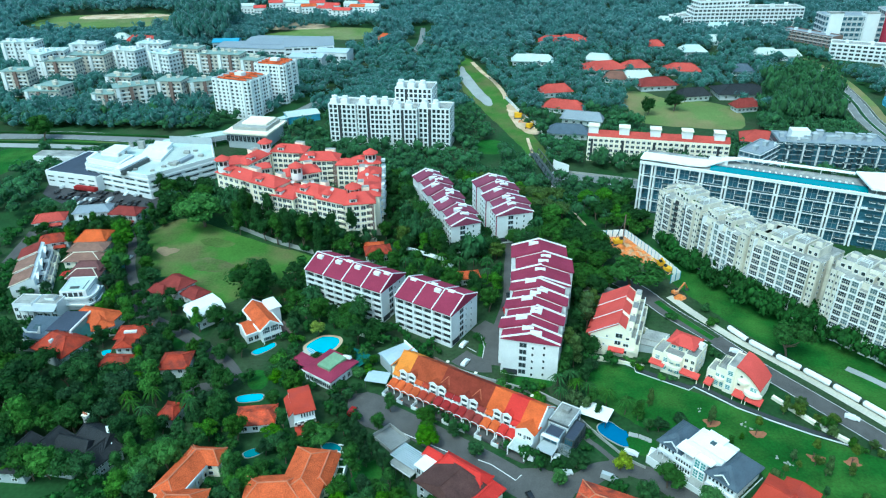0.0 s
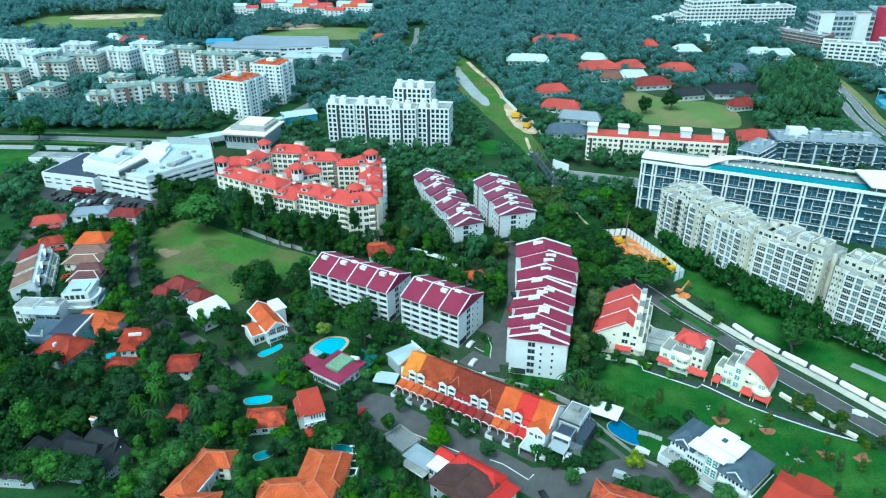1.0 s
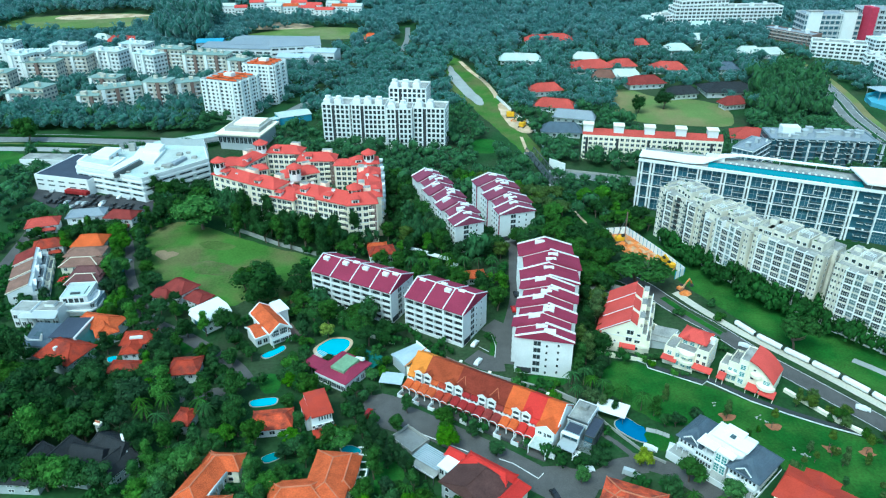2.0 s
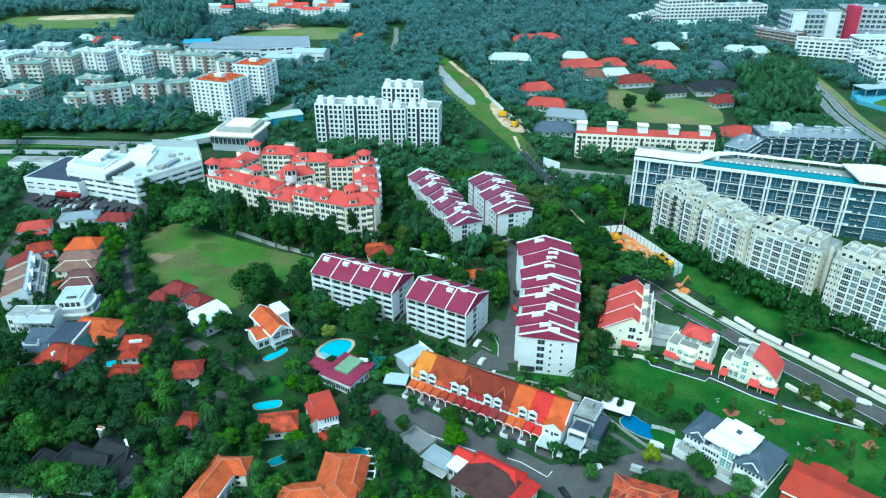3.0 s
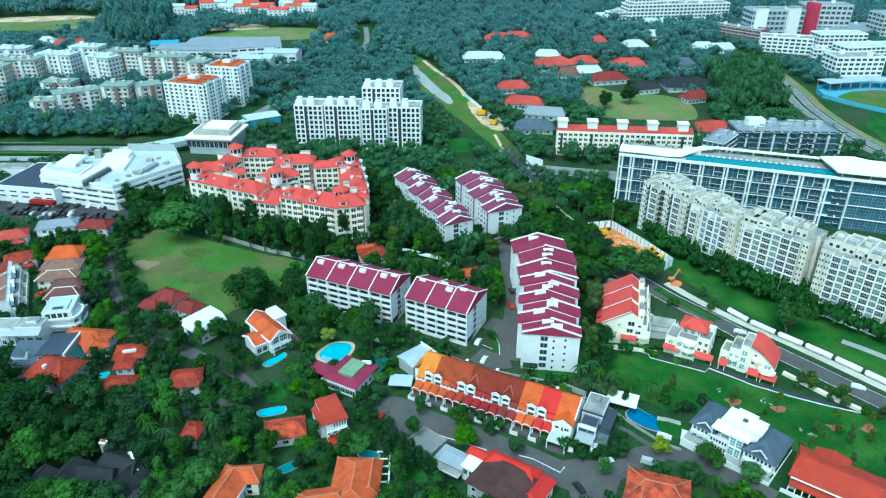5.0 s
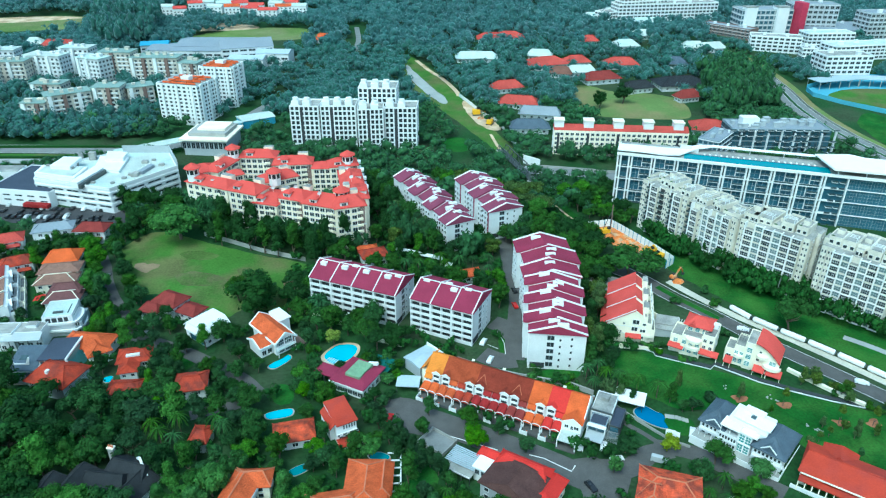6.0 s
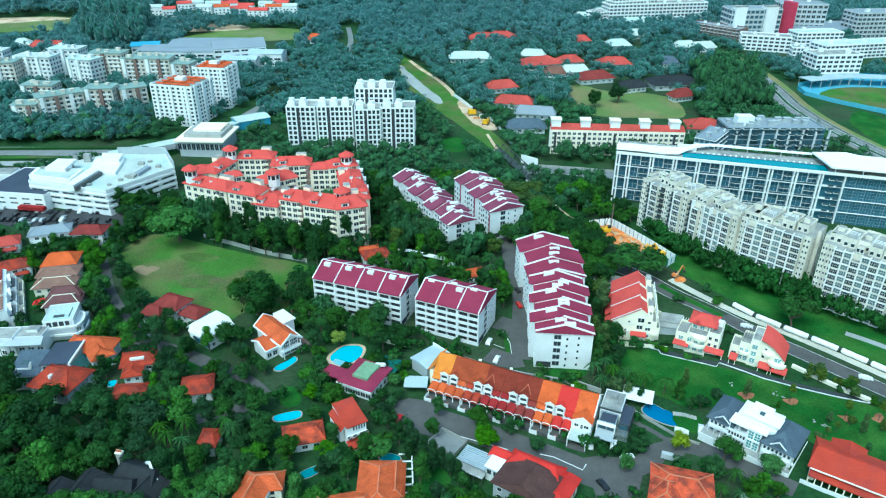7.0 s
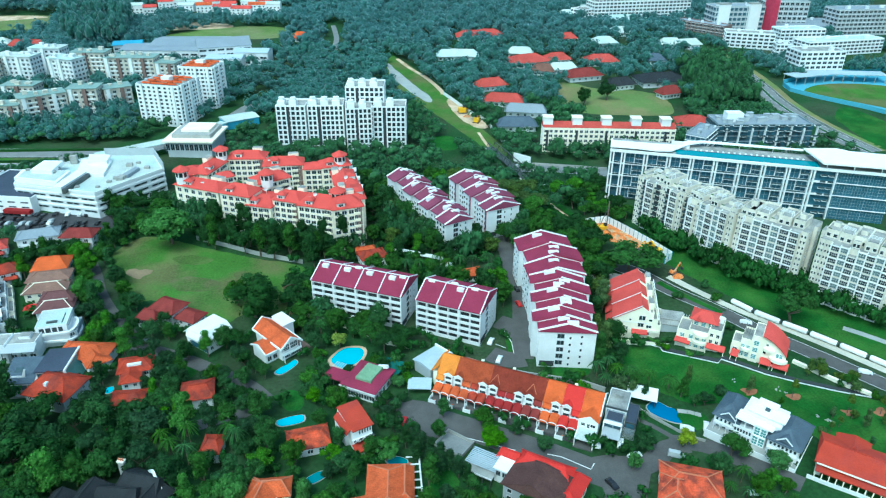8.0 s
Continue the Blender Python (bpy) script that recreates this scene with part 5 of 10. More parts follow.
# ---- white shopping building with roof parking ----
def mall(h):
    foot = [(-204.0, 361.5), (-161.7, 342.8), (-134.1, 371.3), (-143.0, 395.4), (-169.6, 399.6), (-206.3, 377.7)]
    ox, oy = sum(p[0] for p in foot) / 6, sum(p[1] for p in foot) / 6
    top = thing("shopping_centre", ox, oy, 0, "large white shopping building with stepped roof parking decks", "shopping centre", z=T(ox, oy))

    def here(pts):
        return [(px - ox, py - oy) for px, py in pts]

    def wall_frame(a, b):
        return Matrix.Translation(((a[0] + b[0]) / 2, (a[1] + b[1]) / 2, 0)) @ Matrix.Rotation(math.atan2(b[1] - a[1], b[0] - a[0]), 4, "Z"), math.dist(a, b)

    f = here(foot)
    for k in range(7):
        q = k / 6
        block(ox + f[0][0] * (1 - q) + f[2][0] * q, oy + f[0][1] * (1 - q) + f[2][1] * q, 0, 26, 26, 2)
        block(ox + f[5][0] * (1 - q) + f[3][0] * q, oy + f[5][1] * (1 - q) + f[3][1] * q, 0, 22, 22, 2)
    block(ox, oy, 0, 50, 40)
    part("body", M("white_paint").prism(f, -3, h), top, "white banded wall")
    inner = [(px * 0.97, py * 0.97) for px, py in f]
    part("roof_surface", M("pale_roof").prism(inner, h, h + 0.15), top, "pale green-white roof deck")
    for k in range(6):
        m, ln = wall_frame(f[k], f[(k + 1) % 6])
        tall = 4.2 if k in (2, 3) else 1.2
        part("parapet", M("grey_paint" if tall > 2 else "bright_paint").box(-ln / 2, -0.1, h, ln / 2, 0.3, h + tall), top, "white deck parapet", at=m)
        if k < 2:
            n = int(ln / 9)
            for z in (2.9, 6.1, 9.3):
                part("wall_band", M("bright_paint").box(-ln / 2, -0.35, z, ln / 2, 0.1, z + 0.9), top, "white projecting wall band", at=m)
            for z in (1.5, 4.8, 7.9):
                for i in range(n):
                    part("window_band", WIN_GREY, top, at=m @ Matrix.Translation(((i + 0.5) / n * ln - ln / 2, -0.05, z)) @ Matrix.Diagonal((ln / n * 0.8, 1, 0.95, 1)))
        if tall > 2:
            for i in range(int(ln / 4)):
                part("screen_post", M("grey_paint").box(-ln / 2 + i * 4, -0.3, h, -ln / 2 + i * 4 + 0.3, -0.1, h + 4.4), top, at=m)
    part("upper_block", M("bright_paint").prism(here([(-204.8, 365.5), (-181.7, 355.0), (-179.6, 370.6), (-204.3, 376.8)]), h, h + 2.8), top, "white raised roof block")
    part("upper_deck", M("pale_roof").prism(here([(-202.9, 366.2), (-183.3, 357.3), (-181.3, 369.8), (-202.2, 375.1)]), h + 2.8, h + 3.0), top, "pale raised deck")
    part("upper_block", M("bright_paint").prism(here([(-197.8, 369.3), (-186.8, 365.9), (-185.5, 380.6), (-195.2, 382.5)]), h + 2.8, h + 5), top, "white raised roof block")
    part("ramp_roof", M("bright_paint").prism(here([(-181.5, 349.0), (-177.5, 346.7), (-170.7, 367.2), (-176.0, 371.3)]), h, h + 3.2), top, "long white ramp roof")
    part("ramp_side", M("steel_dark").prism(here([(-177.3, 346.3), (-175.9, 346.0), (-169.5, 366.7), (-170.7, 367.2)]), h, h + 2.2), top, "dark louvred ramp side")
    part("wedge", M("bright_paint").prism(here([(-177.0, 370.5), (-162.7, 365.4), (-163.3, 387.0), (-179.4, 390.8)]), h, h + 1.6), top, "white angular roof screen")
    part("wedge", M("bright_paint").prism(here([(-173.5, 380.3), (-164.2, 380.1), (-164.4, 390.5), (-175.9, 393.4)]), h + 1.6, h + 3.4), top, "white angular roof screen")
    part("canopy", M("steel_roof").prism(here([(-152.9, 363.6), (-150.1, 362.0), (-146.3, 372.3), (-148.8, 374.0)]), h + 0.15, h + 1.8), top, "grey deck canopy")
    rng = random.Random(4)
    spots = here([(-195.6, 371.7), (-191.7, 370.0), (-187.1, 368.3), (-200.6, 374.2), (-186.5, 374.8), (-156.1, 362.1), (-153.7, 360.5), (-153.2, 362.9), (-153.0, 379.9), (-149.1, 383.2), (-143.2, 374.7), (-158.3, 357.5), (-172.4, 353.3), (-162.4, 351.6), (-188.9, 389.2), (-182.8, 389.1)])
    for cx, cy in spots:
        q = rng.uniform(0.7, 1.5)
        part("roof_unit", M("flat_roof").box(cx - 1.2 * q, cy - q, h, cx + 1.2 * q, cy + q, h + 1.2 * q + (2.8 if cx < -10 else 0)), top, "grey roof plant unit")
    for k in range(9):
        a, b = here([(-159.9, 357.6), (-147.9, 384.9)]), k / 9
        m = Matrix.Translation((a[0][0] + (a[1][0] - a[0][0]) * b, a[0][1] + (a[1][1] - a[0][1]) * b, h + 0.15))
        part("bay_line", M("line_paint").box(-0.1, -2.4, 0, 0.1, 2.4, 0.03), top, "white parking line", at=m)


mall(11.5)


def navy_shed(x, y, ang, w, d, h):
    low = thing("retail_shed", x, y, ang, "white low retail shed with dark navy flat roof", "retail building")
    block(x, y, ang, w, d)
    body = part("wall", M("bright_paint").box(-w / 2, -d / 2, -3, w / 2, d / 2, h), low)
    part("roof", M("navy_roof").box(-w / 2 + 0.6, -d / 2 + 0.6, h, w / 2 - 0.6, d / 2 - 0.6, h + 0.3), low, "dark navy flat roof")
    for s, ln in (("B", w), ("L", d), ("F", w)):
        part("parapet", M("bright_paint").box(-ln / 2, 0, h, ln / 2, 0.5, h + 0.6), low, at=face(w, d, s))
    windows(body, face(w, d, "F"), w, 2.6, 2.6, 2, 5, w / 5 * 0.6, 0.8, WIN_GREY)
    part("awning", M("crimson_tile").box(w * 0.1, -d / 2 - 3, 0.6, w * 0.5, -d / 2, 2.4), low, "red entrance awning")


navy_shed(-206.4, 373.1, -17.0, 34.7, 34.0, 8)
up = thing("retail_shed", -237.6, 396.3, -5, "small white flat-roofed annex", "retail building")
part("body", M("bright_paint").box(-14, -5, -3, 14, 5, 5), up)
part("roof", M("flat_roof").box(-13.5, -4.5, 5, 13.5, 4.5, 5.4), up)
block(-237.6, 396.3, -5, 28, 10)

# ---- station with its long roof ----


def station(x, y, ang, w, d, h):
    block(x, y - 22, ang, w + 10, 26)
    top = thing("station", x, y, ang, "pale concrete station with stepped flat roofs", "station")
    block(x, y, ang, w, d)
    part("body", M("grey_paint").box(-w / 2 + 1, -d / 2 + 1, -3, w / 2 - 1, d / 2 - 1, h), top)
    part("roof", M("ivory_paint").box(-w / 2 - 1, -d / 2 - 1, h, w / 2 + 1, d / 2 + 1, h + 1.0), top, "pale flat roof")
    part("upper_roof", M("concrete").box(-w / 2 + 3, -d / 2 + 5, h + 1, w / 2 - 2, d / 2 - 2, h + 3.2), top, "raised concrete roof")
    part("upper_roof", M("ivory_paint").box(-w / 4, -d / 4 + 3, h + 3.2, w / 2 - 4, d / 2 - 3, h + 4.4), top, "raised pale roof")
    n = 10
    for i in range(n):
        part("window", WIN_GREY, top, at=face(w - 2, d - 2, "F") @ Matrix.Translation(((i + 0.5) / n * w - w / 2, -0.05, h * 0.4)) @ Matrix.Diagonal((w / n * 0.8, 1, h * 0.45, 1)))


station(-124.7, 427.4, -12.1, 28.0, 28.0, 9)


def covered_way(a, b, width, h, label, roofmat="pale_roof"):
    dx, dy = b[0] - a[0], b[1] - a[1]
    ln = math.hypot(dx, dy)
    top = thing("covered_walkway", (a[0] + b[0]) / 2, (a[1] + b[1]) / 2, math.degrees(math.atan2(dy, dx)), label, "covered walkway")
    part("roof", M(roofmat).box(-ln / 2, -width / 2, h, ln / 2, width / 2, h + 0.5), top)
    n = max(2, int(ln / 7))
    for i in range(n):
        cx = -ln / 2 + 1 + i * (ln - 2) / (n - 1)
        for s in (-1, 1):
            part("post", M("concrete").box(cx - 0.2, s * (width / 2 - 0.5) - 0.2, -2, cx + 0.2, s * (width / 2 - 0.5) + 0.2, h), top)


SP = [(-176.8, 406.7), (-141.4, 425.8), (-111.3, 457.2)]
covered_way(SP[0], SP[1], 9, 7, "long pale roofed viaduct leading to the station")
covered_way(SP[1], SP[2], 6, 6, "long pale roofed platform beside the towers")
WP = [(-22.6, 285.3), (-2.1, 272.3), (0.6, 269.1), (-3.0, 262.2)]
covered_way(WP[0], WP[1], 2.5, 3, "white covered walkway between trees", "bright_paint")
covered_way(WP[2], WP[3], 2.5, 3, "white covered walkway between trees", "bright_paint")
sh = thing("blue_shed", -102.8, 467.9, 25, "low blue-walled shed with pale roof", "shed")
part("body", M("blue_roof").box(-11, -7, -2, 11, 7, 4.5), sh)
part("roof", M("pale_roof").roof(22, 14, 4.5, 1.2, 0.4), sh, "pale low roof")
block(-102.8, 467.9, 25, 22, 14)
block(-101.8, 462.4, 0, 30, 22)


# ---- beige estate behind, mid-rise blocks with greenish roofs ----
def estate_block(x, y, ang, w, d, h, floors, label="beige mid-rise block with grey-green roof", wall="beige_paint", roofs="green_roof"):
    top = slab_block("apartment_block", x, y, ang, w, d, h, floors, max(3, int(w / 3.6)), label, wall, WIN_GREY, "FR", max(2, int(w / 7)), w / max(3, int(w / 3.6)) * 0.5, h / floors * 0.5, False, False, "beige estate", roofs, wall, 3.0)
    fh = h / floors
    for fl in range(floors):
        for bx in (-w * 0.46, w * 0.08):
            part("balcony_band", M("bright_paint").box(bx, -d / 2 - 0.5, fl * fh - 0.1, bx + w * 0.34, -d / 2, fl * fh + 0.7), top, "pale balcony band")
    for k in range(max(2, int(w / 9))):
        cx = -w / 2 + 2.5 + k * 9
        part("pier", M("brown_paint" if k % 2 and wall == "beige_paint" else "bright_paint").box(cx - 1.2, -d / 2 - 1.4, -2, cx + 1.2, -d / 2 + 0.1, h + 0.8), top, "projecting stair pier")
    part("roof_slab", M(roofs).box(-w / 2 - 0.6, -d / 2 - 0.8, h + 0.9, w / 2 + 0.6, d / 2 + 0.6, h + 1.3), top, "grey-green roof slab")
    return top


estate_block(-247.9, 491.1, -4.5, 16.1, 13.0, 12, 4)
estate_block(-230.6, 499.4, 27.3, 28.2, 14.0, 15, 5)
estate_block(-205.2, 507.9, -4.4, 19.0, 14.0, 16, 5)
estate_block(-253.2, 533.3, -11.3, 22.8, 13.0, 12, 4)
estate_block(-187.5, 516.3, 22.0, 17.8, 13.0, 13, 4)
estate_block(-232.7, 572.6, -29.6, 22.7, 14.0, 19, 6, "pale mid-rise block with white piers", "white_paint", "pale_roof")
estate_block(-217.0, 580.9, -11.7, 25.9, 14.0, 21, 7)
estate_block(-187.1, 573.4, -9.3, 37.4, 14.0, 18, 6)
estate_block(-159.7, 566.2, -16.2, 15.3, 14.0, 15, 5)
estate_block(-296.4, 573.7, -4.3, 31.3, 14.0, 18, 6)
estate_block(-270.8, 584.1, -16.9, 30.3, 14.0, 19, 6, "pale mid-rise block with white piers", "white_paint", "pale_roof")
estate_block(-311.5, 604.3, -4.3, 25.0, 14.0, 19, 6, "pale mid-rise block with white piers", "white_paint", "pale_roof")
estate_block(-254.5, 605.3, -12.5, 24.7, 14.0, 19, 6, "pale mid-rise block with white piers", "white_paint", "pale_roof")
estate_block(-327.5, 570.6, 8.3, 28.9, 14.0, 22, 7, "pale mid-rise block with white piers", "white_paint", "pale_roof")
estate_block(-330.7, 528.9, -1.4, 20.1, 14.0, 18, 6)
estate_block(-365.9, 601.5, -1.7, 29.4, 14.0, 22, 7, "pale mid-rise block with white piers", "white_paint", "pale_roof")
estate_block(-295.0, 511.6, -15.4, 19.7, 14.0, 12, 4)
estate_block(-324.1, 555.2, -15.6, 13.6, 14.0, 24, 8, "pale mid-rise block with white piers", "white_paint", "pale_roof")
estate_block(-301.3, 508.9, -1.2, 26.8, 14.0, 9, 3)
estate_block(-308.4, 552.4, -1.5, 26.3, 14.0, 19, 6)


# ---- factory sheds ----
def shed(x, y, ang, w, d, h, roofmat, label, wall="white_paint", rise=2.0, name="factory_shed"):
    top = thing(name, x, y, ang, label, "factory")
    block(x, y, ang, w, d)
    b = part("body", M(wall).box(-w / 2, -d / 2, -3, w / 2, d / 2, h), top)
    part("roof", M(roofmat).roof(w, d, h, rise, 0.5), top, "ribbed metal roof")
    for r in range(max(1, int(h / 4))):
        n = max(2, int(w / 7))
        for i in range(n):
            part("window", WIN_GREY, b, at=face(w, d, "F") @ Matrix.Translation(((i + 0.5) / n * w - w / 2, -0.05, 1.2 + r * 4)) @ Matrix.Diagonal((w / n * 0.8, 1, 1.6, 1)))
    return top


shed(-173.9, 637.1, -10.8, 65.6, 30.0, 9, "steel_roof", "large factory shed with pale grey metal roof")
shed(-153.6, 649.9, -7.9, 60.1, 40.0, 10, "steel_roof", "large factory shed with pale grey metal roof")
shed(-125.2, 630.7, 10.9, 42.8, 30.0, 12, "steel_roof", "tall factory hall with grey metal roof", rise=5)
shed(-121.3, 603.1, -11.1, 29.2, 16.0, 8, "light_steel", "white factory office with long window bands")
shed(-99.9, 612.6, -11.6, 28.1, 18.0, 10, "light_steel", "white factory office with long window bands")
shed(-206.2, 654.4, 5.5, 23.1, 18.0, 9, "blue_roof", "factory shed with dull blue roof", "grey_paint")

# ---- far white town and institution buildings ----
rng = random.Random(11)
for x, y in ([(-240.6, 863.6), (-223.7, 853.7), (-214.4, 895.6), (-202.4, 903.5), (-187.6, 875.4), (-181.0, 896.9), (-167.6, 864.9), (-161.9, 890.5), (-146.6, 854.5), (-141.7, 879.7), (-124.8, 844.2), (-118.9, 886.4), (-108.6, 867.8), (-102.6, 893.8), (-90.0, 857.5)]):
    w, d, h = rng.uniform(12, 22), rng.uniform(9, 12), rng.uniform(7, 10)
    top = thing("far_house", x, y, rng.uniform(-15, 15), "far white terrace house with pale red roof", "house", "far white town")
    part("body", M("bright_paint").box(-w / 2, -d / 2, -3, w / 2, d / 2, h), top)
    part("roof", M(rng.choice(["coral_tile", "pale_roof", "light_steel", "orange_tile"])).roof(w, d, h, 2.5, 0.4), top)
    windows(top, face(w, d, "F"), w, 1.5, 3, 2, 4, 1.8, 1.5, WIN_GREY)
    block(x, y - 22, 0, w + 6, d + 44)


def institution(x, y, ang, w, d, h, floors, label, wall="bright_paint", roofmat="flat_roof", win=None, bands=True):
    block(x, y - 25, ang, w, 40)
    return slab_block("institution", x, y, ang, w, d, h, floors, max(4, int(w / 4.5)), label, wall, win or WIN_GREY, "FL", max(2, int(w / 18)), None, None, bands, False, "", roofmat)


institution(314.6, 766.2, 2.3, 117.0, 22.0, 18, 5, "far long white arcaded building on the hill")
institution(252.2, 767.6, 27.3, 27.7, 18.0, 10, 3, "far white building on the hill")
institution(289.8, 773.3, 12.0, 56.4, 18.0, 24, 6, "far long white arcaded building on the hill")
institution(377.7, 676.9, -5.5, 51.8, 24.0, 24, 5, "far grey-blue glazed institution building", "grey_paint", "steel_roof", BAYB)
it = institution(430.6, 676.5, -14.3, 44.6, 24.0, 28, 6, "far banded institution building with pink-red end", "grey_paint", "steel_roof")
RTX, RTY = 409.3, 670.1
rt = thing("red_stair_tower", RTX, RTY - 10, 0, "tall crimson stair tower of the institution", "tower")
part("body", M("hazed_red_paint").box(-5, -7, -4, 1.5, 7, 32), rt)
for k in range(8):
    part("ledge", M("hazed_red_paint").box(-5.4, -7.5, k * 4, 1.9, -7, k * 4 + 0.5), rt)
for px in ([(359.1, 673.5), (390.9, 670.4)]):
    st = thing("stair_tower", px[0], px[1] - 5, 0, "pale stair tower on the glazed institution front", "tower")
    part("body", M("bright_paint").box(-6, -4, -4, 6, 4, 27), st)
    part("cap", M("flat_roof").box(-6.3, -4.3, 27, 6.3, 4.3, 27.8), st)
CDX, CDY = 445.3, 656.5
cd = thing("round_hall", CDX, CDY, 0, "low round hall with grey disc roof", "hall")
part("wall", M("grey_paint").prism([(30 * math.cos(a), 14 * math.sin(a)) for a in [i * math.pi / 12 for i in range(24)]], -3, 6), cd)
part("roof", M("steel_roof").prism([(35 * math.cos(a), 18 * math.sin(a)) for a in [i * math.pi / 12 for i in range(24)]], 6, 8), cd, "grey disc roof")
institution(354.6, 609.9, -26.0, 43.4, 18.0, 13, 4, "white curved-front institution building with window bands", "bright_paint", "flat_roof")
institution(341.5, 671.1, -58.7, 54.0, 16.0, 9, 3, "low mauve-grey institution building", "brown_paint", "steel_roof")
institution(411.7, 618.5, -4.2, 45.2, 18.0, 13, 4, "white institution building with rounded end", "bright_paint", "pale_roof")
institution(368.9, 578.7, -20.2, 13.3, 14.0, 10, 3, "white stepped institution building", "bright_paint", "flat_roof")
institution(364.3, 527.6, -4.3, 39.4, 22.0, 18, 5, "white institution building with fan of balconies", "bright_paint", "flat_roof")
institution(426.9, 579.5, 4.3, 81.9, 20.0, 12, 4, "white institution building beside the stadium", "bright_paint", "pale_roof")
institution(501.2, 646.2, -1.9, 68.5, 24.0, 24, 6, "far dark institution building", "grey_paint", "steel_roof")
institution(475.5, 682.7, -5.4, 90.3, 18.0, 6, 2, "low dark flat-roofed institution building", "grey_paint", "steel_roof")

# stadium: blue track round a green pitch
PITCH = [(324.4, 480.6), (349.8, 491.6), (386.9, 486.6), (416.3, 461.0), (375.5, 415.5), (355.9, 436.4), (341.2, 453.8), (326.1, 469.3)]
patch("stadium_pitch", PITCH, "field_grass", "green stadium pitch", "field", 0.25)
TRACK = [(316.6, 496.1), (341.0, 508.0), (373.2, 516.3), (416.9, 510.5), (452.3, 477.7), (368.9, 388.4), (359.0, 417.8), (345.0, 440.4), (324.8, 464.1), (313.2, 482.2)]
patch("stadium_track", TRACK, "blue_track", "bright blue running track", "track", 0.15)
AREAS.append(TRACK)
low_wall("stadium_wall", [(314.8, 493.5), (311.4, 479.6), (322.2, 460.4), (341.5, 436.0), (354.6, 412.6)], 3.0, 0.6, "blue_track", "bright blue stadium boundary wall")
low_wall("stadium_wall", [(318.5, 498.9), (343.0, 510.8), (375.3, 519.3), (421.7, 516.4)], 3.0, 0.6, "blue_track", "bright blue stadium boundary wall")
covered_way(*[(322.3, 498.0), (361.9, 503.6)], 14, 6, "pale blue grandstand roof", "light_steel")
covered_way(*[(361.9, 503.6), (403.5, 491.8)], 14, 6, "pale blue grandstand roof", "light_steel")
SFRONT = [(303.4, 513.0), (320.3, 501.6), (309.7, 477.1), (320.4, 458.0), (339.7, 433.8), (360.1, 398.3), (299.4, 331.0), (283.1, 347.9), (289.7, 397.8), (292.3, 438.0), (297.5, 484.3)]
AREAS.append(SFRONT)
SG = [(330.6, 440.0), (337.3, 409.4), (337.0, 372.6), (307.0, 339.3), (298.6, 366.7), (302.5, 403.4), (309.9, 424.8)]
patch("lawn", SG, "lawn", "bright green strip beside the highway", "lawn", 0.1)
AREAS.append(SG)


# ---- houses ----
def house(x, y, ang, w, d, h, tile, wall="white_paint", rise=2.8, hip=3.5, along=True, floors=2, label="", cols=3, porch=False, over=0.7, name="house"):
    top = thing(name, x, y, ang, label or "two-storey house with tiled roof among trees", "house")
    block(x, y, ang, w, d, 0.8)
    fh0 = (h - 0.2) / floors
    body = part("wall", M(wall).box(-w / 2, -d / 2, -2, w / 2, d / 2, h), top, "painted house wall")
    if hip == 0:
        g = M(wall)
        if along:
            for s in (-1, 1):
                g.poly([(s * w / 2, -d / 2 * s, h), (s * w / 2, d / 2 * s, h), (s * w / 2, 0, h + rise)])
        else:
            for s in (-1, 1):
                g.poly([(w / 2 * s, s * d / 2, h), (-w / 2 * s, s * d / 2, h), (0, s * d / 2, h + rise)])
        part("gable", g, top)
    part("eaves_board", M("bright_paint").box(-w / 2 - over + 0.06, -d / 2 - over + 0.06, h - 0.16, w / 2 + over - 0.06, d / 2 + over - 0.06, h + 0.08), top, "white eaves board")
    if name == "house" and floors > 1:
        part("side_roof", M(tile).roof(w * 0.42, 2.6, 2.9, 0.9, 0.2, 0.9, w * 0.2, -d / 2 - 1.3), top, "low tiled porch roof")
        part("balcony", M("bright_paint").box(-w * 0.42, -d / 2 - 1.3, fh0, -w * 0.06, -d / 2, fh0 + 0.15).box(-w * 0.42, -d / 2 - 1.3, fh0 + 0.15, -w * 0.06, -d / 2 - 1.18, fh0 + 0.95), top, "white balcony")
    rf = part("roof", M(tile).roof(w, d, h, rise, over, hip, 0, 0, along), top, "tiled roof")
    a = (w if along else d) / 2 + over - hip
    cap = M(tile)
    cap.beam((-a, 0, h + rise + 0.27) if along else (0, -a, h + rise + 0.27), (a, 0, h + rise + 0.27) if along else (0, a, h + rise + 0.27), 0.16)
    if hip:
        b1, b2 = w / 2 + over, d / 2 + over
        for sx in (-1, 1):
            for sy in (-1, 1):
                cap.beam((sx * b1, sy * b2, h + 0.3), (sx * a, 0, h + rise + 0.3) if along else (0, sy * a, h + rise + 0.3), 0.14)
    part("ridge", cap, rf, "ridge tiles")
    fh = (h - 0.2) / floors
    for s in "FLR":
        ln = w if s == "F" else d
        n = cols if s == "F" else max(1, int(d / 4))
        windows(body, face(w, d, s), ln, 0.9, fh, floors, n, min(1.8, ln / n * 0.55), min(1.5, fh * 0.5), WIN2, pad=0.6)
    if porch:
        p = part("porch_roof", M(tile).roof(w * 0.6, 3, 2.8, 0.8, 0.3, 1.2, 0, -d / 2 - 1.6), top, "small tiled porch roof")
        for s in (-1, 1):
            part("porch_post", M(wall).box(s * w * 0.27 - 0.2, -d / 2 - 2.9, -1, s * w * 0.27 + 0.2, -d / 2 - 2.5, 2.8), top)
    return top


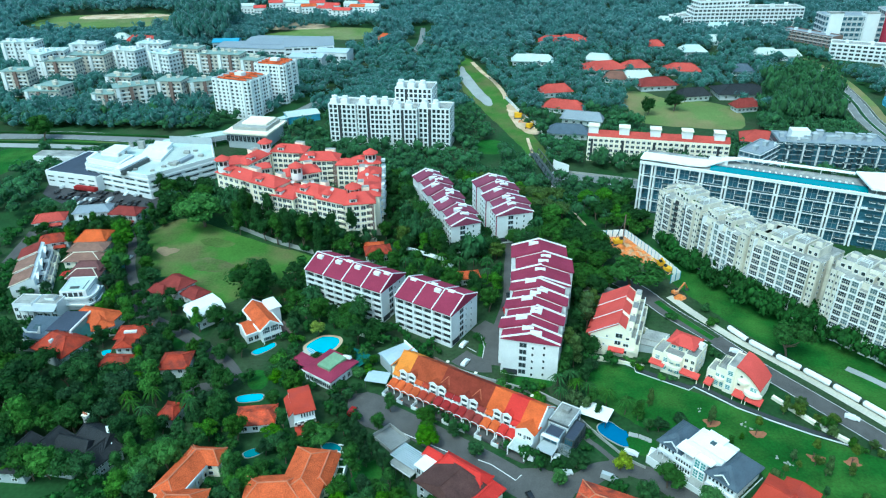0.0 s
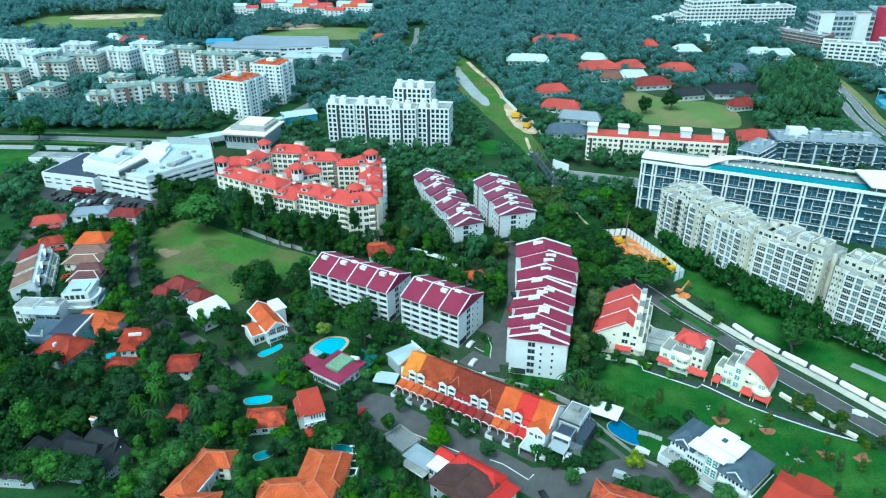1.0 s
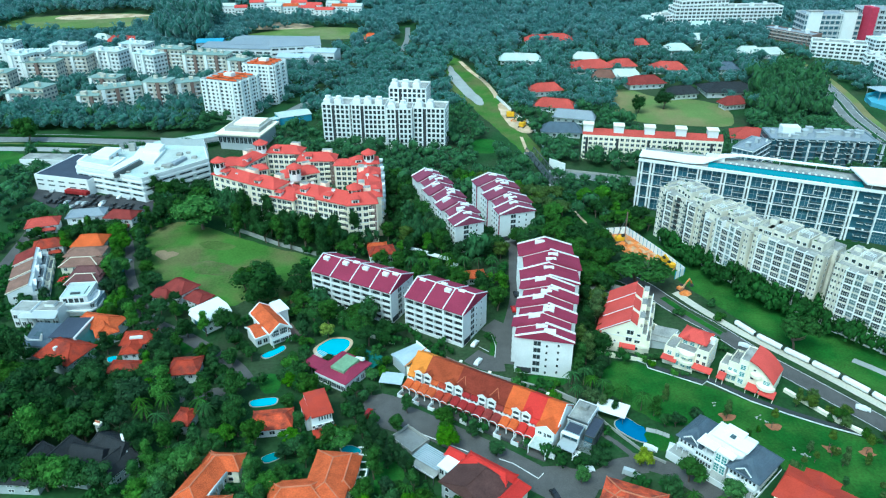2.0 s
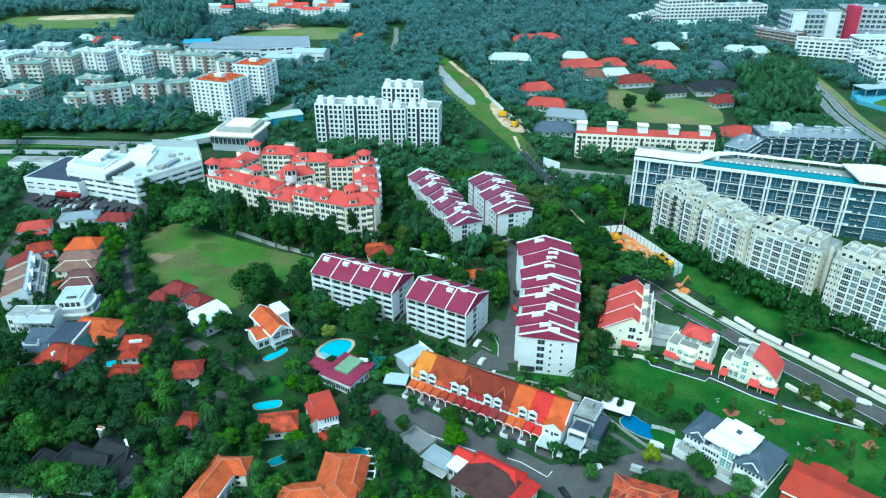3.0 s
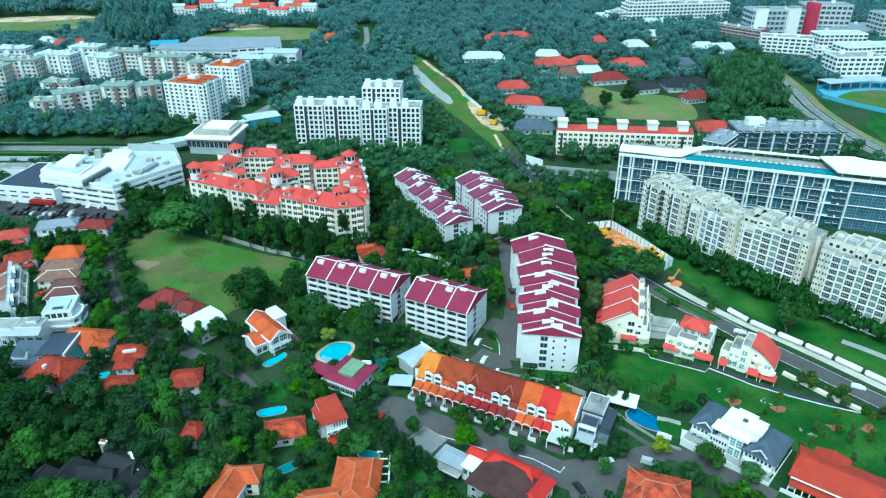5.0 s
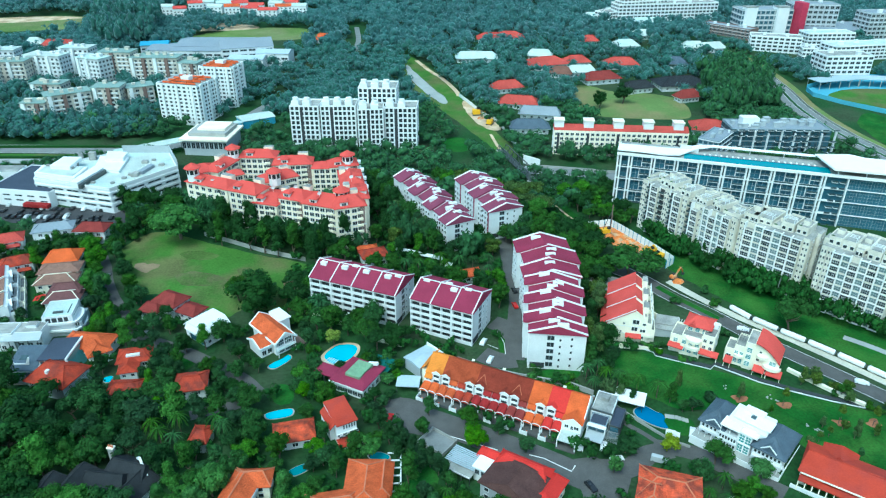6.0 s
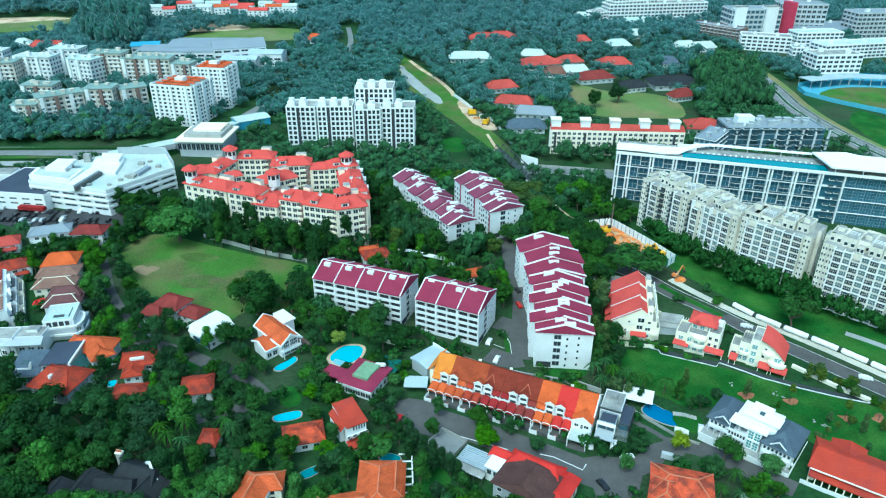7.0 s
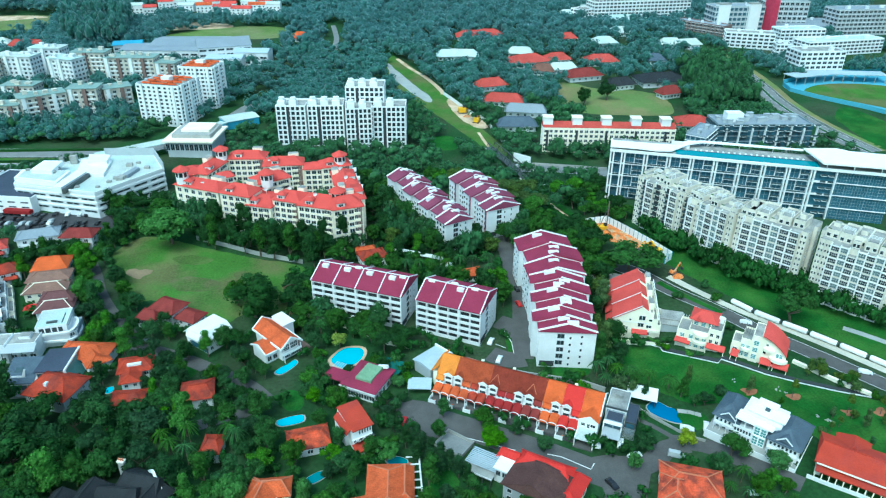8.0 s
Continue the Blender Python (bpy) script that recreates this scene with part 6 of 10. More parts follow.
# far bungalows with red roofs among the trees
for row, tile, w, d in (
        ([(128.2, 578.4)], "terracotta_tile", 34, 20), ([(154.9, 579.9)], "terracotta_tile", 20, 12), ([(191.5, 570.2)], "terracotta_tile", 26, 14),
        ([(98.1, 668.1)], "terracotta_tile", 24, 14), ([(116.9, 671.9)], "terracotta_tile", 26, 16), ([(80.2, 516.6)], "terracotta_tile", 22, 10),
        ([(81.5, 480.0)], "terracotta_tile", 26, 10), ([(160.1, 532.3)], "darkred_tile", 28, 14), ([(180.3, 505.1)], "slate_tile", 22, 10),
        ([(219.0, 513.0)], "slate_tile", 38, 22), ([(209.5, 480.1)], "darkred_tile", 16, 8), ([(196.3, 417.6)], "terracotta_tile", 22, 16),
        ([(239.2, 566.6)], "bluegrey_tile", 16, 12), ([(188.0, 646.7)], "terracotta_tile", 14, 9), ([(216.7, 628.0)], "pale_roof", 22, 12),
        ([(249.5, 665.1)], "pale_roof", 22, 12), ([(128.9, 601.7)], "pale_roof", 20, 8), ([(76.3, 600.2)], "pale_roof", 26, 9), ([(64.1, 601.1)], "pale_roof", 18, 9),
        ([(132.6, 548.7)], "brown_tile", 16, 9), ([(149.5, 550.5)], "pale_roof", 22, 8), ([(292.0, 610.3)], "pale_roof", 24, 8), ([(277.3, 615.4)], "pale_roof", 18, 8),
        ([(-60.3, 683.0)], "orange_tile", 14, 9), ([(-295.9, 683.5)], "terracotta_tile", 30, 9), ([(-322.7, 696.8)], "pale_roof", 14, 10), ([(90.3, 455.5)], "steel_roof", 26, 6),
        ([(77.3, 431.9)], "bluegrey_tile", 24, 10), ([(278.1, 731.0)], "pale_roof", 30, 10), ([(232.8, 771.0)], "pale_roof", 18, 10), ([(261.9, 800.5)], "pale_roof", 16, 10)):
    block(row[0][0], row[0][1] - 6, 0, w * 0.8, 18)
    house(*row[0], rng.uniform(-20, 12), w, d, 3.6, tile, "white_paint", 5.0, min(w, d) * 0.55, cols=5, floors=1, over=1.6, label="large far bungalow with wide roof among trees", name="bungalow")

# the left-hand neighbourhood
def stacked_house(x, y, ang, w, d, tiers, label, wall="white_paint"):
    """A house whose hipped roofs rise in stages; tiers: (share of width, y shift, eaves height, rise, tile)."""
    top = thing("house", x, y, ang, label, "house")
    block(x, y, ang, w, d, 0.8)
    for k, (share, off, z, rise, tile) in enumerate(tiers):
        ww, dd = w * share, d * (0.62 if len(tiers) > 1 else 1)
        b = part("storey", M(wall).box(-ww / 2, off - dd / 2, -2, ww / 2, off + dd / 2, z), top, "painted house storey")
        tiled(top, ww, dd, z, rise, 0.8, min(dd * 0.55, ww * 0.3), 0, off, True, tile, "cream_paint" if k else None)
        windows(b, Matrix.Translation((0, off - dd / 2, 0)), ww, z - 2.0, 3, 1, max(2, int(ww / 3.2)), 1.5, 1.3, WIN2)
        for s in "LR":
            windows(b, face(ww, dd, s, 0, off), dd, z - 2.0, 3, 1, 2, 1.2, 1.2, WIN2)
    return top


def balcony_row(x, y, ang, uw, d, tiles):
    """Terrace houses with a tan roof behind and stepped white balconies in front."""
    a = radians(ang)
    for i, tile in enumerate(tiles):
        cx = (i - (len(tiles) - 1) / 2) * uw
        px, py = x + cx * math.cos(a), y + cx * math.sin(a)
        top = thing("terrace_house", px, py, ang, f"terrace house with {'dark red' if 'red' in tile else 'tan-brown'} roof and stepped white balconies", "terrace house", "balcony terrace")
        block(px, py, ang, uw, d + 4, 0.5)
        z = 0.3 * i
        part("wall", M("white_paint").slab_x([(-2.0, -2), (d / 2, -2), (d / 2, 6.6 + z), (-0.5, 9.2 + z), (-2.0, 8.4 + z)], -uw / 2 + 0.02, uw / 2 - 0.02), top, "white rendered wall")
        part("roof", M(tile).slab_x([(-0.8, 9.2 + z), (d / 2 + 0.6, 6.35 + z), (d / 2 + 0.6, 6.65 + z), (-0.8, 9.5 + z)], -uw / 2, uw / 2 - 0.04), top, "long tiled roof slope")
        part("coping", M("cream_paint").slab_x([(-0.9, 9.4 + z), (d / 2 + 0.6, 6.6 + z), (d / 2 + 0.6, 6.85 + z), (-0.9, 9.7 + z)], -uw / 2 - 0.12, -uw / 2 + 0.12), top, "pale roof coping")
        bay = part("gabled_bay", M("bright_paint").slab_y([(-2.6, 4), (2.6, 4), (2.6, 7.0 + z), (0, 8.7 + z), (-2.6, 7.0 + z)], -2.9, -0.2), top, "white gabled attic bay")
        windows(bay, Matrix.Translation((0, -2.9, 0)), 4.6, 5.0, 3, 1, 2, 1.9, 1.9, BAYB)
        part("bay_trim", M("bright_paint").beam((-3.0, -3.1, 6.9 + z), (0, -3.1, 8.9 + z), 0.2).beam((3.0, -3.1, 6.9 + z), (0, -3.1, 8.9 + z), 0.2), bay, "white gable trim")
        tier(top, -uw / 2 + 0.3, -4.6, uw / 2 - 0.3, -2.0, -2, 4.7, "white_paint", "flat_roof", 0.9, "white balcony storey", wins=(("F", 3, 1, 2.4, 3, 2.6, 2.0, WIN_GREY),))
        tier(top, -uw / 2 + 0.3, -6.6, uw / 2 - 0.8, -4.6, -2, 2.3, "cream_paint", "flat_roof", 0.9, "cream car porch storey", wins=(("F", 2, 1, 0.3, 3, 2.4, 1.7, WIN_GREY),))
        # shade on the balcony floor, laid on as a near-black sheet
        part("balcony_shade", M("painted_dark").box(-uw / 2 + 1.0, -2.95, 4.9, uw / 2 - 1.0, -2.05, 5.0), top, "thin dark sheet painting shade on the balcony floor")
        if i == 0:
            windows(top, face(uw, d, "L"), d, 0.8, 2.8, 2, 3, 1.4, 1.4, WIN2)
        part("screen_wall", M("cream_paint").slab_x([(-6.6, -2), (-2, -2), (-2, 5.2), (-4.6, 4.9), (-6.6, 2.4)], uw / 2 - 0.3, uw / 2 - 0.05), top, "sloping white party wall")
    return top


def bow_house(x, y, ang):
    top = thing("house", x, y, ang, "white modern house with flat roof and curved balconies", "house")
    block(x, y, ang, 15, 13, 0.8)
    tier(top, -6.0, -5.6, 4.6, 6.2, -2, 8.6, "white_paint", "pale_roof", 0.25, "white top storeys", wins=(("L", 3, 3, 0.8, 2.7, 1.4, 1.5, WIN2),))
    part("dormer", M("steel_dark").box(-2.6, -3.4, 8.7, 1.0, -2.2, 9.1), top, "dark roof vent")
    part("recess", M("painted_dark").box(-4.8, -5.72, 6.2, 3.4, -5.58, 8.0), top, "dark glazed top floor")
    for px in (-5.0, -2.9, -0.7, 1.4, 3.3):
        part("pier", M("white_paint").box(px - 0.22, -5.85, 5.8, px + 0.22, -5.5, 8.3), top)
    for z, q in ((5.4, 2.6), (2.5, 3.4)):
        arc = [(4.4 + q * math.sin(k * math.pi / 8), -1.4 - (q + 2.6) * math.cos(k * math.pi / 8)) for k in range(9)]
        slab = [(-6.2, -6.4)] + arc + [(4.4, 5.0), (-6.2, 5.0)]
        part("balcony_slab", M("white_paint").prism(slab, z - 0.2, z), top, "white curved balcony slab")
        rail = M("white_paint")
        for p, r in zip([(-6.2, -6.4)] + arc, arc):
            rail.beam((*p, z + 0.45), (*r, z + 0.45), 0.42 if z > 4 else 0.38)
        part("balcony_rail", rail, top, "white curved balcony rail")
    # grey walls on a white house: balcony shade put into the colour
    low = part("lower_storey", M("slate_wall").box(-5.6, -5.4, -2, 7.4, 4.6, 5.2), top, "lower storeys coloured grey as shade under the balconies")
    windows(low, Matrix.Translation((0.9, -5.4, 0)), 12, 0.6, 2.8, 2, 5, 1.7, 1.7, WIN2)
    part("skylight", M("grey_glass").slab_y([(2.4, 8.55), (4.4, 7.0), (4.7, 7.2), (2.7, 8.8)], -3.6, 3.0), top, "sloping roof glazing")


def navy_house(x, y, ang):
    top = thing("house", x, y, ang, "modern house with navy roofs, glass and white angled frames", "house")
    block(x, y, ang, 22, 15, 0.8)
    main = part("wall", M("white_paint").box(1.0, -6.0, -2, 10.5, 6.4, 6.4), top, "white walls")
    windows(main, Matrix.Translation((5.7, -6.0, 0)), 9, 0.6, 3, 2, 3, 2.4, 2.1, BAYB)
    part("roof", M("navy_roof").slab_y([(0.6, 6.5), (10.8, 7.0), (10.8, 7.3), (0.6, 6.8)], -6.6, 6.8), top, "navy metal roof")
    part("roof_frame", M("white_paint").beam((10.9, -6.8, 7.1), (10.9, 6.9, 7.3), 0.3).beam((10.9, -6.8, 7.1), (13.0, -6.4, -1.0), 0.3), top, "white angled edge frame")
    part("side_glazing", M("teal_glass").slab_y([(10.6, 0), (12.8, 0), (10.8, 7.0), (10.6, 7.0)], -6.2, 4.0), top, "sloping side glazing")
    wing = part("wing", M("white_paint").slab_x([(-7.5, -2), (3.0, -2), (3.0, 6.2), (-5.0, 4.2), (-7.5, 3.0)], -9.5, 1.0), top, "white lower wing")
    part("wing_roof", M("bluegrey_tile").slab_x([(-7.8, 3.1), (-5.0, 4.3), (3.2, 6.3), (3.2, 6.55), (-5.0, 4.55), (-7.8, 3.35)], -9.8, 0.4), wing, "blue-grey sloping roof")
    part("gable_frame", M("white_paint").slab_y([(-8.6, 3.2), (-3.2, 3.2), (-2.2, 7.4), (-2.7, 7.4), (-4.0, 4.8), (-8.0, 4.8), (-9.4, 6.6), (-9.8, 6.6)], -5.6, -5.2), top, "white V-shaped gable frame")
    part("skylight", M("grey_glass").slab_x([(-3.6, 4.85), (-1.4, 5.4), (-1.4, 5.5), (-3.6, 4.95)], -7.2, -4.6), top, "roof skylight")
    windows(wing, Matrix.Translation((-4.2, -7.5, 0)), 9, 0.5, 3, 1, 4, 1.9, 1.9, BAYB)
    part("terrace", M("concrete").box(-9.0, -11.0, -2, 10, -7.5, 0.6), top, "pale garden terrace")


def white_flats(x, y, ang):
    top = thing("house", x, y, ang, "white modern house with layered flat roofs", "house")
    block(x, y, ang, 18, 9, 0.8)
    tier(top, -9.0, -3.8, -1.0, 3.8, -2, 7.4, "white_paint", "flat_roof", 0.3, "white flat-roofed wing", wins=(("F", 3, 2, 0.8, 3.2, 1.7, 1.8, WIN2),))
    tier(top, -1.0, -2.6, 8.6, 4.4, -2, 7.0, "white_paint", "flat_roof", 0.3, "white flat-roofed wing", wins=(("F", 3, 2, 0.8, 3.0, 2.2, 1.9, WIN2),))
    part("canopy", M("grey_paint").slab_x([(-6.0, 5.6), (-2.4, 7.0), (-2.4, 7.25), (-6.0, 5.85)], -5.4, 9.4), top, "grey sloping canopy")
    part("roof_box", M("white_paint", "flat_roof").box(2.2, 0.4, 7.0, 6.0, 3.4, 8.2, 0, 1), top, "white roof box")
    for k in range(5):
        part("canopy_strut", M("steel_dark").beam((-5.0 + k * 3.4, -5.8, 5.7), (-5.0 + k * 3.4, -5.8, -1), 0.09), top)


house(-201.3, 312.9, 18, 14, 9, 4.6, "terracotta_tile", rise=2.6, label="house with coral-red hipped roof beside the car park")
house(-182.3, 319.8, 10, 17, 9, 6, "steel_roof", label="white house with grey roof beside the car park", rise=2.2)
house(-163.8, 317.1, -8, 14, 9, 6, "darkred_tile", label="white house with brick-red hipped roof", rise=2.6)
stacked_house(-167.8, 289.3, 3, 13.0, 10.4, [(1.0, 0.0, 6.8, 3.4, "pumpkin_tile")], "three-storey house with bright orange hipped roof")
stacked_house(-166.0, 277.0, 3, 15.4, 13.0, [(1.0, 3.0, 6.6, 2.2, "tan_tile"), (1.0, -3.4, 4.9, 2.2, "tan_tile")], "house with stacked tan-brown hipped roofs", "cream_paint")
stacked_house(-158.6, 261.6, 3, 12.6, 13.0, [(0.9, 2.2, 6.2, 2.4, "plumbrown_tile"), (1.0, -2.6, 5.0, 2.4, "plumbrown_tile")], "house with layered dark maroon roofs")
car_shade = thing("car_port", -168.6, 262.4, 5, "bright red fabric car port beside a house", "car port")
part("canopy", M("red_paint").slab_y([(-3.2, 2.6), (0, 3.2), (3.2, 2.6), (3.2, 2.7), (0, 3.3), (-3.2, 2.7)], -2.6, 2.6), car_shade)
for sx in (-3.0, 2.9):
    for sy in (-2.4, 2.3):
        part("post", M("steel_dark").box(sx, sy, -0.5, sx + 0.1, sy + 0.1, 2.65), car_shade)
green_shade = thing("gazebo", -150.2, 268.4, 20, "pale green fabric gazebo in a garden", "gazebo")
part("canopy", M("teal_glass").slab_y([(-4, 2.6), (0, 3.4), (4, 2.6), (4, 2.7), (0, 3.5), (-4, 2.7)], -3, 3), green_shade)
part("post", M("steel_dark").box(-3.8, -2.8, -0.5, -3.7, -2.7, 2.65).box(3.7, 2.7, -0.5, 3.8, 2.8, 2.65), green_shade)
bow_house(-153.6, 244.6, 4)
stacked_house(-140.0, 227.6, -14, 17.0, 9.0, [(1.0, 0.0, 4.6, 2.8, "orange_tile")], "house with orange hipped roof by the street")
stacked_house(-136.0, 223.4, -60, 9.0, 7.0, [(1.0, 0.0, 4.4, 2.4, "orange_tile")], "house wing with orange hipped roof by the street")
balcony_row(-182.6, 263.8, 110, 11.4, 15.0, ["tan_tile", "tan_tile", "darkred_tile"])
house(-188.0, 290.4, 20, 12, 8, 5, "brick_tile", label="house with brick-red roof behind the terrace", rise=2.6)
white_flats(-166.0, 235.0, -4)
navy_house(-153.0, 221.4, -6)
stacked_house(-144.2, 208.6, -24, 14.6, 12.2, [(1.0, 0.0, 5.2, 4.2, "brick_tile")], "grey-walled house with steep brick-red hipped roof", "grey_paint")
sky_lights = thing("roof_light", -146.0, 206.8, -24, "pair of white roof lights on the brick-red roof", "roof light")
part("frame", M("white_paint").box(-0.5, -1.2, 6.6, 0.5, 0.2, 8.7), sky_lights)
stacked_house(-121.4, 217.6, 6, 10.4, 8.0, [(1.0, 0.0, 4.0, 2.0, "brick_tile")], "low house with orange-red roof and white dormer")
part("dormer", M("white_paint").box(-2.4, -2.6, 4.2, 2.2, -1.4, 5.9), thing("roof_dormer", -121.4, 217.6, 6, "white flat dormer on the orange-red roof", "dormer"))
stacked_house(-121.9, 211.4, -84, 6.4, 5.6, [(1.0, 0.0, 3.8, 1.8, "brick_tile")], "low house wing with orange-red roof")
stacked_house(-121.0, 200.8, -4, 9.6, 6.6, [(1.0, 0.0, 3.2, 1.8, "brick_tile")], "low house with brick-red roof under trees")
stacked_house(-98.6, 199.6, 4, 9.4, 9.0, [(1.0, 0.0, 4.2, 2.2, "brick_tile")], "house with brick-red hipped roof by the street")
stacked_house(-115.0, 250.6, -34, 10.4, 8.4, [(1.0, 0.0, 5.6, 3.0, "darkred_tile")], "house with dark red hipped roof at the field's edge")
stacked_house(-122.0, 248.4, -20, 7.0, 6.6, [(1.0, 0.0, 3.8, 2.2, "darkred_tile")], "house wing with dark red roof at the field's edge")
stacked_house(-106.4, 245.0, -34, 8.0, 7.0, [(1.0, 0.0, 3.8, 2.2, "darkred_tile")], "house wing with dark red roof at the field's edge")


def barn_house(x, y, ang):
    top = thing("house", x, y, ang, "white house with plain white jerkin-head roof", "house")
    block(x, y, ang, 14, 13, 0.8)
    b = part("wall", M("white_paint").slab_y([(-6.0, -2), (6.0, -2), (6.0, 5.4), (3.4, 7.2), (-3.4, 7.2), (-6.0, 5.4)], -5.4, 5.6), top, "white house wall")
    part("roof", M("bright_paint").slab_y([(-6.5, 5.0), (-3.6, 7.3), (3.6, 7.3), (6.5, 5.0), (6.5, 5.3), (3.7, 7.65), (-3.7, 7.65), (-6.5, 5.3)], -6.0, 6.0), top, "plain white faceted roof")
    part("hip", M("bright_paint").slab_x([(-7.2, 5.2), (-5.9, 7.2), (-5.9, 7.55), (-7.2, 5.5)], -3.6, 3.6), top, "white hipped roof end")
    windows(b, Matrix.Translation((0, -5.4, 0)), 10, 0.9, 3, 2, 3, 1.5, 1.4, WIN2)
    windows(b, face(12, 11, "L"), 11, 0.9, 3, 2, 3, 1.4, 1.4, WIN2)
    windows(b, face(12, 11, "R"), 11, 0.9, 3, 2, 3, 1.4, 1.4, WIN2)
    part("annex", M("white_paint", "pale_roof").box(-9.4, -2.0, -2, -6.0, 4.2, 3.4, 0, 1), top, "low white annex")
    part("patio_glazing", M("blue_glass").box(-3.2, -5.55, 0.2, 5.6, -5.38, 2.4), top, "dark glazed garden doors")


barn_house(-98.6, 232.6, -45)
house(-91.3, 173.4, -10, 5, 7, 4, "brick_tile", floors=1, rise=1.8, hip=2, cols=1, label="small outbuilding with brick-red roof")
house(-63.0, 172.0, 6, 11.6, 8.4, 3.2, "weathered_tile", floors=1, rise=1.8, hip=2.5, label="low house with weathered red roof beside a pool")


# white house with the orange gable and glass front
def gable_villa(x, y, ang):
    top = thing("house", x, y, ang, "white modern house with steep orange gable roof", "house")
    block(x, y, ang, 17, 17, 1)
    body = part("wall", M("bright_paint").slab_y([(-3.6, -2), (3.6, -2), (3.6, 6.0), (0, 8.6), (-3.6, 6.0)], -8.0, 8.6), top, "white gabled wall")
    part("roof", M("orange_tile").slab_y([(-4.2, 5.7), (0, 8.75), (4.2, 5.7), (4.2, 6.05), (0, 9.15), (-4.2, 6.05)], -9.4, 9.0), top, "rust-orange tiled roof")
    for yy in (-9.75, 8.9):
        part("roof_edge", M("bright_paint").slab_y([(-4.7, 5.35), (0, 8.75), (4.7, 5.35), (4.7, 6.1), (0, 9.5), (-4.7, 6.1)], yy, yy + 0.4), top, "white roof edge")
    for sx in (-4.5, 4.5):
        part("eaves", M("bright_paint").beam((sx, -9.6, 5.75), (sx, 9.2, 5.75), 0.25), top, "white eaves board")
    windows(body, Matrix.Translation((0, -8.0, 0)), 6.8, 0.4, 3.0, 2, 2, 3.0, 2.6, BAY)
    part("balcony", M("bright_paint").box(-3.8, -9.9, 2.9, 3.8, -8.0, 3.1).box(-3.8, -9.9, 3.1, 3.8, -9.75, 3.9), top, "white balcony")
    for sx in (-3.7, 3.45):
        part("post", M("bright_paint").box(sx, -9.8, -1, sx + 0.25, -9.55, 5.4), top)
    wing = part("side_wing", M("bright_paint").box(-8.6, -5.6, -2, -3.6, 2.6, 4.2), top, "white side wing")
    part("side_roof", M("orange_tile").slab_x([(-6.2, 4.2), (-1.5, 6.2), (-1.5, 6.5), (-6.2, 4.5)], -9.0, -3.6), top, "rust-orange tiled lean-to roof")
    part("side_roof", M("orange_tile").slab_x([(-1.48, 6.2), (3.0, 4.3), (3.0, 4.6), (-1.48, 6.5)], -9.0, -3.6), top, "rust-orange tiled rear slope")
    part("side_frame", M("bright_paint").beam((-9.1, -6.4, 4.2), (-9.1, -1.5, 6.4), 0.25).beam((-9.1, -1.5, 6.4), (-9.1, 3.2, 4.4), 0.25).beam((-9.1, -6.4, 4.2), (-3.6, -6.4, 4.2), 0.22), top, "white roof edge")
    windows(wing, Matrix.Translation((-6.1, -5.6, 0)), 4.6, 0.6, 3, 1, 2, 1.7, 2.0, WIN2)
    tall = part("tall_wing", M("bright_paint").box(3.6, 1.0, -2, 8.0, 8.6, 7.2), top, "white tall wing")
    part("flat_roof", M("bright_paint").box(3.9, 0.5, 7.2, 8.6, 9.2, 7.6), top, "white flat roof")
    windows(tall, face(4.4, 7.6, "R", 5.8, 4.8), 7, 0.8, 3, 2, 2, 1.6, 1.6, WIN2)
    part("deck", M("brown_paint").box(3.6, -8.5, -1, 8.8, 1.0, 0.25), top, "dark timber deck")


gable_villa(-73.4, 224.6, 35)

# narrow house with the red roof
def narrow_house(x, y, ang):
    top = thing("house", x, y, ang, "narrow white house with plain coral-red sloping roof", "house")
    block(x, y, ang, 8, 12, 0.8)
    body = part("wall", M("bright_paint").slab_x([(-5.4, -2), (5.6, -2), (5.6, 7.8), (-5.4, 7.0)], -3.3, 3.3), top, "white painted wall")
    part("roof", M("vermilion_tile").slab_x([(-5.9, 6.95), (6.1, 7.85), (6.1, 8.15), (-5.9, 7.25)], -3.3, 3.8), top, "coral-red sheet roof")
    part("roof", M("vermilion_tile").slab_y([(-5.0, 5.4), (-3.28, 7.0), (-3.28, 7.3), (-5.0, 5.7)], -4.6, 5.0), top, "coral-red side slope")
    windows(body, Matrix.Translation((0.9, -5.4, 0)), 4.4, 4.9, 3, 1, 5, 0.45, 1.7, WIN_GREY)
    part("balcony", M("bright_paint", "steel_dark").box(-3.4, -6.6, 3.4, 3.5, -5.4, 3.6).box(-3.4, -6.6, 3.6, 3.5, -6.5, 4.3, 1), top, "balcony with dark rail")
    for k in (-2.2, 0.0, 2.2):
        part("planter", M("bright_paint").box(k - 0.5, -6.75, 3.7, k + 0.5, -6.62, 4.25), top)
    windows(body, Matrix.Translation((0, -5.4, 0)), 6.2, 1.6, 3, 1, 3, 1.2, 1.2, WIN2)
    windows(body, face(6.6, 11.0, "R", 0, 0.1), 10, 1.2, 3, 2, 3, 1.0, 1.2, WIN2)
    part("porch_roof", M("vermilion_tile").slab_x([(-8.6, 0.7), (-5.4, 1.5), (-5.4, 1.8), (-8.6, 1.0)], -3.6, 4.2), top, "low coral-red porch roof")
    part("side_annex", M("bright_paint").box(-4.7, -3.0, -2, -3.3, 4.8, 5.3), top, "white side annex")
    part("yard_wall", M("concrete").box(-3.6, -9.4, -2, 4.6, -9.15, 0.8), top, "grey yard wall")


narrow_house(-48.6, 174.4, 21)

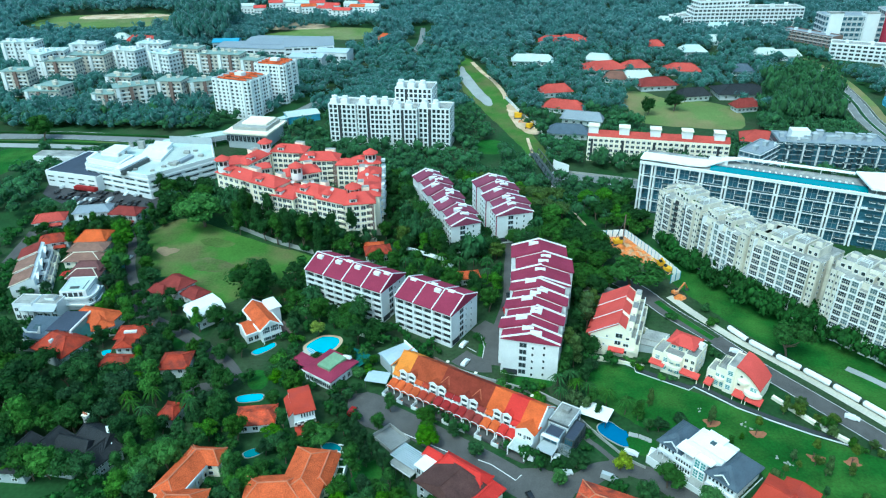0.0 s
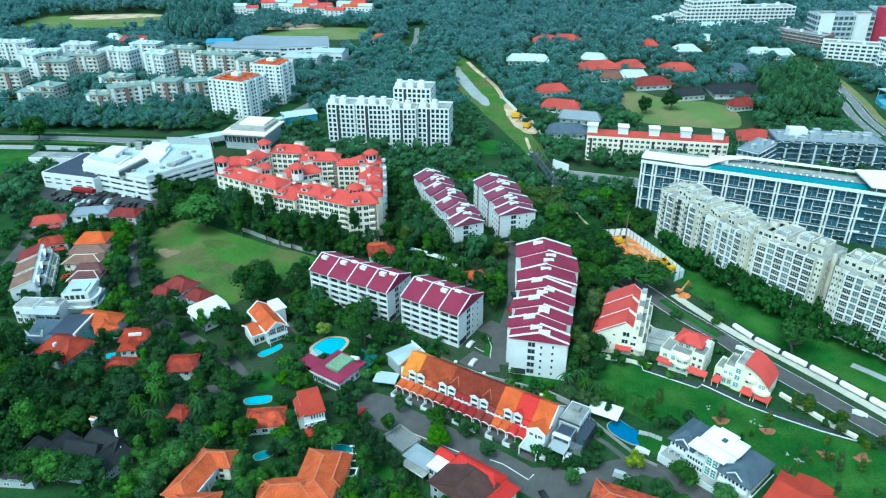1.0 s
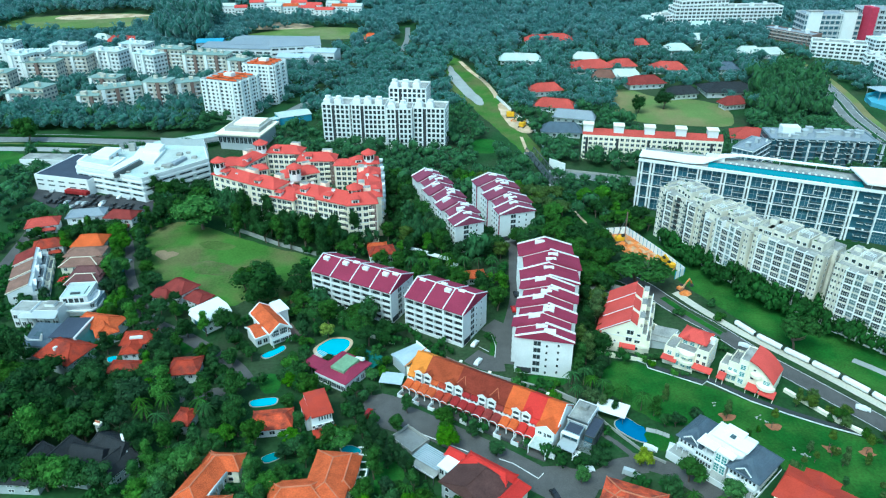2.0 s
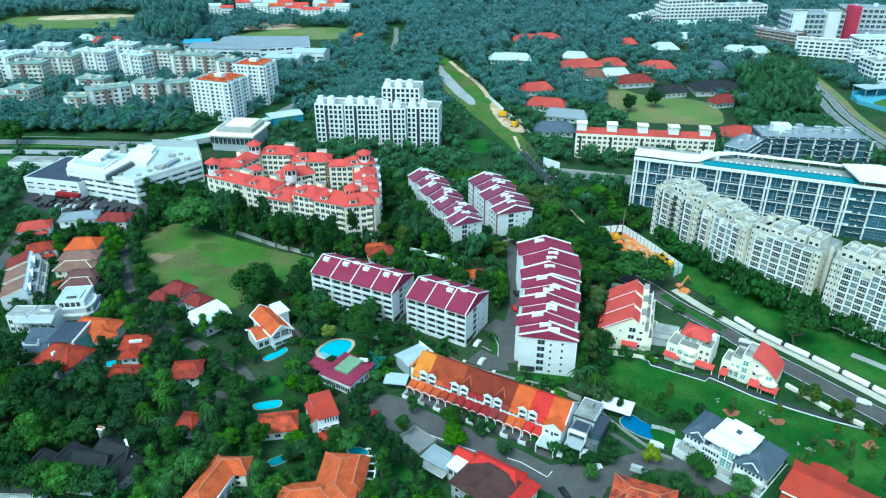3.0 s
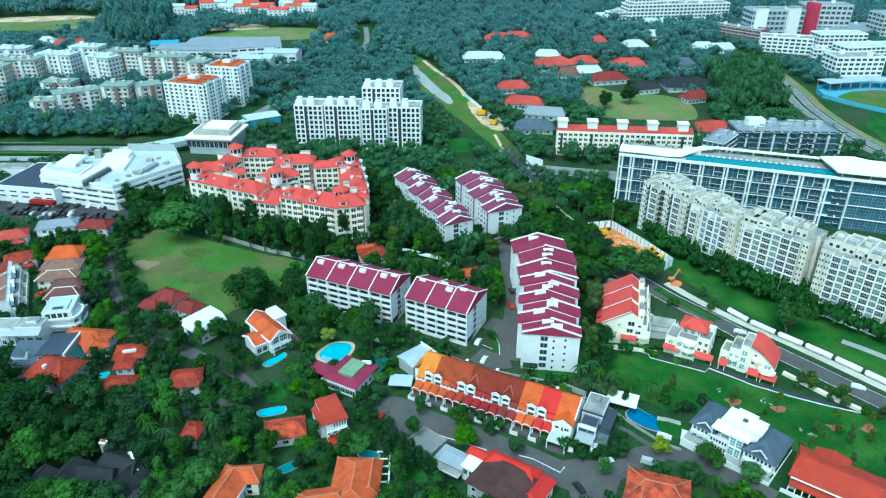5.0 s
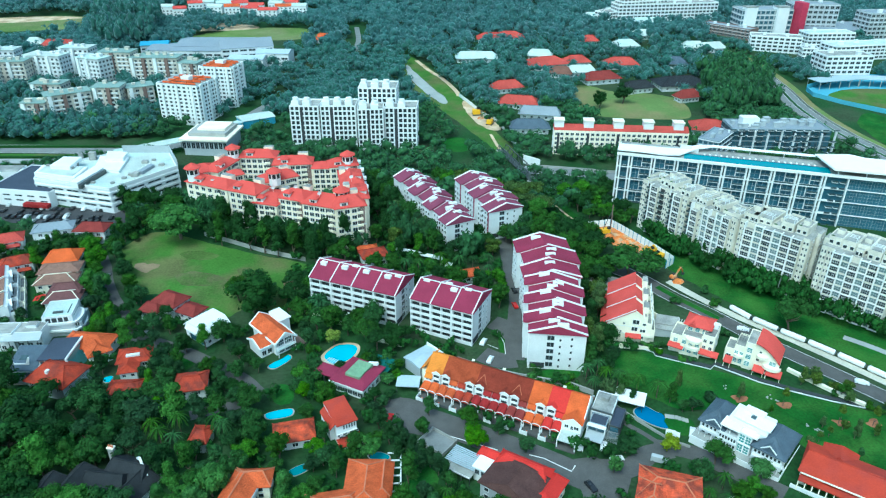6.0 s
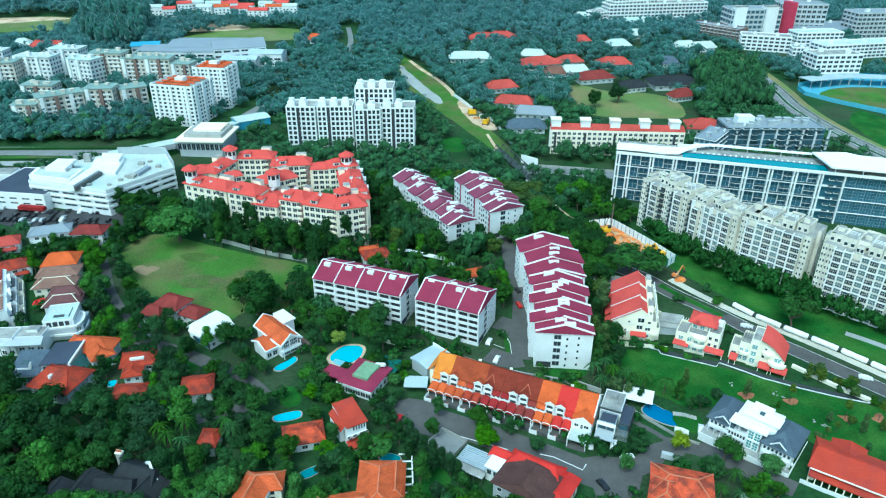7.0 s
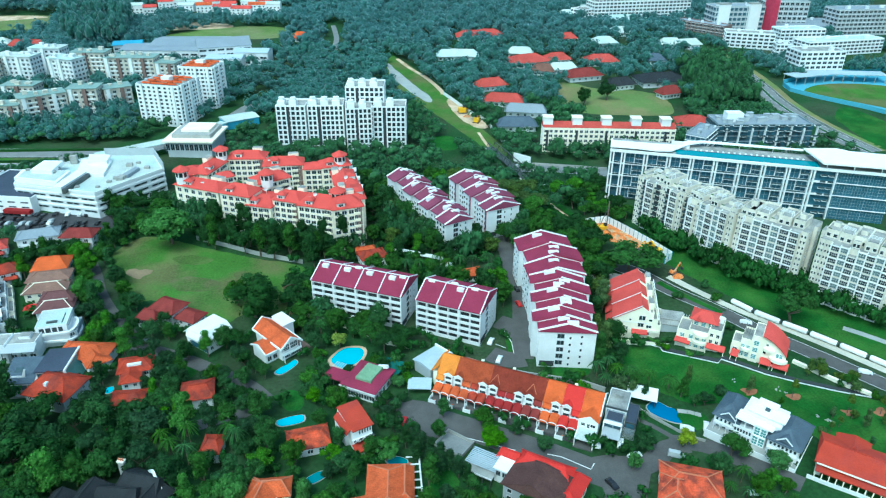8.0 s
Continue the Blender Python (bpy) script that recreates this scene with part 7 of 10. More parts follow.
# dark slate villa
for args in ((-108.0, 159.5, -25, 12, 9, 5), (-114.1, 156.7, -15, 12, 8, 4.4), (-122.5, 156.1, 70, 12, 8, 4.8), (-118.4, 152.9, -12, 14, 7, 3.6), (-129.7, 154.6, 75, 11, 8, 4.4), (-132.9, 151.6, -5, 16, 9, 4.2), (-105.6, 154.3, 60, 9, 7, 4.2)):
    house(*args, "slate_tile", "grey_paint", rise=3.8, hip=1.2, label="dark slate-roofed villa wing under trees", name="villa_wing")
gf = thing("gable_front", -105.0, 159.8, -60, "white gable front of the slate villa", "gable")
part("wall", M("bright_paint").prism([(-4, -0.4), (4, -0.4), (4, 0.4), (-4, 0.4)], -2, 6.5), gf)
part("barge_board", M("bright_paint").beam((-4.4, 0, 6.3), (0, 0, 9.6), 0.35).beam((4.4, 0, 6.3), (0, 0, 9.6), 0.35), gf)
ch = thing("chimney", -114.8, 166.3, -20, "white and brick chimney stack", "chimney")
part("stack", M("concrete").box(-0.9, -0.6, -1, 0.9, 0.6, 8.6), ch)
part("cap", M("cream_paint").box(-1.05, -0.75, 8.6, 1.05, 0.75, 8.95), ch)
for k in (-0.7, 0.0, 0.7):
    part("chimney_pot", M("ridge_tile").tube([(k * 0.85, 0, 8.95), (k * 0.85, 0, 9.7)], [0.24, 0.2], 8), ch)


# orange-roofed villas in front
def wing_house(label, *wings, tile="orange_tile", wall="cream_paint"):
    top = thing("villa", wings[0][0], wings[0][1], 0, label, "villa")
    ox, oy = wings[0][0], wings[0][1]
    for x, y, ang, w, d, h, hip, along in wings:
        block(x, y, ang, w, d, 0.8)
        at = pose(x - ox, y - oy, 0, 0, 0, ang)
        b = part("wing", M(wall).box(-w / 2, -d / 2, -2, w / 2, d / 2, h), top, at=at)
        rf = part("roof", M(tile).roof(w, d, h, 2.6, 0.7, hip, 0, 0, along), b, "orange clay tiled roof")
        a = (w if along else d) / 2 + 0.7 - hip
        cap = M("ridge_tile" if tile in ("orange_tile", "weathered_tile") else tile)
        cap.beam((-a, 0, h + 2.87) if along else (0, -a, h + 2.87), (a, 0, h + 2.87) if along else (0, a, h + 2.87), 0.18)
        for sx in (-1, 1):
            for sy in (-1, 1):
                cap.beam((sx * (w / 2 + 0.7), sy * (d / 2 + 0.7), h + 0.3), (sx * a, 0, h + 2.9) if along else (0, sy * a, h + 2.9), 0.15)
        part("ridge", cap, b, "pale ridge tiles")
        for s in "FRL":
            ln = w if s == "F" else d
            windows(b, face(w, d, s), ln, 0.8, min(3, (h - 0.6) / 2), 2 if h > 4.6 else 1, max(1, int(ln / 3.5)), 1.5, 1.5, WIN)
    return top


wing_house("orange-tiled villa with a white arcaded court", (-77.4, 146.2, 70, 18, 7.5, 5.2, 3.6, True), (-73.4, 152.4, -4, 10, 6, 5, 2.6, True), (-74.8, 134.8, 0, 13, 8, 5.2, 4, True))
arc = thing("arcade", -72.6, 146.9, 72, "white arcade with arched openings in the villa court", "arcade")
for k in range(5):
    cx = -6 + k * 3
    part("column", M("bright_paint").box(cx - 0.3, -0.3, -1, cx + 0.3, 0.3, 4.2), arc)
    part("arch", M("bright_paint").slab_y([(cx - 1.5, 5.2)] + [(cx - 1.2 * math.cos(q * math.pi / 6), 3.2 + 1.2 * math.sin(q * math.pi / 6)) for q in range(7)] + [(cx + 1.5, 5.2)], -0.35, 0.35), arc, "white arch")
# back wall coloured near-black so the arches look shaded inside
part("shade_wall", M("painted_dark").box(-6.5, 1.6, 0, 6.5, 1.8, 4.4), arc, "arcade back wall painted dark as shade")
wing_house("orange-tiled villa with hipped roofs and side terrace", (-41.5, 145.5, 82, 18, 11, 5.2, 5, True), (-50.0, 139.6, 4, 15, 9, 5.0, 4.2, True), (-36.5, 147.7, 82, 12, 4, 4.0, 1.5, True))
ter = thing("terrace_wall", -33.3, 152.5, 85, "white stepped garden terrace beside the villa", "terrace")
part("wall", M("bright_paint").box(-9, -2.2, -1, 9, -1.8, 2.4), ter)
for k in range(6):
    part("pergola_beam", M("bright_paint").box(-8 + k * 3, -2, 2.2, -7.6 + k * 3, 2, 2.5), ter)

# brown, red and grey roofs by the junction
wing_house("house with weathered brown roof by the street", (0.0, 140.4, -42, 16, 11, 6.0, 1.5, False), tile="umber_tile", wall="grey_paint")
wing_house("house with bright red tiled roofs by the street", (3.8, 145.6, -38, 15, 5.5, 5.8, 2.5, True), (9.6, 137.4, -42, 4.5, 10, 4.6, 2.0, False), tile="red_tile", wall="cream_paint")
wing_house("low red-roofed porch by the street", (-4.6, 152.2, -38, 6, 2.6, 4.4, 1.0, True), tile="red_tile", wall="cream_paint")
loggia = thing("flat_roofed_annex", -7.2, 148.9, -40, "white flat-roofed annex between house and pergola", "annex")
part("wall", M("white_paint").box(-2.2, -2.2, -2, 2.2, 2.2, 5.2), loggia)
part("roof", M("canopy_white").box(-2.5, -2.7, 5.2, 2.6, 2.6, 5.5), loggia, "white flat roof")
windows(loggia, Matrix.Translation((0, -2.2, 0)), 4, 2.6, 3, 1, 2, 1.4, 1.8, WIN_GREY)
pg = thing("pergola", -12.4, 152.4, -40, "grey slatted pergola roof on two-storey steel frame", "pergola")
frame_bars = M("steel_dark")
for sx in (-4.5, -1.5, 1.5, 4.3):
    for sy in (-4.6, -1.4, 3.0):
        frame_bars.box(sx, sy, -1, sx + 0.2, sy + 0.2, 4.9 if sy > -4 else 2.9)
for sy in (-4.6, -1.4, 3.0):
    frame_bars.box(-4.6, sy, 2.4, 4.6, sy + 0.22, 2.65)
part("frame", frame_bars, pg)
part("rail", M("white_metal").box(-4.6, -4.75, 3.3, 4.6, -4.65, 3.4).box(-4.6, -4.75, 2.9, 4.6, -4.65, 3.0), pg, "pale balcony rail")
part("deck", M("concrete").box(-4.5, -4.5, 2.65, 4.5, 3.0, 2.75), pg, "grey upper deck")
for k in range(10):
    part("slat", M("light_steel").box(-4.8, -3.2 + k * 0.68, 4.9, 4.8, -2.86 + k * 0.68, 5.1), pg)
block(-12.4, 152.4, -40, 11, 9)
block(-7.2, 148.9, -40, 6, 6)
deck = thing("court", -18.9, 164.4, -46, "small grey walled yard court beside the street", "court")
part("slab", M("pale_asphalt").box(-4.9, -3.8, -0.5, 4.9, 3.8, 0.3), deck)
for a in ((-4.9, -3.8, 4.9, -3.6), (-4.9, 3.6, 4.9, 3.8), (-4.9, -3.6, -4.7, 3.6), (4.7, -3.6, 4.9, 3.6)):
    part("wall", M("concrete").box(a[0], a[1], 0.3, a[2], a[3], 1.4), deck)
block(-18.9, 164.4, -46, 9.8, 7.6)
wing_house("house with weathered orange-red tiled roofs by the lane", (42.7, 133.1, -25, 16, 11, 5.5, 5, True), (36.7, 130.5, 60, 10, 8, 5.5, 3.5, True), tile="weathered_tile", wall="cream_paint")
RX, RY, RA, RW, RD = (93.0, 128.7, -43.5, 22.0, 13.0)
wing_house("long house with broad bright red roof beside the lawn", (RX, RY, RA, RW, RD, 3.8, 1.0, True), (93.8, 134.0, RA + 90, 8, 8, 3.8, 2.0, True), tile="vermilion_tile", wall="cream_paint")
lw = thing("veranda", RX, RY, RA, "cream veranda with low red roof along the red-roofed house", "veranda")
part("gutter", M("cream_paint").box(-RW / 2, -RD / 2 - 1.1, 3.7, RW / 2, -RD / 2 - 0.75, 4.0), lw, "cream eaves gutter")
part("lower_roof", M("vermilion_tile").box(-RW / 2, -RD / 2 - 3.0, 2.5, RW / 2, -RD / 2 - 0.05, 2.8), lw, "low red veranda roof")
for k in range(12):
    part("post", M("cream_paint").box(-RW / 2 + k * RW / 12, -RD / 2 - 2.8, -1, -RW / 2 + k * RW / 12 + 0.3, -RD / 2 - 2.5, 2.5), lw)
low_wall("garden_wall", [(77.8, 130.9), (81.6, 126.4), (87.4, 120.4), (93.2, 113.0)], 1.3, 0.3, "white_paint", "white garden wall beside the lane")
low_wall("hedge", [(81.4, 132.3), (85.8, 127.4), (92.2, 120.0)], 1.4, 2.0, "leaf_hedge", "dark clipped hedge behind the garden wall", "hedge")


# ---- clubhouse and pools ----
def pool(name, pts, label, water="pool_water", rim="concrete", lift=0.25, grow=1.12):
    c = (sum(p[0] for p in pts) / len(pts), sum(p[1] for p in pts) / len(pts))
    z = T(*c)
    top = thing(name, *c, 0, label, "swimming pool")
    loc = smooth([(p[0] - c[0], p[1] - c[1]) for p in pts])
    part("rim", M(rim).prism([(x * grow, y * grow) for x, y in loc], -1.5, lift), top, "paved pool edge")
    part("water", M(water).prism(loc, -1.0, lift + 0.05), top, "clear pool water")
    CLEAR.append(([(c[0], c[1] - 5), (c[0], c[1])], max(abs(x) for x, y in loc) + 1.5))
    return top


pool("swimming_pool", [(-54.4, 212.8), (-51.9, 217.1), (-48.9, 219.3), (-44.2, 218.9), (-42.4, 216.3), (-43.9, 211.9), (-47.3, 208.9), (-51.4, 208.2)], "kidney-shaped turquoise swimming pool with pale paved edge", rim="sand", grow=1.22)
pool("swimming_pool", [(47.9, 170.4), (51.7, 171.8), (54.4, 168.6), (57.3, 166.2), (57.5, 162.8), (54.9, 160.7), (52.1, 161.9), (49.1, 164.9), (47.4, 167.7)], "deep blue curved garden pool", "pool_deep", grow=1.07)
pool("swimming_pool", [(-74.2, 209.6), (-72.4, 211.9), (-70.0, 213.4), (-67.6, 215.6), (-66.6, 213.6), (-69.0, 210.6), (-72.0, 208.4)], "small turquoise garden pool", "pool_water")
pool("swimming_pool", [(-72.9, 184.6), (-68.8, 185.9), (-64.8, 185.9), (-64.9, 183.1), (-69.2, 182.1), (-72.2, 182.4)], "small turquoise garden pool", "pool_water")
pool("swimming_pool", [(-64.1, 158.4), (-61.8, 160.1), (-58.9, 160.9), (-58.2, 159.2), (-59.8, 157.6), (-62.6, 156.6)], "small teal garden pool", "pool_teal")
pool("swimming_pool", [(-40.4, 161.7), (-37.3, 162.7), (-34.2, 160.7), (-35.2, 158.5), (-38.1, 158.7)], "small round teal garden pool", "pool_teal")
pool("swimming_pool", [(-131.0, 210.6), (-128.3, 211.4), (-128.1, 208.8), (-129.9, 208.3)], "tiny turquoise garden pool", "pool_water")


def clubhouse(x, y, ang, w, d, h):
    top = thing("clubhouse", x, y, ang, "low clubhouse with maroon roof and green flat centre", "clubhouse")
    block(x, y, ang, w, d, 0.5)
    part("wall", M("bright_paint").box(-w / 2, -d / 2, -2, w / 2, d / 2, h), top)
    part("roof", M("maroon_tile").roof(w, d, h, 1.4, 0.8, 4), top, "maroon ribbed roof")
    part("roof_deck", M("court_green").box(-w * 0.22, -d * 0.28, h + 0.3, w * 0.26, d * 0.38, h + 1.9), top, "green flat roof deck")
    part("fascia", M("bright_paint").box(-w / 2 - 0.9, -d / 2 - 0.95, h - 0.5, w / 2 + 0.9, -d / 2 - 0.8, h + 0.05), top, "white fascia")
    part("ramp_wall", M("bright_paint").beam((w * 0.1, d * 0.42, h + 1.2), (w * 0.4, d * 0.42, h + 2.2), 0.5), top, "white stair wall")
    part("side_roof", M("maroon_tile").box(-w / 2 - 8.6, -d * 0.42, h - 0.6, -w / 2 - 0.9, d * 0.02, h - 0.2), top, "maroon side roof")
    for k in range(9):
        part("pergola_beam", M("white_paint").box(-w / 2 - 8.4 + k * 0.9, d * 0.02, h - 0.5, -w / 2 - 8.2 + k * 0.9, d * 0.3, h - 0.3), top)
    for k in (-8.0, -5.0, -1.8):
        part("post", M("steel_dark").box(-w / 2 + k, -d * 0.38, -1, -w / 2 + k + 0.3, -d * 0.38 + 0.3, h - 0.6), top)
    windows(top, face(w, d, "F"), w, 0.6, 3, 1, 6, 2.0, 2.0, WIN2)
    windows(top, face(w, d, "R"), d, 0.6, 3, 1, 5, 1.6, 2.0, WIN2)


clubhouse(-42.5, 196.4, -35.0, 12.2, 13.0, 4.3)

# ---- terrace of nine houses with orange, rust and red roofs ----
def terrace(x, y, ang, w, d):
    units = 9
    uw = w / units
    tiles = ["amber_tile", "russet_tile", "russet_tile", "rust_tile", "rust_tile", "rust_tile", "pumpkin_tile", "red_tile", "pumpkin_tile"]
    fronts = ["pumpkin_tile", "orange_tile", "brick_tile", "crimson_tile", "crimson_tile", "darkred_tile", "pumpkin_tile", "red_tile", "pumpkin_tile"]
    words = {"amber": "amber", "russet": "rust-orange", "rust": "dark rust-brown", "pumpkin": "bright orange", "red": "bright red", "orange": "orange", "brick": "brick-red", "crimson": "crimson", "darkred": "dark red"}
    a, f = radians(ang), -d / 2
    for i in range(units):
        cx = -w / 2 + (i + 0.5) * uw
        tile, front = tiles[i], fronts[i]
        top = thing("terrace_house", x + cx * math.cos(a), y + cx * math.sin(a), ang, f"white three-storey terrace house with {words[tile[:-5]]} tiled roof", "terrace house", "terrace row", T(x, y))
        o = 1 if i % 2 == 0 else -1
        part("wall", M("bright_paint").slab_x([(f, -2), (d / 2, -2), (d / 2, 6.6), (0, 10.7), (f, 6.6)], -uw / 2 + 0.01, uw / 2 - 0.01), top, "white painted wall")
        rf = part("roof", M(tile).slab_x([(f - 0.5, 6.45), (0, 10.75), (0, 11.05), (f - 0.5, 6.75)], -uw / 2 + 0.02, uw / 2 - 0.02), top, words[tile[:-5]] + " tiled front slope")
        part("roof", M(tile).slab_x([(0.02, 10.75), (d / 2 + 0.5, 6.45), (d / 2 + 0.5, 6.75), (0.02, 11.05)], -uw / 2 + 0.02, uw / 2 - 0.02), top, words[tile[:-5]] + " tiled rear slope")
        part("ridge", M(tile).tube([(-uw / 2 + 0.02, 0, 11.0), (uw / 2 - 0.02, 0, 11.0)], [0.2, 0.2], 6), rf, "ridge tiles")
        if i in (3, 5):
            for qx in (-1.7, 1.7):
                part("mortar_line", M("ridge_tile").beam((-uw / 2 + 1.9, f + 3.0, 9.81), (-uw / 2 + 1.9 + qx, f + 0.6, 7.75), 0.07), rf, "pale mortar line on the tiles")
        if i == units - 1:
            part("coping", M("bright_paint").slab_x([(f - 0.6, 6.7), (0, 11.2), (d / 2 + 0.5, 6.8), (d / 2 + 0.5, 7.1), (0, 11.5), (f - 0.6, 7.0)], uw / 2 - 0.02, uw / 2 + 0.3), top, "white end coping")
            gab = part("front_gable", M("bright_paint").slab_y([(-uw / 2, -2), (uw / 2, -2), (uw / 2, 6.0), (0.3, 7.9), (-uw / 2, 6.0)], f - 3.6, f + 0.5), top, "white gabled front")
            part("gable_roof", M("pumpkin_tile").slab_y([(-uw / 2 - 0.3, 5.85), (0.3, 7.95), (uw / 2 + 0.3, 5.85), (uw / 2 + 0.3, 6.15), (0.3, 8.3), (-uw / 2 - 0.3, 6.15)], f - 3.2, f + 1.5), gab, "bright orange gable roof")
            for gx, gz, ww, wh in ((-1.5, 4.2, 1.3, 1.2), (1.6, 4.2, 1.6, 1.2), (0.2, 3.6, 0.8, 1.8)):
                part("window", WIN2, gab, at=Matrix.Translation((gx, f - 3.65, gz)) @ Matrix.Diagonal((ww, 1, wh, 1)))
            part("car_porch", M("pale_roof").box(-uw / 2 + 0.1, f - 9.0, 2.9, uw / 2 - 0.1, f - 3.6, 3.1), top, "pale car porch roof")
            for gx in (-uw / 2 + 0.1, uw / 2 - 0.4):
                part("porch_rim", M("bright_paint").box(gx, f - 9.0, 2.5, gx + 0.3, f - 3.6, 3.35), top, "white porch beam")
                part("porch_post", M("bright_paint").box(gx, f - 9.0, -1, gx + 0.3, f - 8.7, 2.5), top)
            part("forecourt", M("asphalt").box(-uw / 2, f - 9.4, -1, uw / 2, f - 3.6, 0.18), top, "paved forecourt")
            continue
        # tall white bay, two balconies one above the other, under its own gable
        bx = o * (uw / 2 - 1.75)
        bay = part("gabled_bay", M("bright_paint").slab_y([(bx - 1.35, 2.6), (bx + 1.35, 2.6), (bx + 1.35, 7.5), (bx, 8.2), (bx - 1.35, 7.5)], f - 1.1, f + 1.6), top, "white gabled bay with two balconies")
        part("bay_roof", M(tile).slab_y([(bx - 1.6, 7.35), (bx, 8.25), (bx + 1.6, 7.35), (bx + 1.6, 7.55), (bx, 8.47), (bx - 1.6, 7.55)], f - 0.95, f + 2.2), bay, "small tiled gable roof")
        part("gable_trim", M("bright_paint").slab_y([(bx - 1.65, 7.3), (bx, 8.22), (bx + 1.65, 7.3), (bx + 1.65, 7.6), (bx, 8.54), (bx - 1.65, 7.6)], f - 1.3, f - 0.96), bay, "white gable trim")
        for z in (3.9, 5.9):
            arch = [(bx + 1.0 * math.cos(k * math.pi / 6), z + 0.75 + 0.35 * math.sin(k * math.pi / 6)) for k in range(7)]
            # near-black arch on the solid bay face paints the balcony's shade
            part("balcony_opening", M("painted_dark").slab_y([(bx - 1.0, z), (bx + 1.0, z)] + arch, f - 1.16, f - 1.05), bay, "dark arched panel painting the shade of a balcony opening")
            rail = [(bx + 1.35 * math.cos(k * math.pi / 6), f - 1.1 - 0.5 * math.sin(k * math.pi / 6)) for k in range(7)]
            part("balcony_rail", M("bright_paint").prism(rail, z - 0.65, z + 0.05), bay, "bowed white balcony rail")
        # low secondary roof beside the bay, and its stepped white parapet
        lx0, lx1 = (-uw / 2 + 0.1, bx - 1.5) if o > 0 else (bx + 1.5, uw / 2 - 0.1)
        part("lower_roof", M(tile if i in (0, 6) else front).slab_x([(f - 1.6, 5.0), (f + 0.6, 6.7), (f + 0.6, 6.95), (f - 1.6, 5.25)], lx0, lx1), top, "lower tiled roof")
        part("parapet", M("bright_paint").box(lx0, f - 1.9, 3.6, lx1, f - 1.65, 4.6).box(lx0, f - 1.65, 3.6, lx1, f, 3.75), top, "white stepped parapet")
        windows(top, Matrix.Translation(((lx0 + lx1) / 2, f - 1.0, 0)), lx1 - lx0, 3.9, 3, 1, 2, 0.8, 0.9, WIN2)
        part("wall_return", M("bright_paint").box(lx0, f - 1.0, 3.7, lx1, f + 0.01, 5.3), top)
        # two humped porch roofs
        for k in (-1, 1):
            c, q = k * uw / 4, uw / 4 - 0.06
            hump = [(c - q * math.cos(j * math.pi / 6), 0.95 * math.sin(j * math.pi / 6)) for j in range(7)]
            pr = M(front)
            n = len(hump)
            pr.v = [(px, f - 5.4, 2.5 + pz) for px, pz in hump] + [(px, f - 1.6, 3.7 + pz * 0.7) for px, pz in hump]
            pr.f = [(j, j + 1, n + j + 1, n + j) for j in range(n - 1)] + [tuple(range(n - 1, -1, -1)), (0, n, 2 * n - 1, n - 1)]
            pr.k = [0] * len(pr.f)
            porch = part("porch_roof", pr, top, words[front[:-5]] + " tiled humped porch roof")
            trim = M("bright_paint")
            for (px, pz), (qx, qz) in zip(hump, hump[1:]):
                trim.beam((px, f - 5.45, 2.5 + pz), (qx, f - 5.45, 2.5 + qz), 0.09)
            part("porch_trim", trim, porch, "white porch edge")
        for k in (-1, 0, 1):
            part("porch_post", M("bright_paint").tube([(k * (uw / 2 - 0.35), f - 5.0, -1), (k * (uw / 2 - 0.35), f - 5.0, 2.5)], [0.2, 0.17], 8), top, "round white porch column")
        # porch shade painted as a dark sheet on the front wall
        part("porch_dark", M("painted_dark").box(-uw / 2 + 0.4, f - 0.1, 0.1, uw / 2 - 0.4, f + 0.02, 2.6), top, "dark sheet painting the shade under the porch")
        part("porch_ceiling", M("white_paint").box(-uw / 2 + 0.05, f - 1.6, 2.75, uw / 2 - 0.05, f - 0.1, 2.95), top)
        part("garden_wall", M("bright_paint").box(-uw / 2, f - 8.0, -1, -uw / 2 + 0.22, f - 5.2, 1.4).box(-uw / 2 + 0.22, f - 8.0, -1, -uw / 2 + 2.4, f - 7.78, 1.3), top, "white garden wall")
        gate = M("steel_dark")
        for k in range(9):
            gx = -uw / 2 + 2.6 + k * (uw - 2.8) / 8
            gate.box(gx, f - 7.95, 0, gx + 0.08, f - 7.87, 1.3)
        gate.box(-uw / 2 + 2.4, f - 7.95, 1.2, uw / 2, f - 7.87, 1.3)
        part("gate", gate, top, "dark metal gate")
        part("gate_pier", M("bright_paint", "orange_tile").box(-uw / 2 + 2.2, f - 8.1, -1, -uw / 2 + 2.65, f - 7.7, 1.7, 0, 1), top, "white gate pier")
        part("forecourt", M("asphalt").box(-uw / 2 + 0.22, f - 7.7, -1, uw / 2, f, 0.18), top, "paved forecourt")
        if i == 0:
            part("end_gable", M("amber_tile").slab_y([(-uw / 2 - 2.6, 6.0), (-uw / 2 + 0.1, 8.6), (-uw / 2 + 0.1, 8.9), (-uw / 2 - 2.6, 6.3)], f + 0.6, d / 2), top, "amber tiled hip end")
            part("end_wall", M("cream_paint").box(-uw / 2 - 2.0, f + 1.0, -2, -uw / 2, d / 2 - 0.5, 6.2), top, "cream end wall")
    block(x, y, ang, w, d + 8, 1)


terrace(7.0, 181.6, -33.2, 55.4, 11.0)

BACK = [(-6.1, 205.5), (-0.9, 201.5), (9.0, 195.0), (18.5, 188.2), (27.6, 182.9), (36.3, 177.2)]
low_wall("boundary_wall", BACK, 1.2, 0.35, "brown_paint", "dark brick boundary wall behind the terrace")
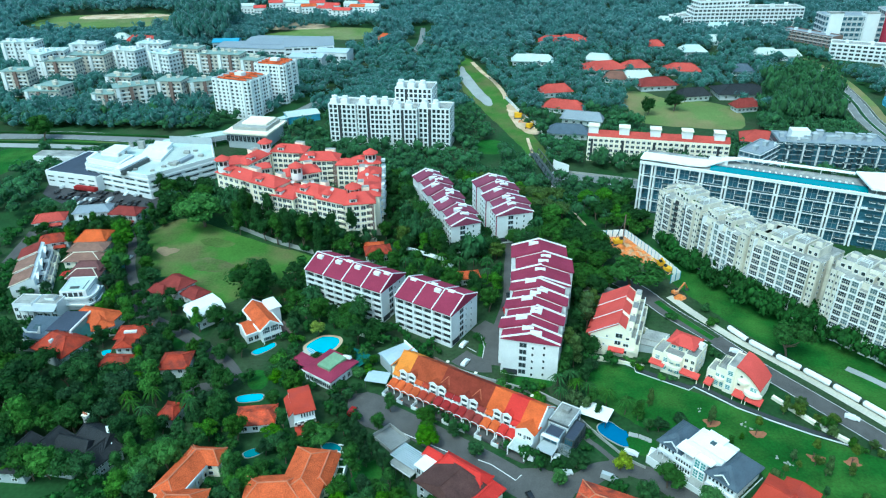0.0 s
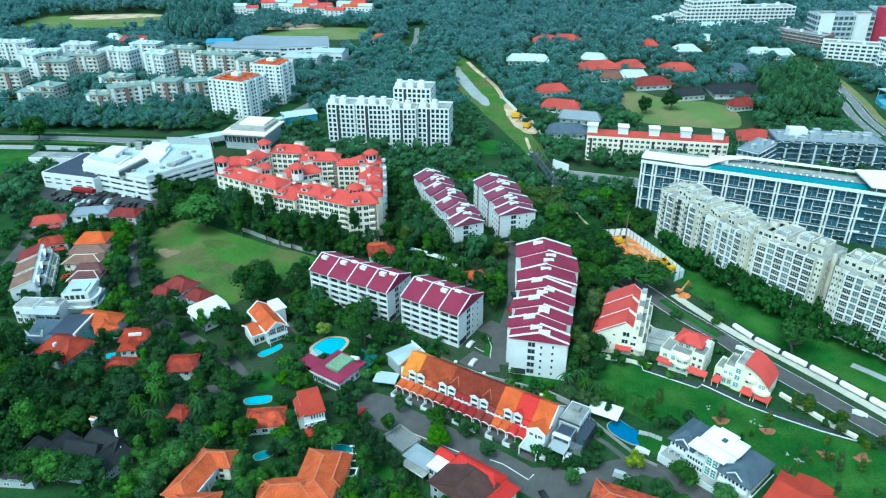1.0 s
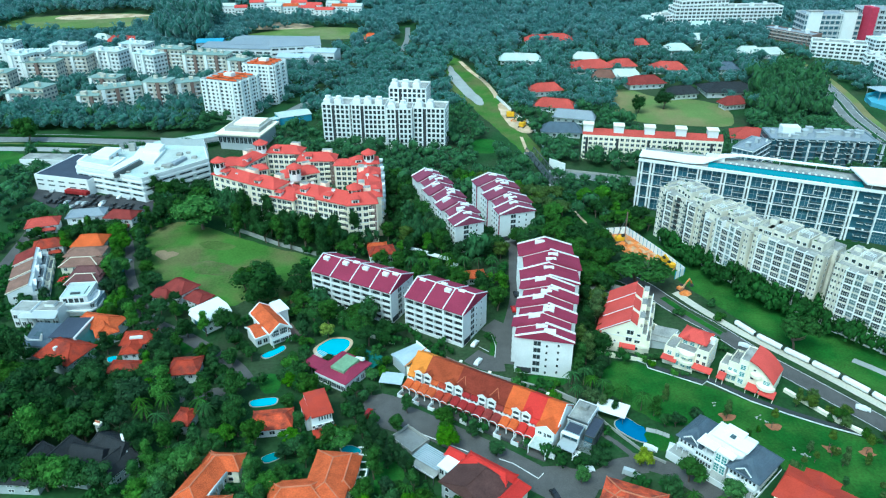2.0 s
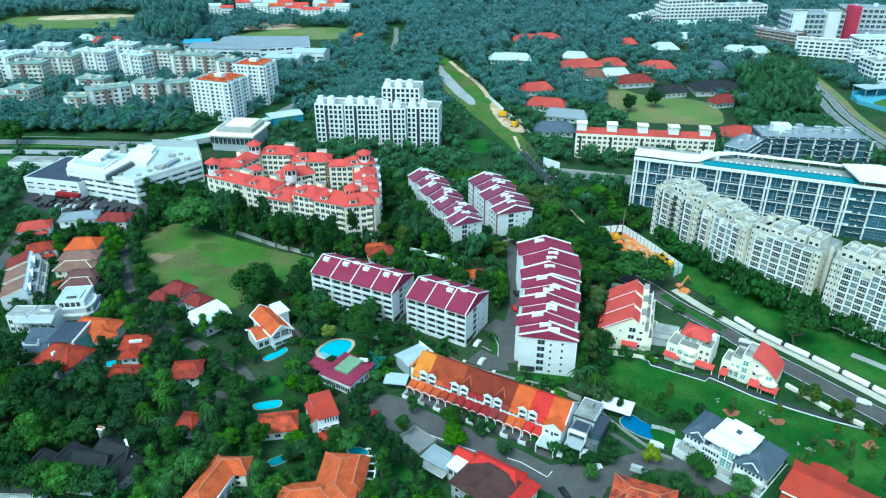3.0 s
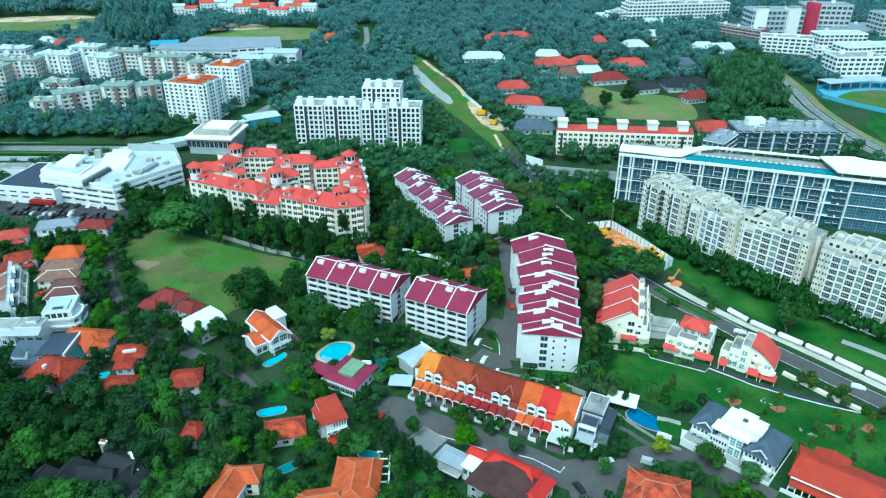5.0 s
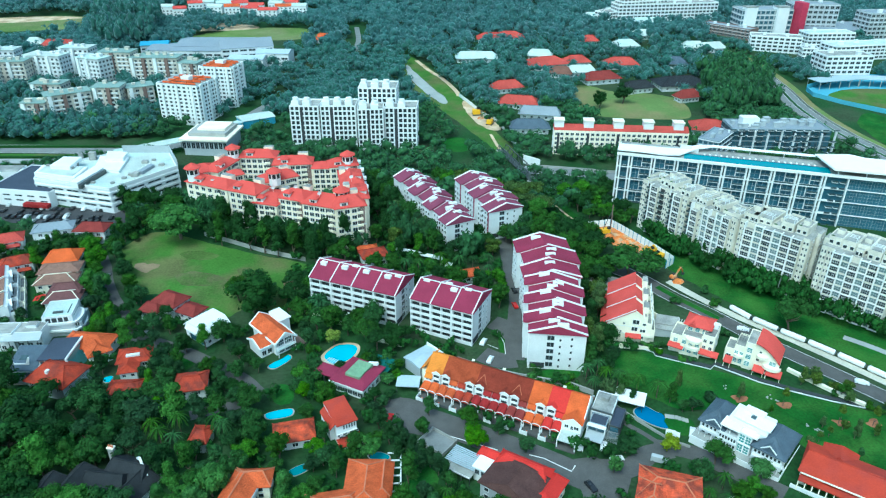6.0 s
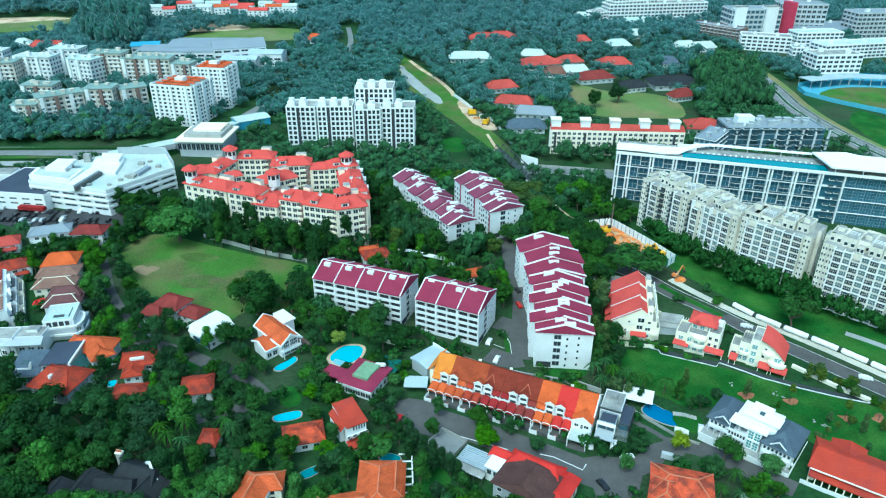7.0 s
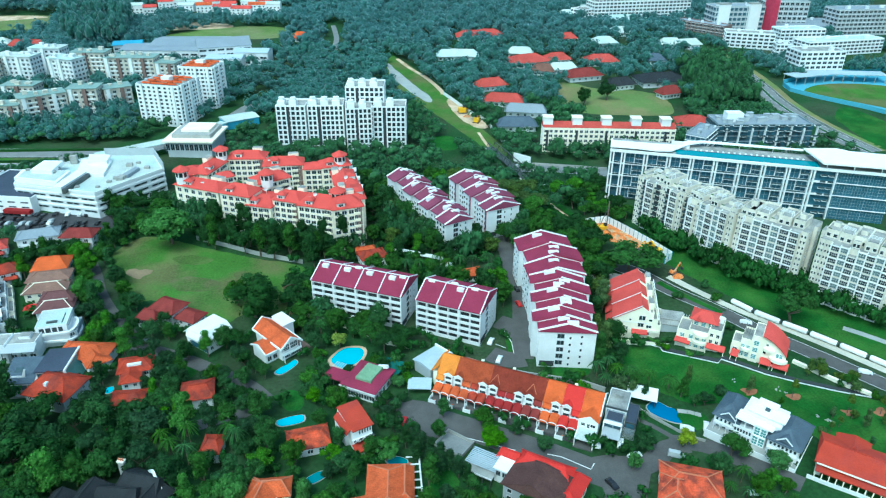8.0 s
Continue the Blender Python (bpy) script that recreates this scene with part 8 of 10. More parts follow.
for k in range(1, 5):
    ps = thing("gate_post", *BACK[k], -20, "white-capped dark post of the boundary wall", "post", "boundary posts")
    part("shaft", M("brown_paint").box(-0.4, -0.4, -1, 0.4, 0.4, 1.9), ps)
    part("cap", M("cream_paint").box(-0.55, -0.55, 1.9, 0.55, 0.55, 2.15), ps)

# dark glass house at the terrace's end
def glass_house(x, y, ang):
    top = thing("house", x, y, ang, "dark grey modern house with glass and slatted front", "house")
    block(x, y, ang, 11, 17, 0.8)
    tier(top, -3.6, -3.0, 3.0, 7.0, -2, 6.6, "white_paint", "flat_roof", 0.2, "pale upper block", wins=(("R", 3, 2, 0.8, 2.9, 1.6, 1.7, BAYB), ("F", 2, 2, 0.8, 2.9, 2.2, 2.0, BAYB)))
    part("roof_band", M("steel_dark").box(-3.8, -3.3, 6.5, 3.2, -2.9, 7.0), top, "dark roof edge")
    tier(top, -2.8, -8.0, 2.4, -3.0, -2, 5.4, "slate_wall", "navy_roof", 0.3, "dark glazed front block", wins=(("F", 2, 2, 0.4, 2.6, 2.2, 2.2, BAYB),))
    tier(top, 3.0, -6.0, 6.4, 3.6, -2, 4.8, "steel_dark", "navy_roof", 0.3, "dark glazed side wing", wins=(("R", 4, 2, 0.4, 2.3, 1.8, 1.9, BAYB), ("F", 1, 2, 0.4, 2.3, 2.6, 1.9, BAYB)))
    for k in range(14):
        part("slat", M("grey_paint").box(2.5 + k * 0.3, -8.4, 0.2, 2.6 + k * 0.3, -8.2, 4.6), top)
    part("white_frame", M("bright_paint").box(-3.2, -9.4, -1, -2.9, -8.0, 5.4).box(2.3, -9.4, 2.9, 2.6, -8.0, 5.4).box(-3.2, -9.4, 5.2, 2.6, -8.0, 5.5), top, "white box frame")
    part("car_porch", M("grey_paint").box(-3.0, -13.0, 2.7, 2.6, -8.3, 2.95), top, "grey car porch roof")
    for k in (-2.9, 2.3):
        part("post", M("bright_paint").box(k, -12.9, -1, k + 0.25, -12.65, 2.7), top)
    part("roof_unit", M("flat_roof").box(-1.8, 2.6, 6.6, 0.6, 5.0, 7.8), top, "grey roof plant unit")


glass_house(35.4, 166.6, -33)
pv = thing("pavilion", 47.2, 173.7, -30, "small white flat-roofed garden pavilion", "pavilion")
part("roof", M("canopy_white").box(-5, -3.5, 3.2, 5, 3.5, 3.5), pv)
for sx in (-4.5, 4.3):
    for sy in (-3.1, 2.9):
        part("post", M("steel_dark").box(sx, sy, -1, sx + 0.2, sy + 0.2, 3.2), pv)
patch("garden_lawn", [(55.7, 164.2), (59.6, 164.8), (63.4, 162.7), (63.5, 159.3), (59.8, 155.9), (56.3, 158.3), (54.9, 160.5)], "lawn", "small bright garden lawn beside the pool", "lawn", 0.14)
ribbon("paving", [(39.3, 171.5), (42.8, 164.6), (46.1, 160.5), (51.0, 153.8), (57.0, 150.9)], 1.8, "asphalt", "grey paved side path", "path", 0.16)
low_wall("garden_wall", [(41.2, 174.9), (45.0, 168.3), (49.9, 160.8), (54.0, 154.6), (58.0, 151.2)], 1.1, 0.22, "concrete", "grey garden wall beside the pool")
for k, px in enumerate([(56.9, 165.9), (57.8, 165.4), (58.7, 165.0), (59.7, 164.5), (60.5, 163.8), (61.4, 163.1), (62.2, 162.4)]):
    st = thing("stepping_slab", *px, -20, "pale square stepping slab in the lawn", "paving slab", "stepping slabs")
    part("slab", M("concrete").box(-0.5, -0.9, -0.3, 0.5, 0.9, 0.25), st)

# blue-grey shed roofs behind the terrace
b1 = thing("shed", -19.1, 202.5, 35, "shed with pale blue metal roof beside the terrace", "shed")
part("wall", M("grey_paint").box(-5, -4, -1, 5, 4, 4.5), b1)
part("roof", M("light_steel").roof(10, 8, 4.5, 0.8, 0.5), b1, "pale blue metal roof")
part("end_wall", M("bright_paint").box(5.5, -4.3, -1, 5.9, 4.3, 6.0), b1)
block(-19.9, 202.6, 35, 14, 11)
b2 = thing("carport", -25.4, 191.7, -12, "small carport with grey-blue roof", "carport")
part("roof", M("light_steel").box(-4, -3, 2.9, 4, 3, 3.2), b2)
for sx in (-3.8, 3.6):
    for sy in (-2.8, 2.6):
        part("post", M("steel_dark").box(sx, sy, -1, sx + 0.2, sy + 0.2, 2.9), b2)
block(-25.4, 191.7, -12, 8, 6)
sn = thing("shade_net", -35.8, 202.7, -35, "dark green shade netting over a yard", "shade net")
part("net", M("netting_green").box(-6, -5, 3.0, 6, 5, 3.1), sn)
for sx in (-6, 5.8):
    for sy in (-5, 4.8):
        part("post", M("steel_dark").box(sx, sy, -1, sx + 0.2, sy + 0.2, 3), sn)


# ---- blue-grey villa ----
def grey_villa(x, y, ang):
    top = thing("villa", x, y, ang, "large white villa with blue-grey roofs and flat white centre", "villa")
    block(x, y, ang, 30, 16, 1)
    part("plinth", M("concrete").box(-15.4, -11.5, -2, 15.4, 8.4, 0.25), top, "paved villa court")
    core = part("centre", M("bright_paint").box(-6.4, -4.6, -2, 7.0, 5.8, 9.0), top, "white central storeys")
    windows(core, face(13.4, 10.4, "B", 0.3, 0.6), 13.4, 1.0, 3.0, 3, 5, 1.6, 1.7, WIN2)
    part("roof_slab", M("canopy_white").box(-5.0, -3.2, 9.6, 7.6, 2.6, 10.0), top, "broad flat white roof slab")
    part("roof_box", M("bright_paint").box(-4.2, -2.4, 9.0, 6.8, 2.0, 9.6), top)
    part("roof_slab", M("canopy_white").box(-3.4, 1.6, 10.05, 3.4, 5.2, 10.5), top, "raised flat white roof slab")
    part("roof_box", M("bright_paint").box(-3.0, 2.0, 9.0, 3.0, 4.8, 10.05), top)
    part("roof_hatch", M("steel_dark", "grey_glass").box(-0.2, -0.4, 10.0, 1.4, 1.2, 10.45, 0, 1), top, "dark roof hatch")
    part("roof_slab", M("canopy_white").box(-7.2, -8.6, 8.5, -0.6, -3.1, 8.9), top, "flat white roof slab over the balcony")
    part("roof_slab", M("canopy_white").box(-0.7, -7.4, 7.95, 5.2, -3.25, 8.35), top, "lower flat white roof slab")
    # near-black box under the slab, painted as the upper balcony's shade
    part("recess", M("painted_dark").box(-6.4, -5.6, 5.9, -0.8, -4.65, 8.4), top, "dark box painting the shade of the upper balcony")
    for px in (-6.9, -3.8, -0.9):
        part("balcony_post", M("bright_paint").box(px, -8.2, 5.2, px + 0.25, -7.95, 8.5), top)
    bay = part("front_bay", M("bright_paint").box(-7.0, -8.2, -2, -0.8, -4.6, 5.2), top, "white front bay with rows of windows")
    for z in (0.9, 3.5):
        windows(bay, Matrix.Translation((-3.9, -8.2, 0)), 6.0, z, 3, 1, 6, 0.72, 1.5, WIN)
        part("ledge", M("bright_paint").box(-7.4, -9.0, z - 0.5, -0.6, -8.2, z - 0.25).box(-7.4, -9.0, z - 0.25, -0.6, -8.86, z + 0.3), bay, "white window ledge")
    part("balcony_rail", M("bright_paint").box(-7.3, -8.75, 5.2, -0.7, -8.6, 6.1), top, "white balcony rail")
    hall = part("stair_bay", M("bright_paint").box(-0.8, -7.2, -2, 3.6, -4.6, 7.95), top, "white stair bay with teal glass")
    for z in (0.5, 4.4):
        windows(hall, Matrix.Translation((1.4, -7.2, 0)), 4.2, z, 3.4, 1, 2, 1.8, 3.3, WIN_TEAL)
    part("stair_band", M("bright_paint").box(-1.0, -7.6, 3.9, 3.8, -7.2, 4.3), hall, "white floor band")
    for sx, x0, x1 in ((-1, -14.4, -6.4), (1, 4.4, 14.4)):
        cx, w = (x0 + x1) / 2, x1 - x0
        z = 5.0 if sx < 0 else 5.6
        yf = -6.4 if sx < 0 else -7.4
        wg = part("wing", M("white_paint").box(x0, yf, -2, x1, 7.0, z), top, "white villa wing")
        rf = tiled(top, w, 7.0 - yf, z, 4.2, 0.9, 4.6, cx, (7.0 + yf) / 2, False, "bluegrey_tile")
        gx = cx + (0.6 if sx < 0 else 0.2)
        part("gable", M("bluegrey_tile").roof(4.0, 5.0, z + 1.2, 1.7, 0.35, 0, gx, yf + 2.0, False), rf, "small blue-grey gable")
        part("gable_face", M("bright_paint").slab_y([(gx - 2.1, z + 1.25), (gx + 2.1, z + 1.25), (gx, z + 3.0)], yf - 0.72, yf - 0.5), rf, "white gable front")
        part("gable_trim", M("bright_paint").beam((gx - 2.6, yf - 0.85, z + 1.2), (gx, yf - 0.85, z + 3.25), 0.16).beam((gx + 2.6, yf - 0.85, z + 1.2), (gx, yf - 0.85, z + 3.25), 0.16), rf, "white gable trim")
        windows(wg, Matrix.Translation((cx, yf, 0)), w - 0.8, 3.0 if sx < 0 else 3.5, 3, 1, 5 if sx < 0 else 7, 0.85, 1.35, WIN)
        windows(wg, Matrix.Translation((cx, yf, 0)), w - 0.8, 0.5, 3, 1, 3 if sx < 0 else 5, 1.1, 1.5, WIN_GREY)
        windows(wg, face(w, 7.0 - yf, "L" if sx < 0 else "R", cx, (7.0 + yf) / 2), 12, 0.8, 2.7, 2, 4, 1.1, 1.3, WIN)
        part("balcony", M("white_paint").box(x0 + 0.4, yf - 1.7, 2.5, x1 - 0.4, yf, 2.7).box(x0 + 0.4, yf - 1.7, 2.7, x1 - 0.4, yf - 1.55, 3.4), wg, "white balcony")
        for k in range(4):
            part("balcony_post", M("bright_paint").box(x0 + 0.6 + k * (w - 1.4) / 3, yf - 1.65, -1, x0 + 0.8 + k * (w - 1.4) / 3, yf - 1.45, 2.5), wg)
    part("fence", M("bright_paint").box(-15.4, -11.6, -2, 15.4, -11.35, 1.2), top, "white front fence wall")
    part("fence", M("bright_paint").box(15.2, -11.35, -2, 15.45, 8.4, 1.6), top, "white side wall")
    top.scale = (0.87, 0.9, 0.92)


grey_villa(75.2, 150.0, -50.5)


# ---- cream stepped houses above the lawn ----
def gabled_townhouses(x, y, ang, w, d, label):
    """Three joined units: a long red slope on one side, white terraces stepping down on the other."""
    top = thing("townhouse", x, y, ang, label, "townhouse", "cream houses by the railway")
    block(x, y, ang, w, d, 1)
    a, ud = w / 2, d / 3
    for u in range(3):
        y0, y1, z = -d / 2 + u * ud, -d / 2 + (u + 1) * ud, 0.35 * u
        s = 0.5 * u
        wall = M("cream_paint").slab_y([(-a, -3), (a - 3.4, -3), (a - 3.4, 7.6 + z), (0.24 * w, 10.6 + z), (0.05 * w, 13.0 + z), (-a, 7.0 + z)], y0, y1 - 0.02)
        body = part("wall", wall, top, "cream rendered gabled wall")
        part("roof", M("coral_tile").slab_y([(-a - 0.7, 6.75 + z), (0.05 * w, 13.2 + z), (0.05 * w, 13.6 + z), (-a - 0.7, 7.15 + z)], y0 - 0.25, y1 + 0.1), top, "long coral-red tiled slope")
        part("roof", M("coral_tile").slab_y([(0.05 * w + 0.02, 13.1 + z), (0.2 * w, 11.3 + z), (0.2 * w, 11.7 + z), (0.05 * w + 0.02, 13.55 + z)], y0 + 0.6, y1 - 1.6), top, "short coral-red rear slope")
        part("coping", M("bright_paint").slab_y([(-a - 0.8, 7.1 + z), (0.05 * w, 13.75 + z), (0.05 * w, 14.0 + z), (-a - 0.8, 7.4 + z)], y0 - 0.42, y0 - 0.2), top, "pale verge coping")
        # terraces down the rear side
        for x0, x1, zz, t in ((0.14, 0.32, 9.6, 0.5), (0.28, 0.42, 7.2, 0.0), (0.38, 0.5, 4.4, 0.6)):
            tier(top, x0 * w, y0 + 0.2 + t, x1 * w, y1 - 0.3, -3, zz + z, "cream_paint", rim=1.0, name="terrace_tier", label="white stepped terrace storey",
                 wins=(("R", 2, 1, zz + z - 2.7, 3, 1.9, 1.9, WIN2),))
        part("stair_cabin", M("cream_paint", "flat_roof").box(0.22 * w, y0 + ud * 0.5, 9 + z, 0.33 * w, y1 - 0.5, 12.4 + z, 0, 1), top, "white stair cabin")
        rail = M("bright_paint")
        for k in range(4):
            py = y0 + 1.0 + k * (ud - 2.2) / 3
            rail.box(0.42 * w, py, 7.2 + z, 0.42 * w + 0.16, py + 0.16, 9.5 + z)
        rail.box(0.415 * w, y0 + 0.9, 9.5 + z, 0.42 * w + 0.22, y1 - 1.0, 9.68 + z)
        part("roof_pergola", rail, top, "white terrace frame")
        part("side_roof", M("coral_tile").slab_y([(-a - 2.6, 2.6), (-a + 0.05, 4.6), (-a + 0.05, 4.9), (-a - 2.6, 2.9)], y0 + 0.4, y1 - 0.8), top, "coral-red lean-to roof")
    front = Matrix.Translation((0, -d / 2, 0))
    for fx, fz, ww, wh, me in ((-6.6, 0.6, 1.5, 1.3, WIN2), (-6.2, 3.6, 1.0, 0.9, WIN), (-3.7, 3.3, 0.7, 0.8, WIN), (0.6, 0.9, 2.4, 1.5, WIN2), (1.2, 4.4, 2.3, 1.8, WIN2), (1.4, 7.4, 2.5, 2.0, WIN2), (-2.8, 6.9, 0.8, 0.8, WIN), (4.2, 4.2, 2.0, 1.3, WIN2), (4.2, 1.2, 1.2, 1.3, WIN), (4.5, 7.2, 1.3, 1.0, WIN)):
        part("window", me, top, at=front @ Matrix.Translation((fx, -0.05, fz)) @ Matrix.Diagonal((ww, 1, wh, 1)))
    part("string_course", M("white_paint").box(-a, -d / 2 - 0.1, 3.0, a - 3.4, -d / 2 + 0.05, 3.2).box(-a, -d / 2 - 0.1, 6.1, a - 3.4, -d / 2 + 0.05, 6.3), top, "pale floor line")
    part("awning", M("coral_tile").slab_x([(-d / 2 - 2.0, 2.2), (-d / 2 + 0.02, 3.0), (-d / 2 + 0.02, 3.3), (-d / 2 - 2.0, 2.5)], -1.9, 3.9), top, "coral-red awning roof")
    part("balcony", M("cream_paint").box(a - 3.6, -d / 2 - 1.2, 3.0, a - 0.8, -d / 2 + 0.3, 3.2).box(a - 3.6, -d / 2 - 1.2, 3.2, a - 0.8, -d / 2 - 1.05, 4.1), top, "cream balcony")
    part("garden_wall", M("cream_paint").box(-a, -d / 2 - 4.2, -3, a + 3, -d / 2 - 3.95, 0.9), top, "pale garden wall")
    return top


def terraced_townhouse(x, y, ang, label):
    """A cream house with a hipped red roof over an upper storey and terraces below."""
    top = thing("townhouse", x, y, ang, label, "townhouse", "cream houses by the railway")
    block(x, y, ang, 16, 13, 1)
    tier(top, -7.6, -5.4, -3.6, 3.5, -3, 5.6, "cream_paint", label="cream side wing", wins=(("F", 1, 2, 0.6, 2.7, 1.6, 1.6, WIN_TEAL), ("L", 2, 2, 0.7, 2.7, 1.2, 1.3, WIN2)))
    tier(top, -3.6, -6.2, 3.2, 4.5, -3, 7.0, "cream_paint", label="cream main storeys with roof terrace", wins=(("F", 3, 2, 0.7, 3.2, 1.5, 1.7, WIN_TEAL),))
    tier(top, 3.2, -4.8, 7.4, 5.2, -3, 8.4, "cream_paint", label="tall cream corner bay", wins=(("F", 2, 3, 0.6, 2.7, 1.1, 1.4, WIN2), ("R", 3, 3, 0.6, 2.7, 1.2, 1.4, WIN2)))
    up = part("upper_storey", M("cream_paint").box(-3.2, -1.4, 7.0, 4.4, 5.0, 9.6), top, "cream upper storey")
    windows(up, Matrix.Translation((0.6, -1.4, 0)), 7.6, 7.2, 3, 1, 3, 1.5, 1.9, WIN_TEAL)
    tiled(top, 8.6, 7.4, 9.6, 2.2, 0.7, 3.4, 0.6, 1.9, True, "coral_tile")
    part("dormer", M("coral_tile").roof(2.6, 4.0, 9.5, 1.3, 0.2, 0, -1.2, -0.6, False), top, "small coral-red front gable")
    arc = [(0.6 + 2.6 * math.cos(k * math.pi / 8), -6.2 - 2.0 * math.sin(k * math.pi / 8)) for k in range(9)]
    for z in (3.2, 6.2):
        part("round_balcony", M("cream_paint").prism(arc, z - 0.2, z + 0.85), top, "rounded cream balcony")
    part("awning", M("coral_tile").slab_x([(-7.6, 1.9), (-5.3, 2.7), (-5.3, 3.0), (-7.6, 2.2)], -7.8, -2.4), top, "coral-red awning roof")
    part("side_roof", M("coral_tile").slab_x([(-7.0, 2.0), (-4.7, 3.0), (-4.7, 3.3), (-7.0, 2.3)], 3.0, 9.6), top, "coral-red lean-to roof")
    for sx in (3.2, 9.2):
        part("post", M("cream_paint").box(sx, -6.8, -2, sx + 0.25, -6.55, 2.2), top)
    pg = M("bright_paint")
    for k in range(5):
        pg.box(-7.4 + k * 0.9, 3.6, 5.5, -7.25 + k * 0.9, 6.6, 5.65)
    part("roof_pergola", pg.box(-7.6, 6.4, -2, -7.4, 6.6, 5.5).box(-4.0, 6.4, -2, -3.8, 6.6, 5.5), top, "white pergola")
    part("roof_box", M("bright_paint").box(5.2, 1.8, 8.4, 7.0, 4.0, 10.2), top, "white roof tank box")
    return top


def curved_townhouse(x, y, ang, label):
    """A cream house whose red roof sweeps down in a curve to one side."""
    top = thing("townhouse", x, y, ang, label, "townhouse", "cream houses by the railway")
    block(x, y, ang, 19, 13, 1)
    curve = [(0.2 + 8.6 * s, 11.2 - 1.2 * s - 4.6 * s * s) for s in [k / 8 for k in range(9)]]
    part("gable_wall", M("cream_paint").slab_y([(0.2, -3), (8.6, -3)] + [(px, pz) for px, pz in curve[::-1]], -5.2, 4.6), top, "cream wall under the curved roof")
    for (ax, az), (bx, bz) in zip(curve, curve[1:]):
        part("roof_strip", M("coral_tile").slab_y([(ax, az), (bx + 0.03, bz), (bx + 0.03, bz + 0.35), (ax, az + 0.35)], -6.0, 5.0), top, "coral-red strip of the curved roof")
    tier(top, -2.8, -5.6, 0.2, 4.2, -3, 10.2, "cream_paint", rim=0.4, label="tall cream stair bay", wins=(("F", 1, 3, 1.2, 2.8, 1.7, 1.9, WIN_TEAL), ("L", 2, 1, 7.6, 2.8, 1.5, 1.6, WIN2)))
    tier(top, -6.2, -5.0, -2.8, 3.6, -3, 7.2, "cream_paint", label="cream terrace storey", wins=(("F", 2, 2, 0.8, 2.9, 1.2, 1.9, WIN_TEAL),))
    tier(top, -9.2, -4.2, -6.2, 3.0, -3, 4.6, "cream_paint", label="low cream terrace storey", wins=(("F", 1, 1, 1.2, 3, 1.6, 1.8, WIN2), ("L", 2, 1, 1.2, 3, 1.4, 1.5, WIN2)))
    front = Matrix.Translation((0, -5.2, 0))
    for fx, fz, ww, wh, me in ((1.8, 1.0, 1.0, 1.2, WIN), (1.8, 4.2, 1.0, 1.2, WIN), (2.2, 7.6, 0.8, 0.8, WIN), (4.6, 0.8, 2.2, 1.8, WIN2), (6.6, 4.0, 2.2, 1.6, WIN_TEAL), (3.6, 5.6, 1.3, 1.2, WIN2)):
        part("window", me, top, at=front @ Matrix.Translation((fx, -0.05, fz)) @ Matrix.Diagonal((ww, 1, wh, 1)))
    for cx, z, q in ((6.6, 3.0, 3.0), (3.0, 5.9, 1.9), (-4.4, 3.6, 1.7)):
        arc = [(cx + q * math.cos(k * math.pi / 8), -5.0 - 0.8 * q * math.sin(k * math.pi / 8)) for k in range(9)]
        part("round_balcony", M("cream_paint").prism(arc, z - 0.2, z + 0.85), top, "rounded cream balcony")
    part("ground_glazing", M("teal_glass").box(6.4, -5.32, 0.3, 8.4, -5.18, 2.6), top, "green glazed garden front")
    for x0, x1 in ((1.0, 4.8), (5.2, 10.2), (-8.6, -6.0)):
        part("awning", M("coral_tile").slab_x([(-8.0, 1.4), (-5.0, 2.4), (-5.0, 2.7), (-8.0, 1.7)], x0, x1), top, "coral-red awning roof")
        part("post", M("cream_paint").box(x0 + 0.2, -7.8, -2, x0 + 0.4, -7.6, 1.5).box(x1 - 0.4, -7.8, -2, x1 - 0.2, -7.6, 1.5), top)
    for k in range(4):
        part("pergola_beam", M("steel_dark").box(-6.0 + k * 0.8, -4.4, 9.6, -5.88 + k * 0.8, 3.2, 9.75), top)
    part("pergola_post", M("steel_dark").box(-6.1, -4.4, 7.2, -5.95, -4.25, 9.6).box(-6.1, 3.0, 7.2, -5.95, 3.15, 9.6), top)
    return top


gabled_townhouses(64.7, 219.2, -21.0, 17.4, 27.9, "cream townhouse block with big coral-red roof and terraces")
terraced_townhouse(80.6, 197.4, -39.0, "cream townhouse with coral-red hipped roof and white balconies")
curved_townhouse(96.6, 184.6, -41.0, "cream townhouse with curved coral-red roof and balconies")
low_wall("boundary_wall", [(58.5, 204.8), (65.7, 198.0), (65.6, 195.7), (80.4, 183.4), (82.5, 185.0), (92.6, 173.6), (101.7, 167.0), (110.9, 161.3), (119.9, 156.6)], 0.4, 0.14, "white_paint", "stained white boundary wall along the lawn")
ribbon("drain", offset_line([(58.5, 204.8), (65.7, 198.0), (65.6, 195.7), (80.4, 183.4), (82.5, 185.0), (92.6, 173.6), (101.7, 167.0), (110.9, 161.3), (119.9, 156.6)], 1.5), 2.0, "painted_dark", "dark open drain behind the boundary wall", "drain", 0.12, curve=False)
low_wall("boundary_wall", [(105.9, 178.2), (110.7, 170.7), (115.8, 163.0), (120.7, 157.3)], 1.2, 1.2, "cream_paint", "cream retaining wall along the road")
low_wall("retaining_wall", [(74.0, 218.3), (78.2, 208.9), (80.1, 211.0)], 2.5, 0.4, "cream_paint", "cream retaining wall between houses")
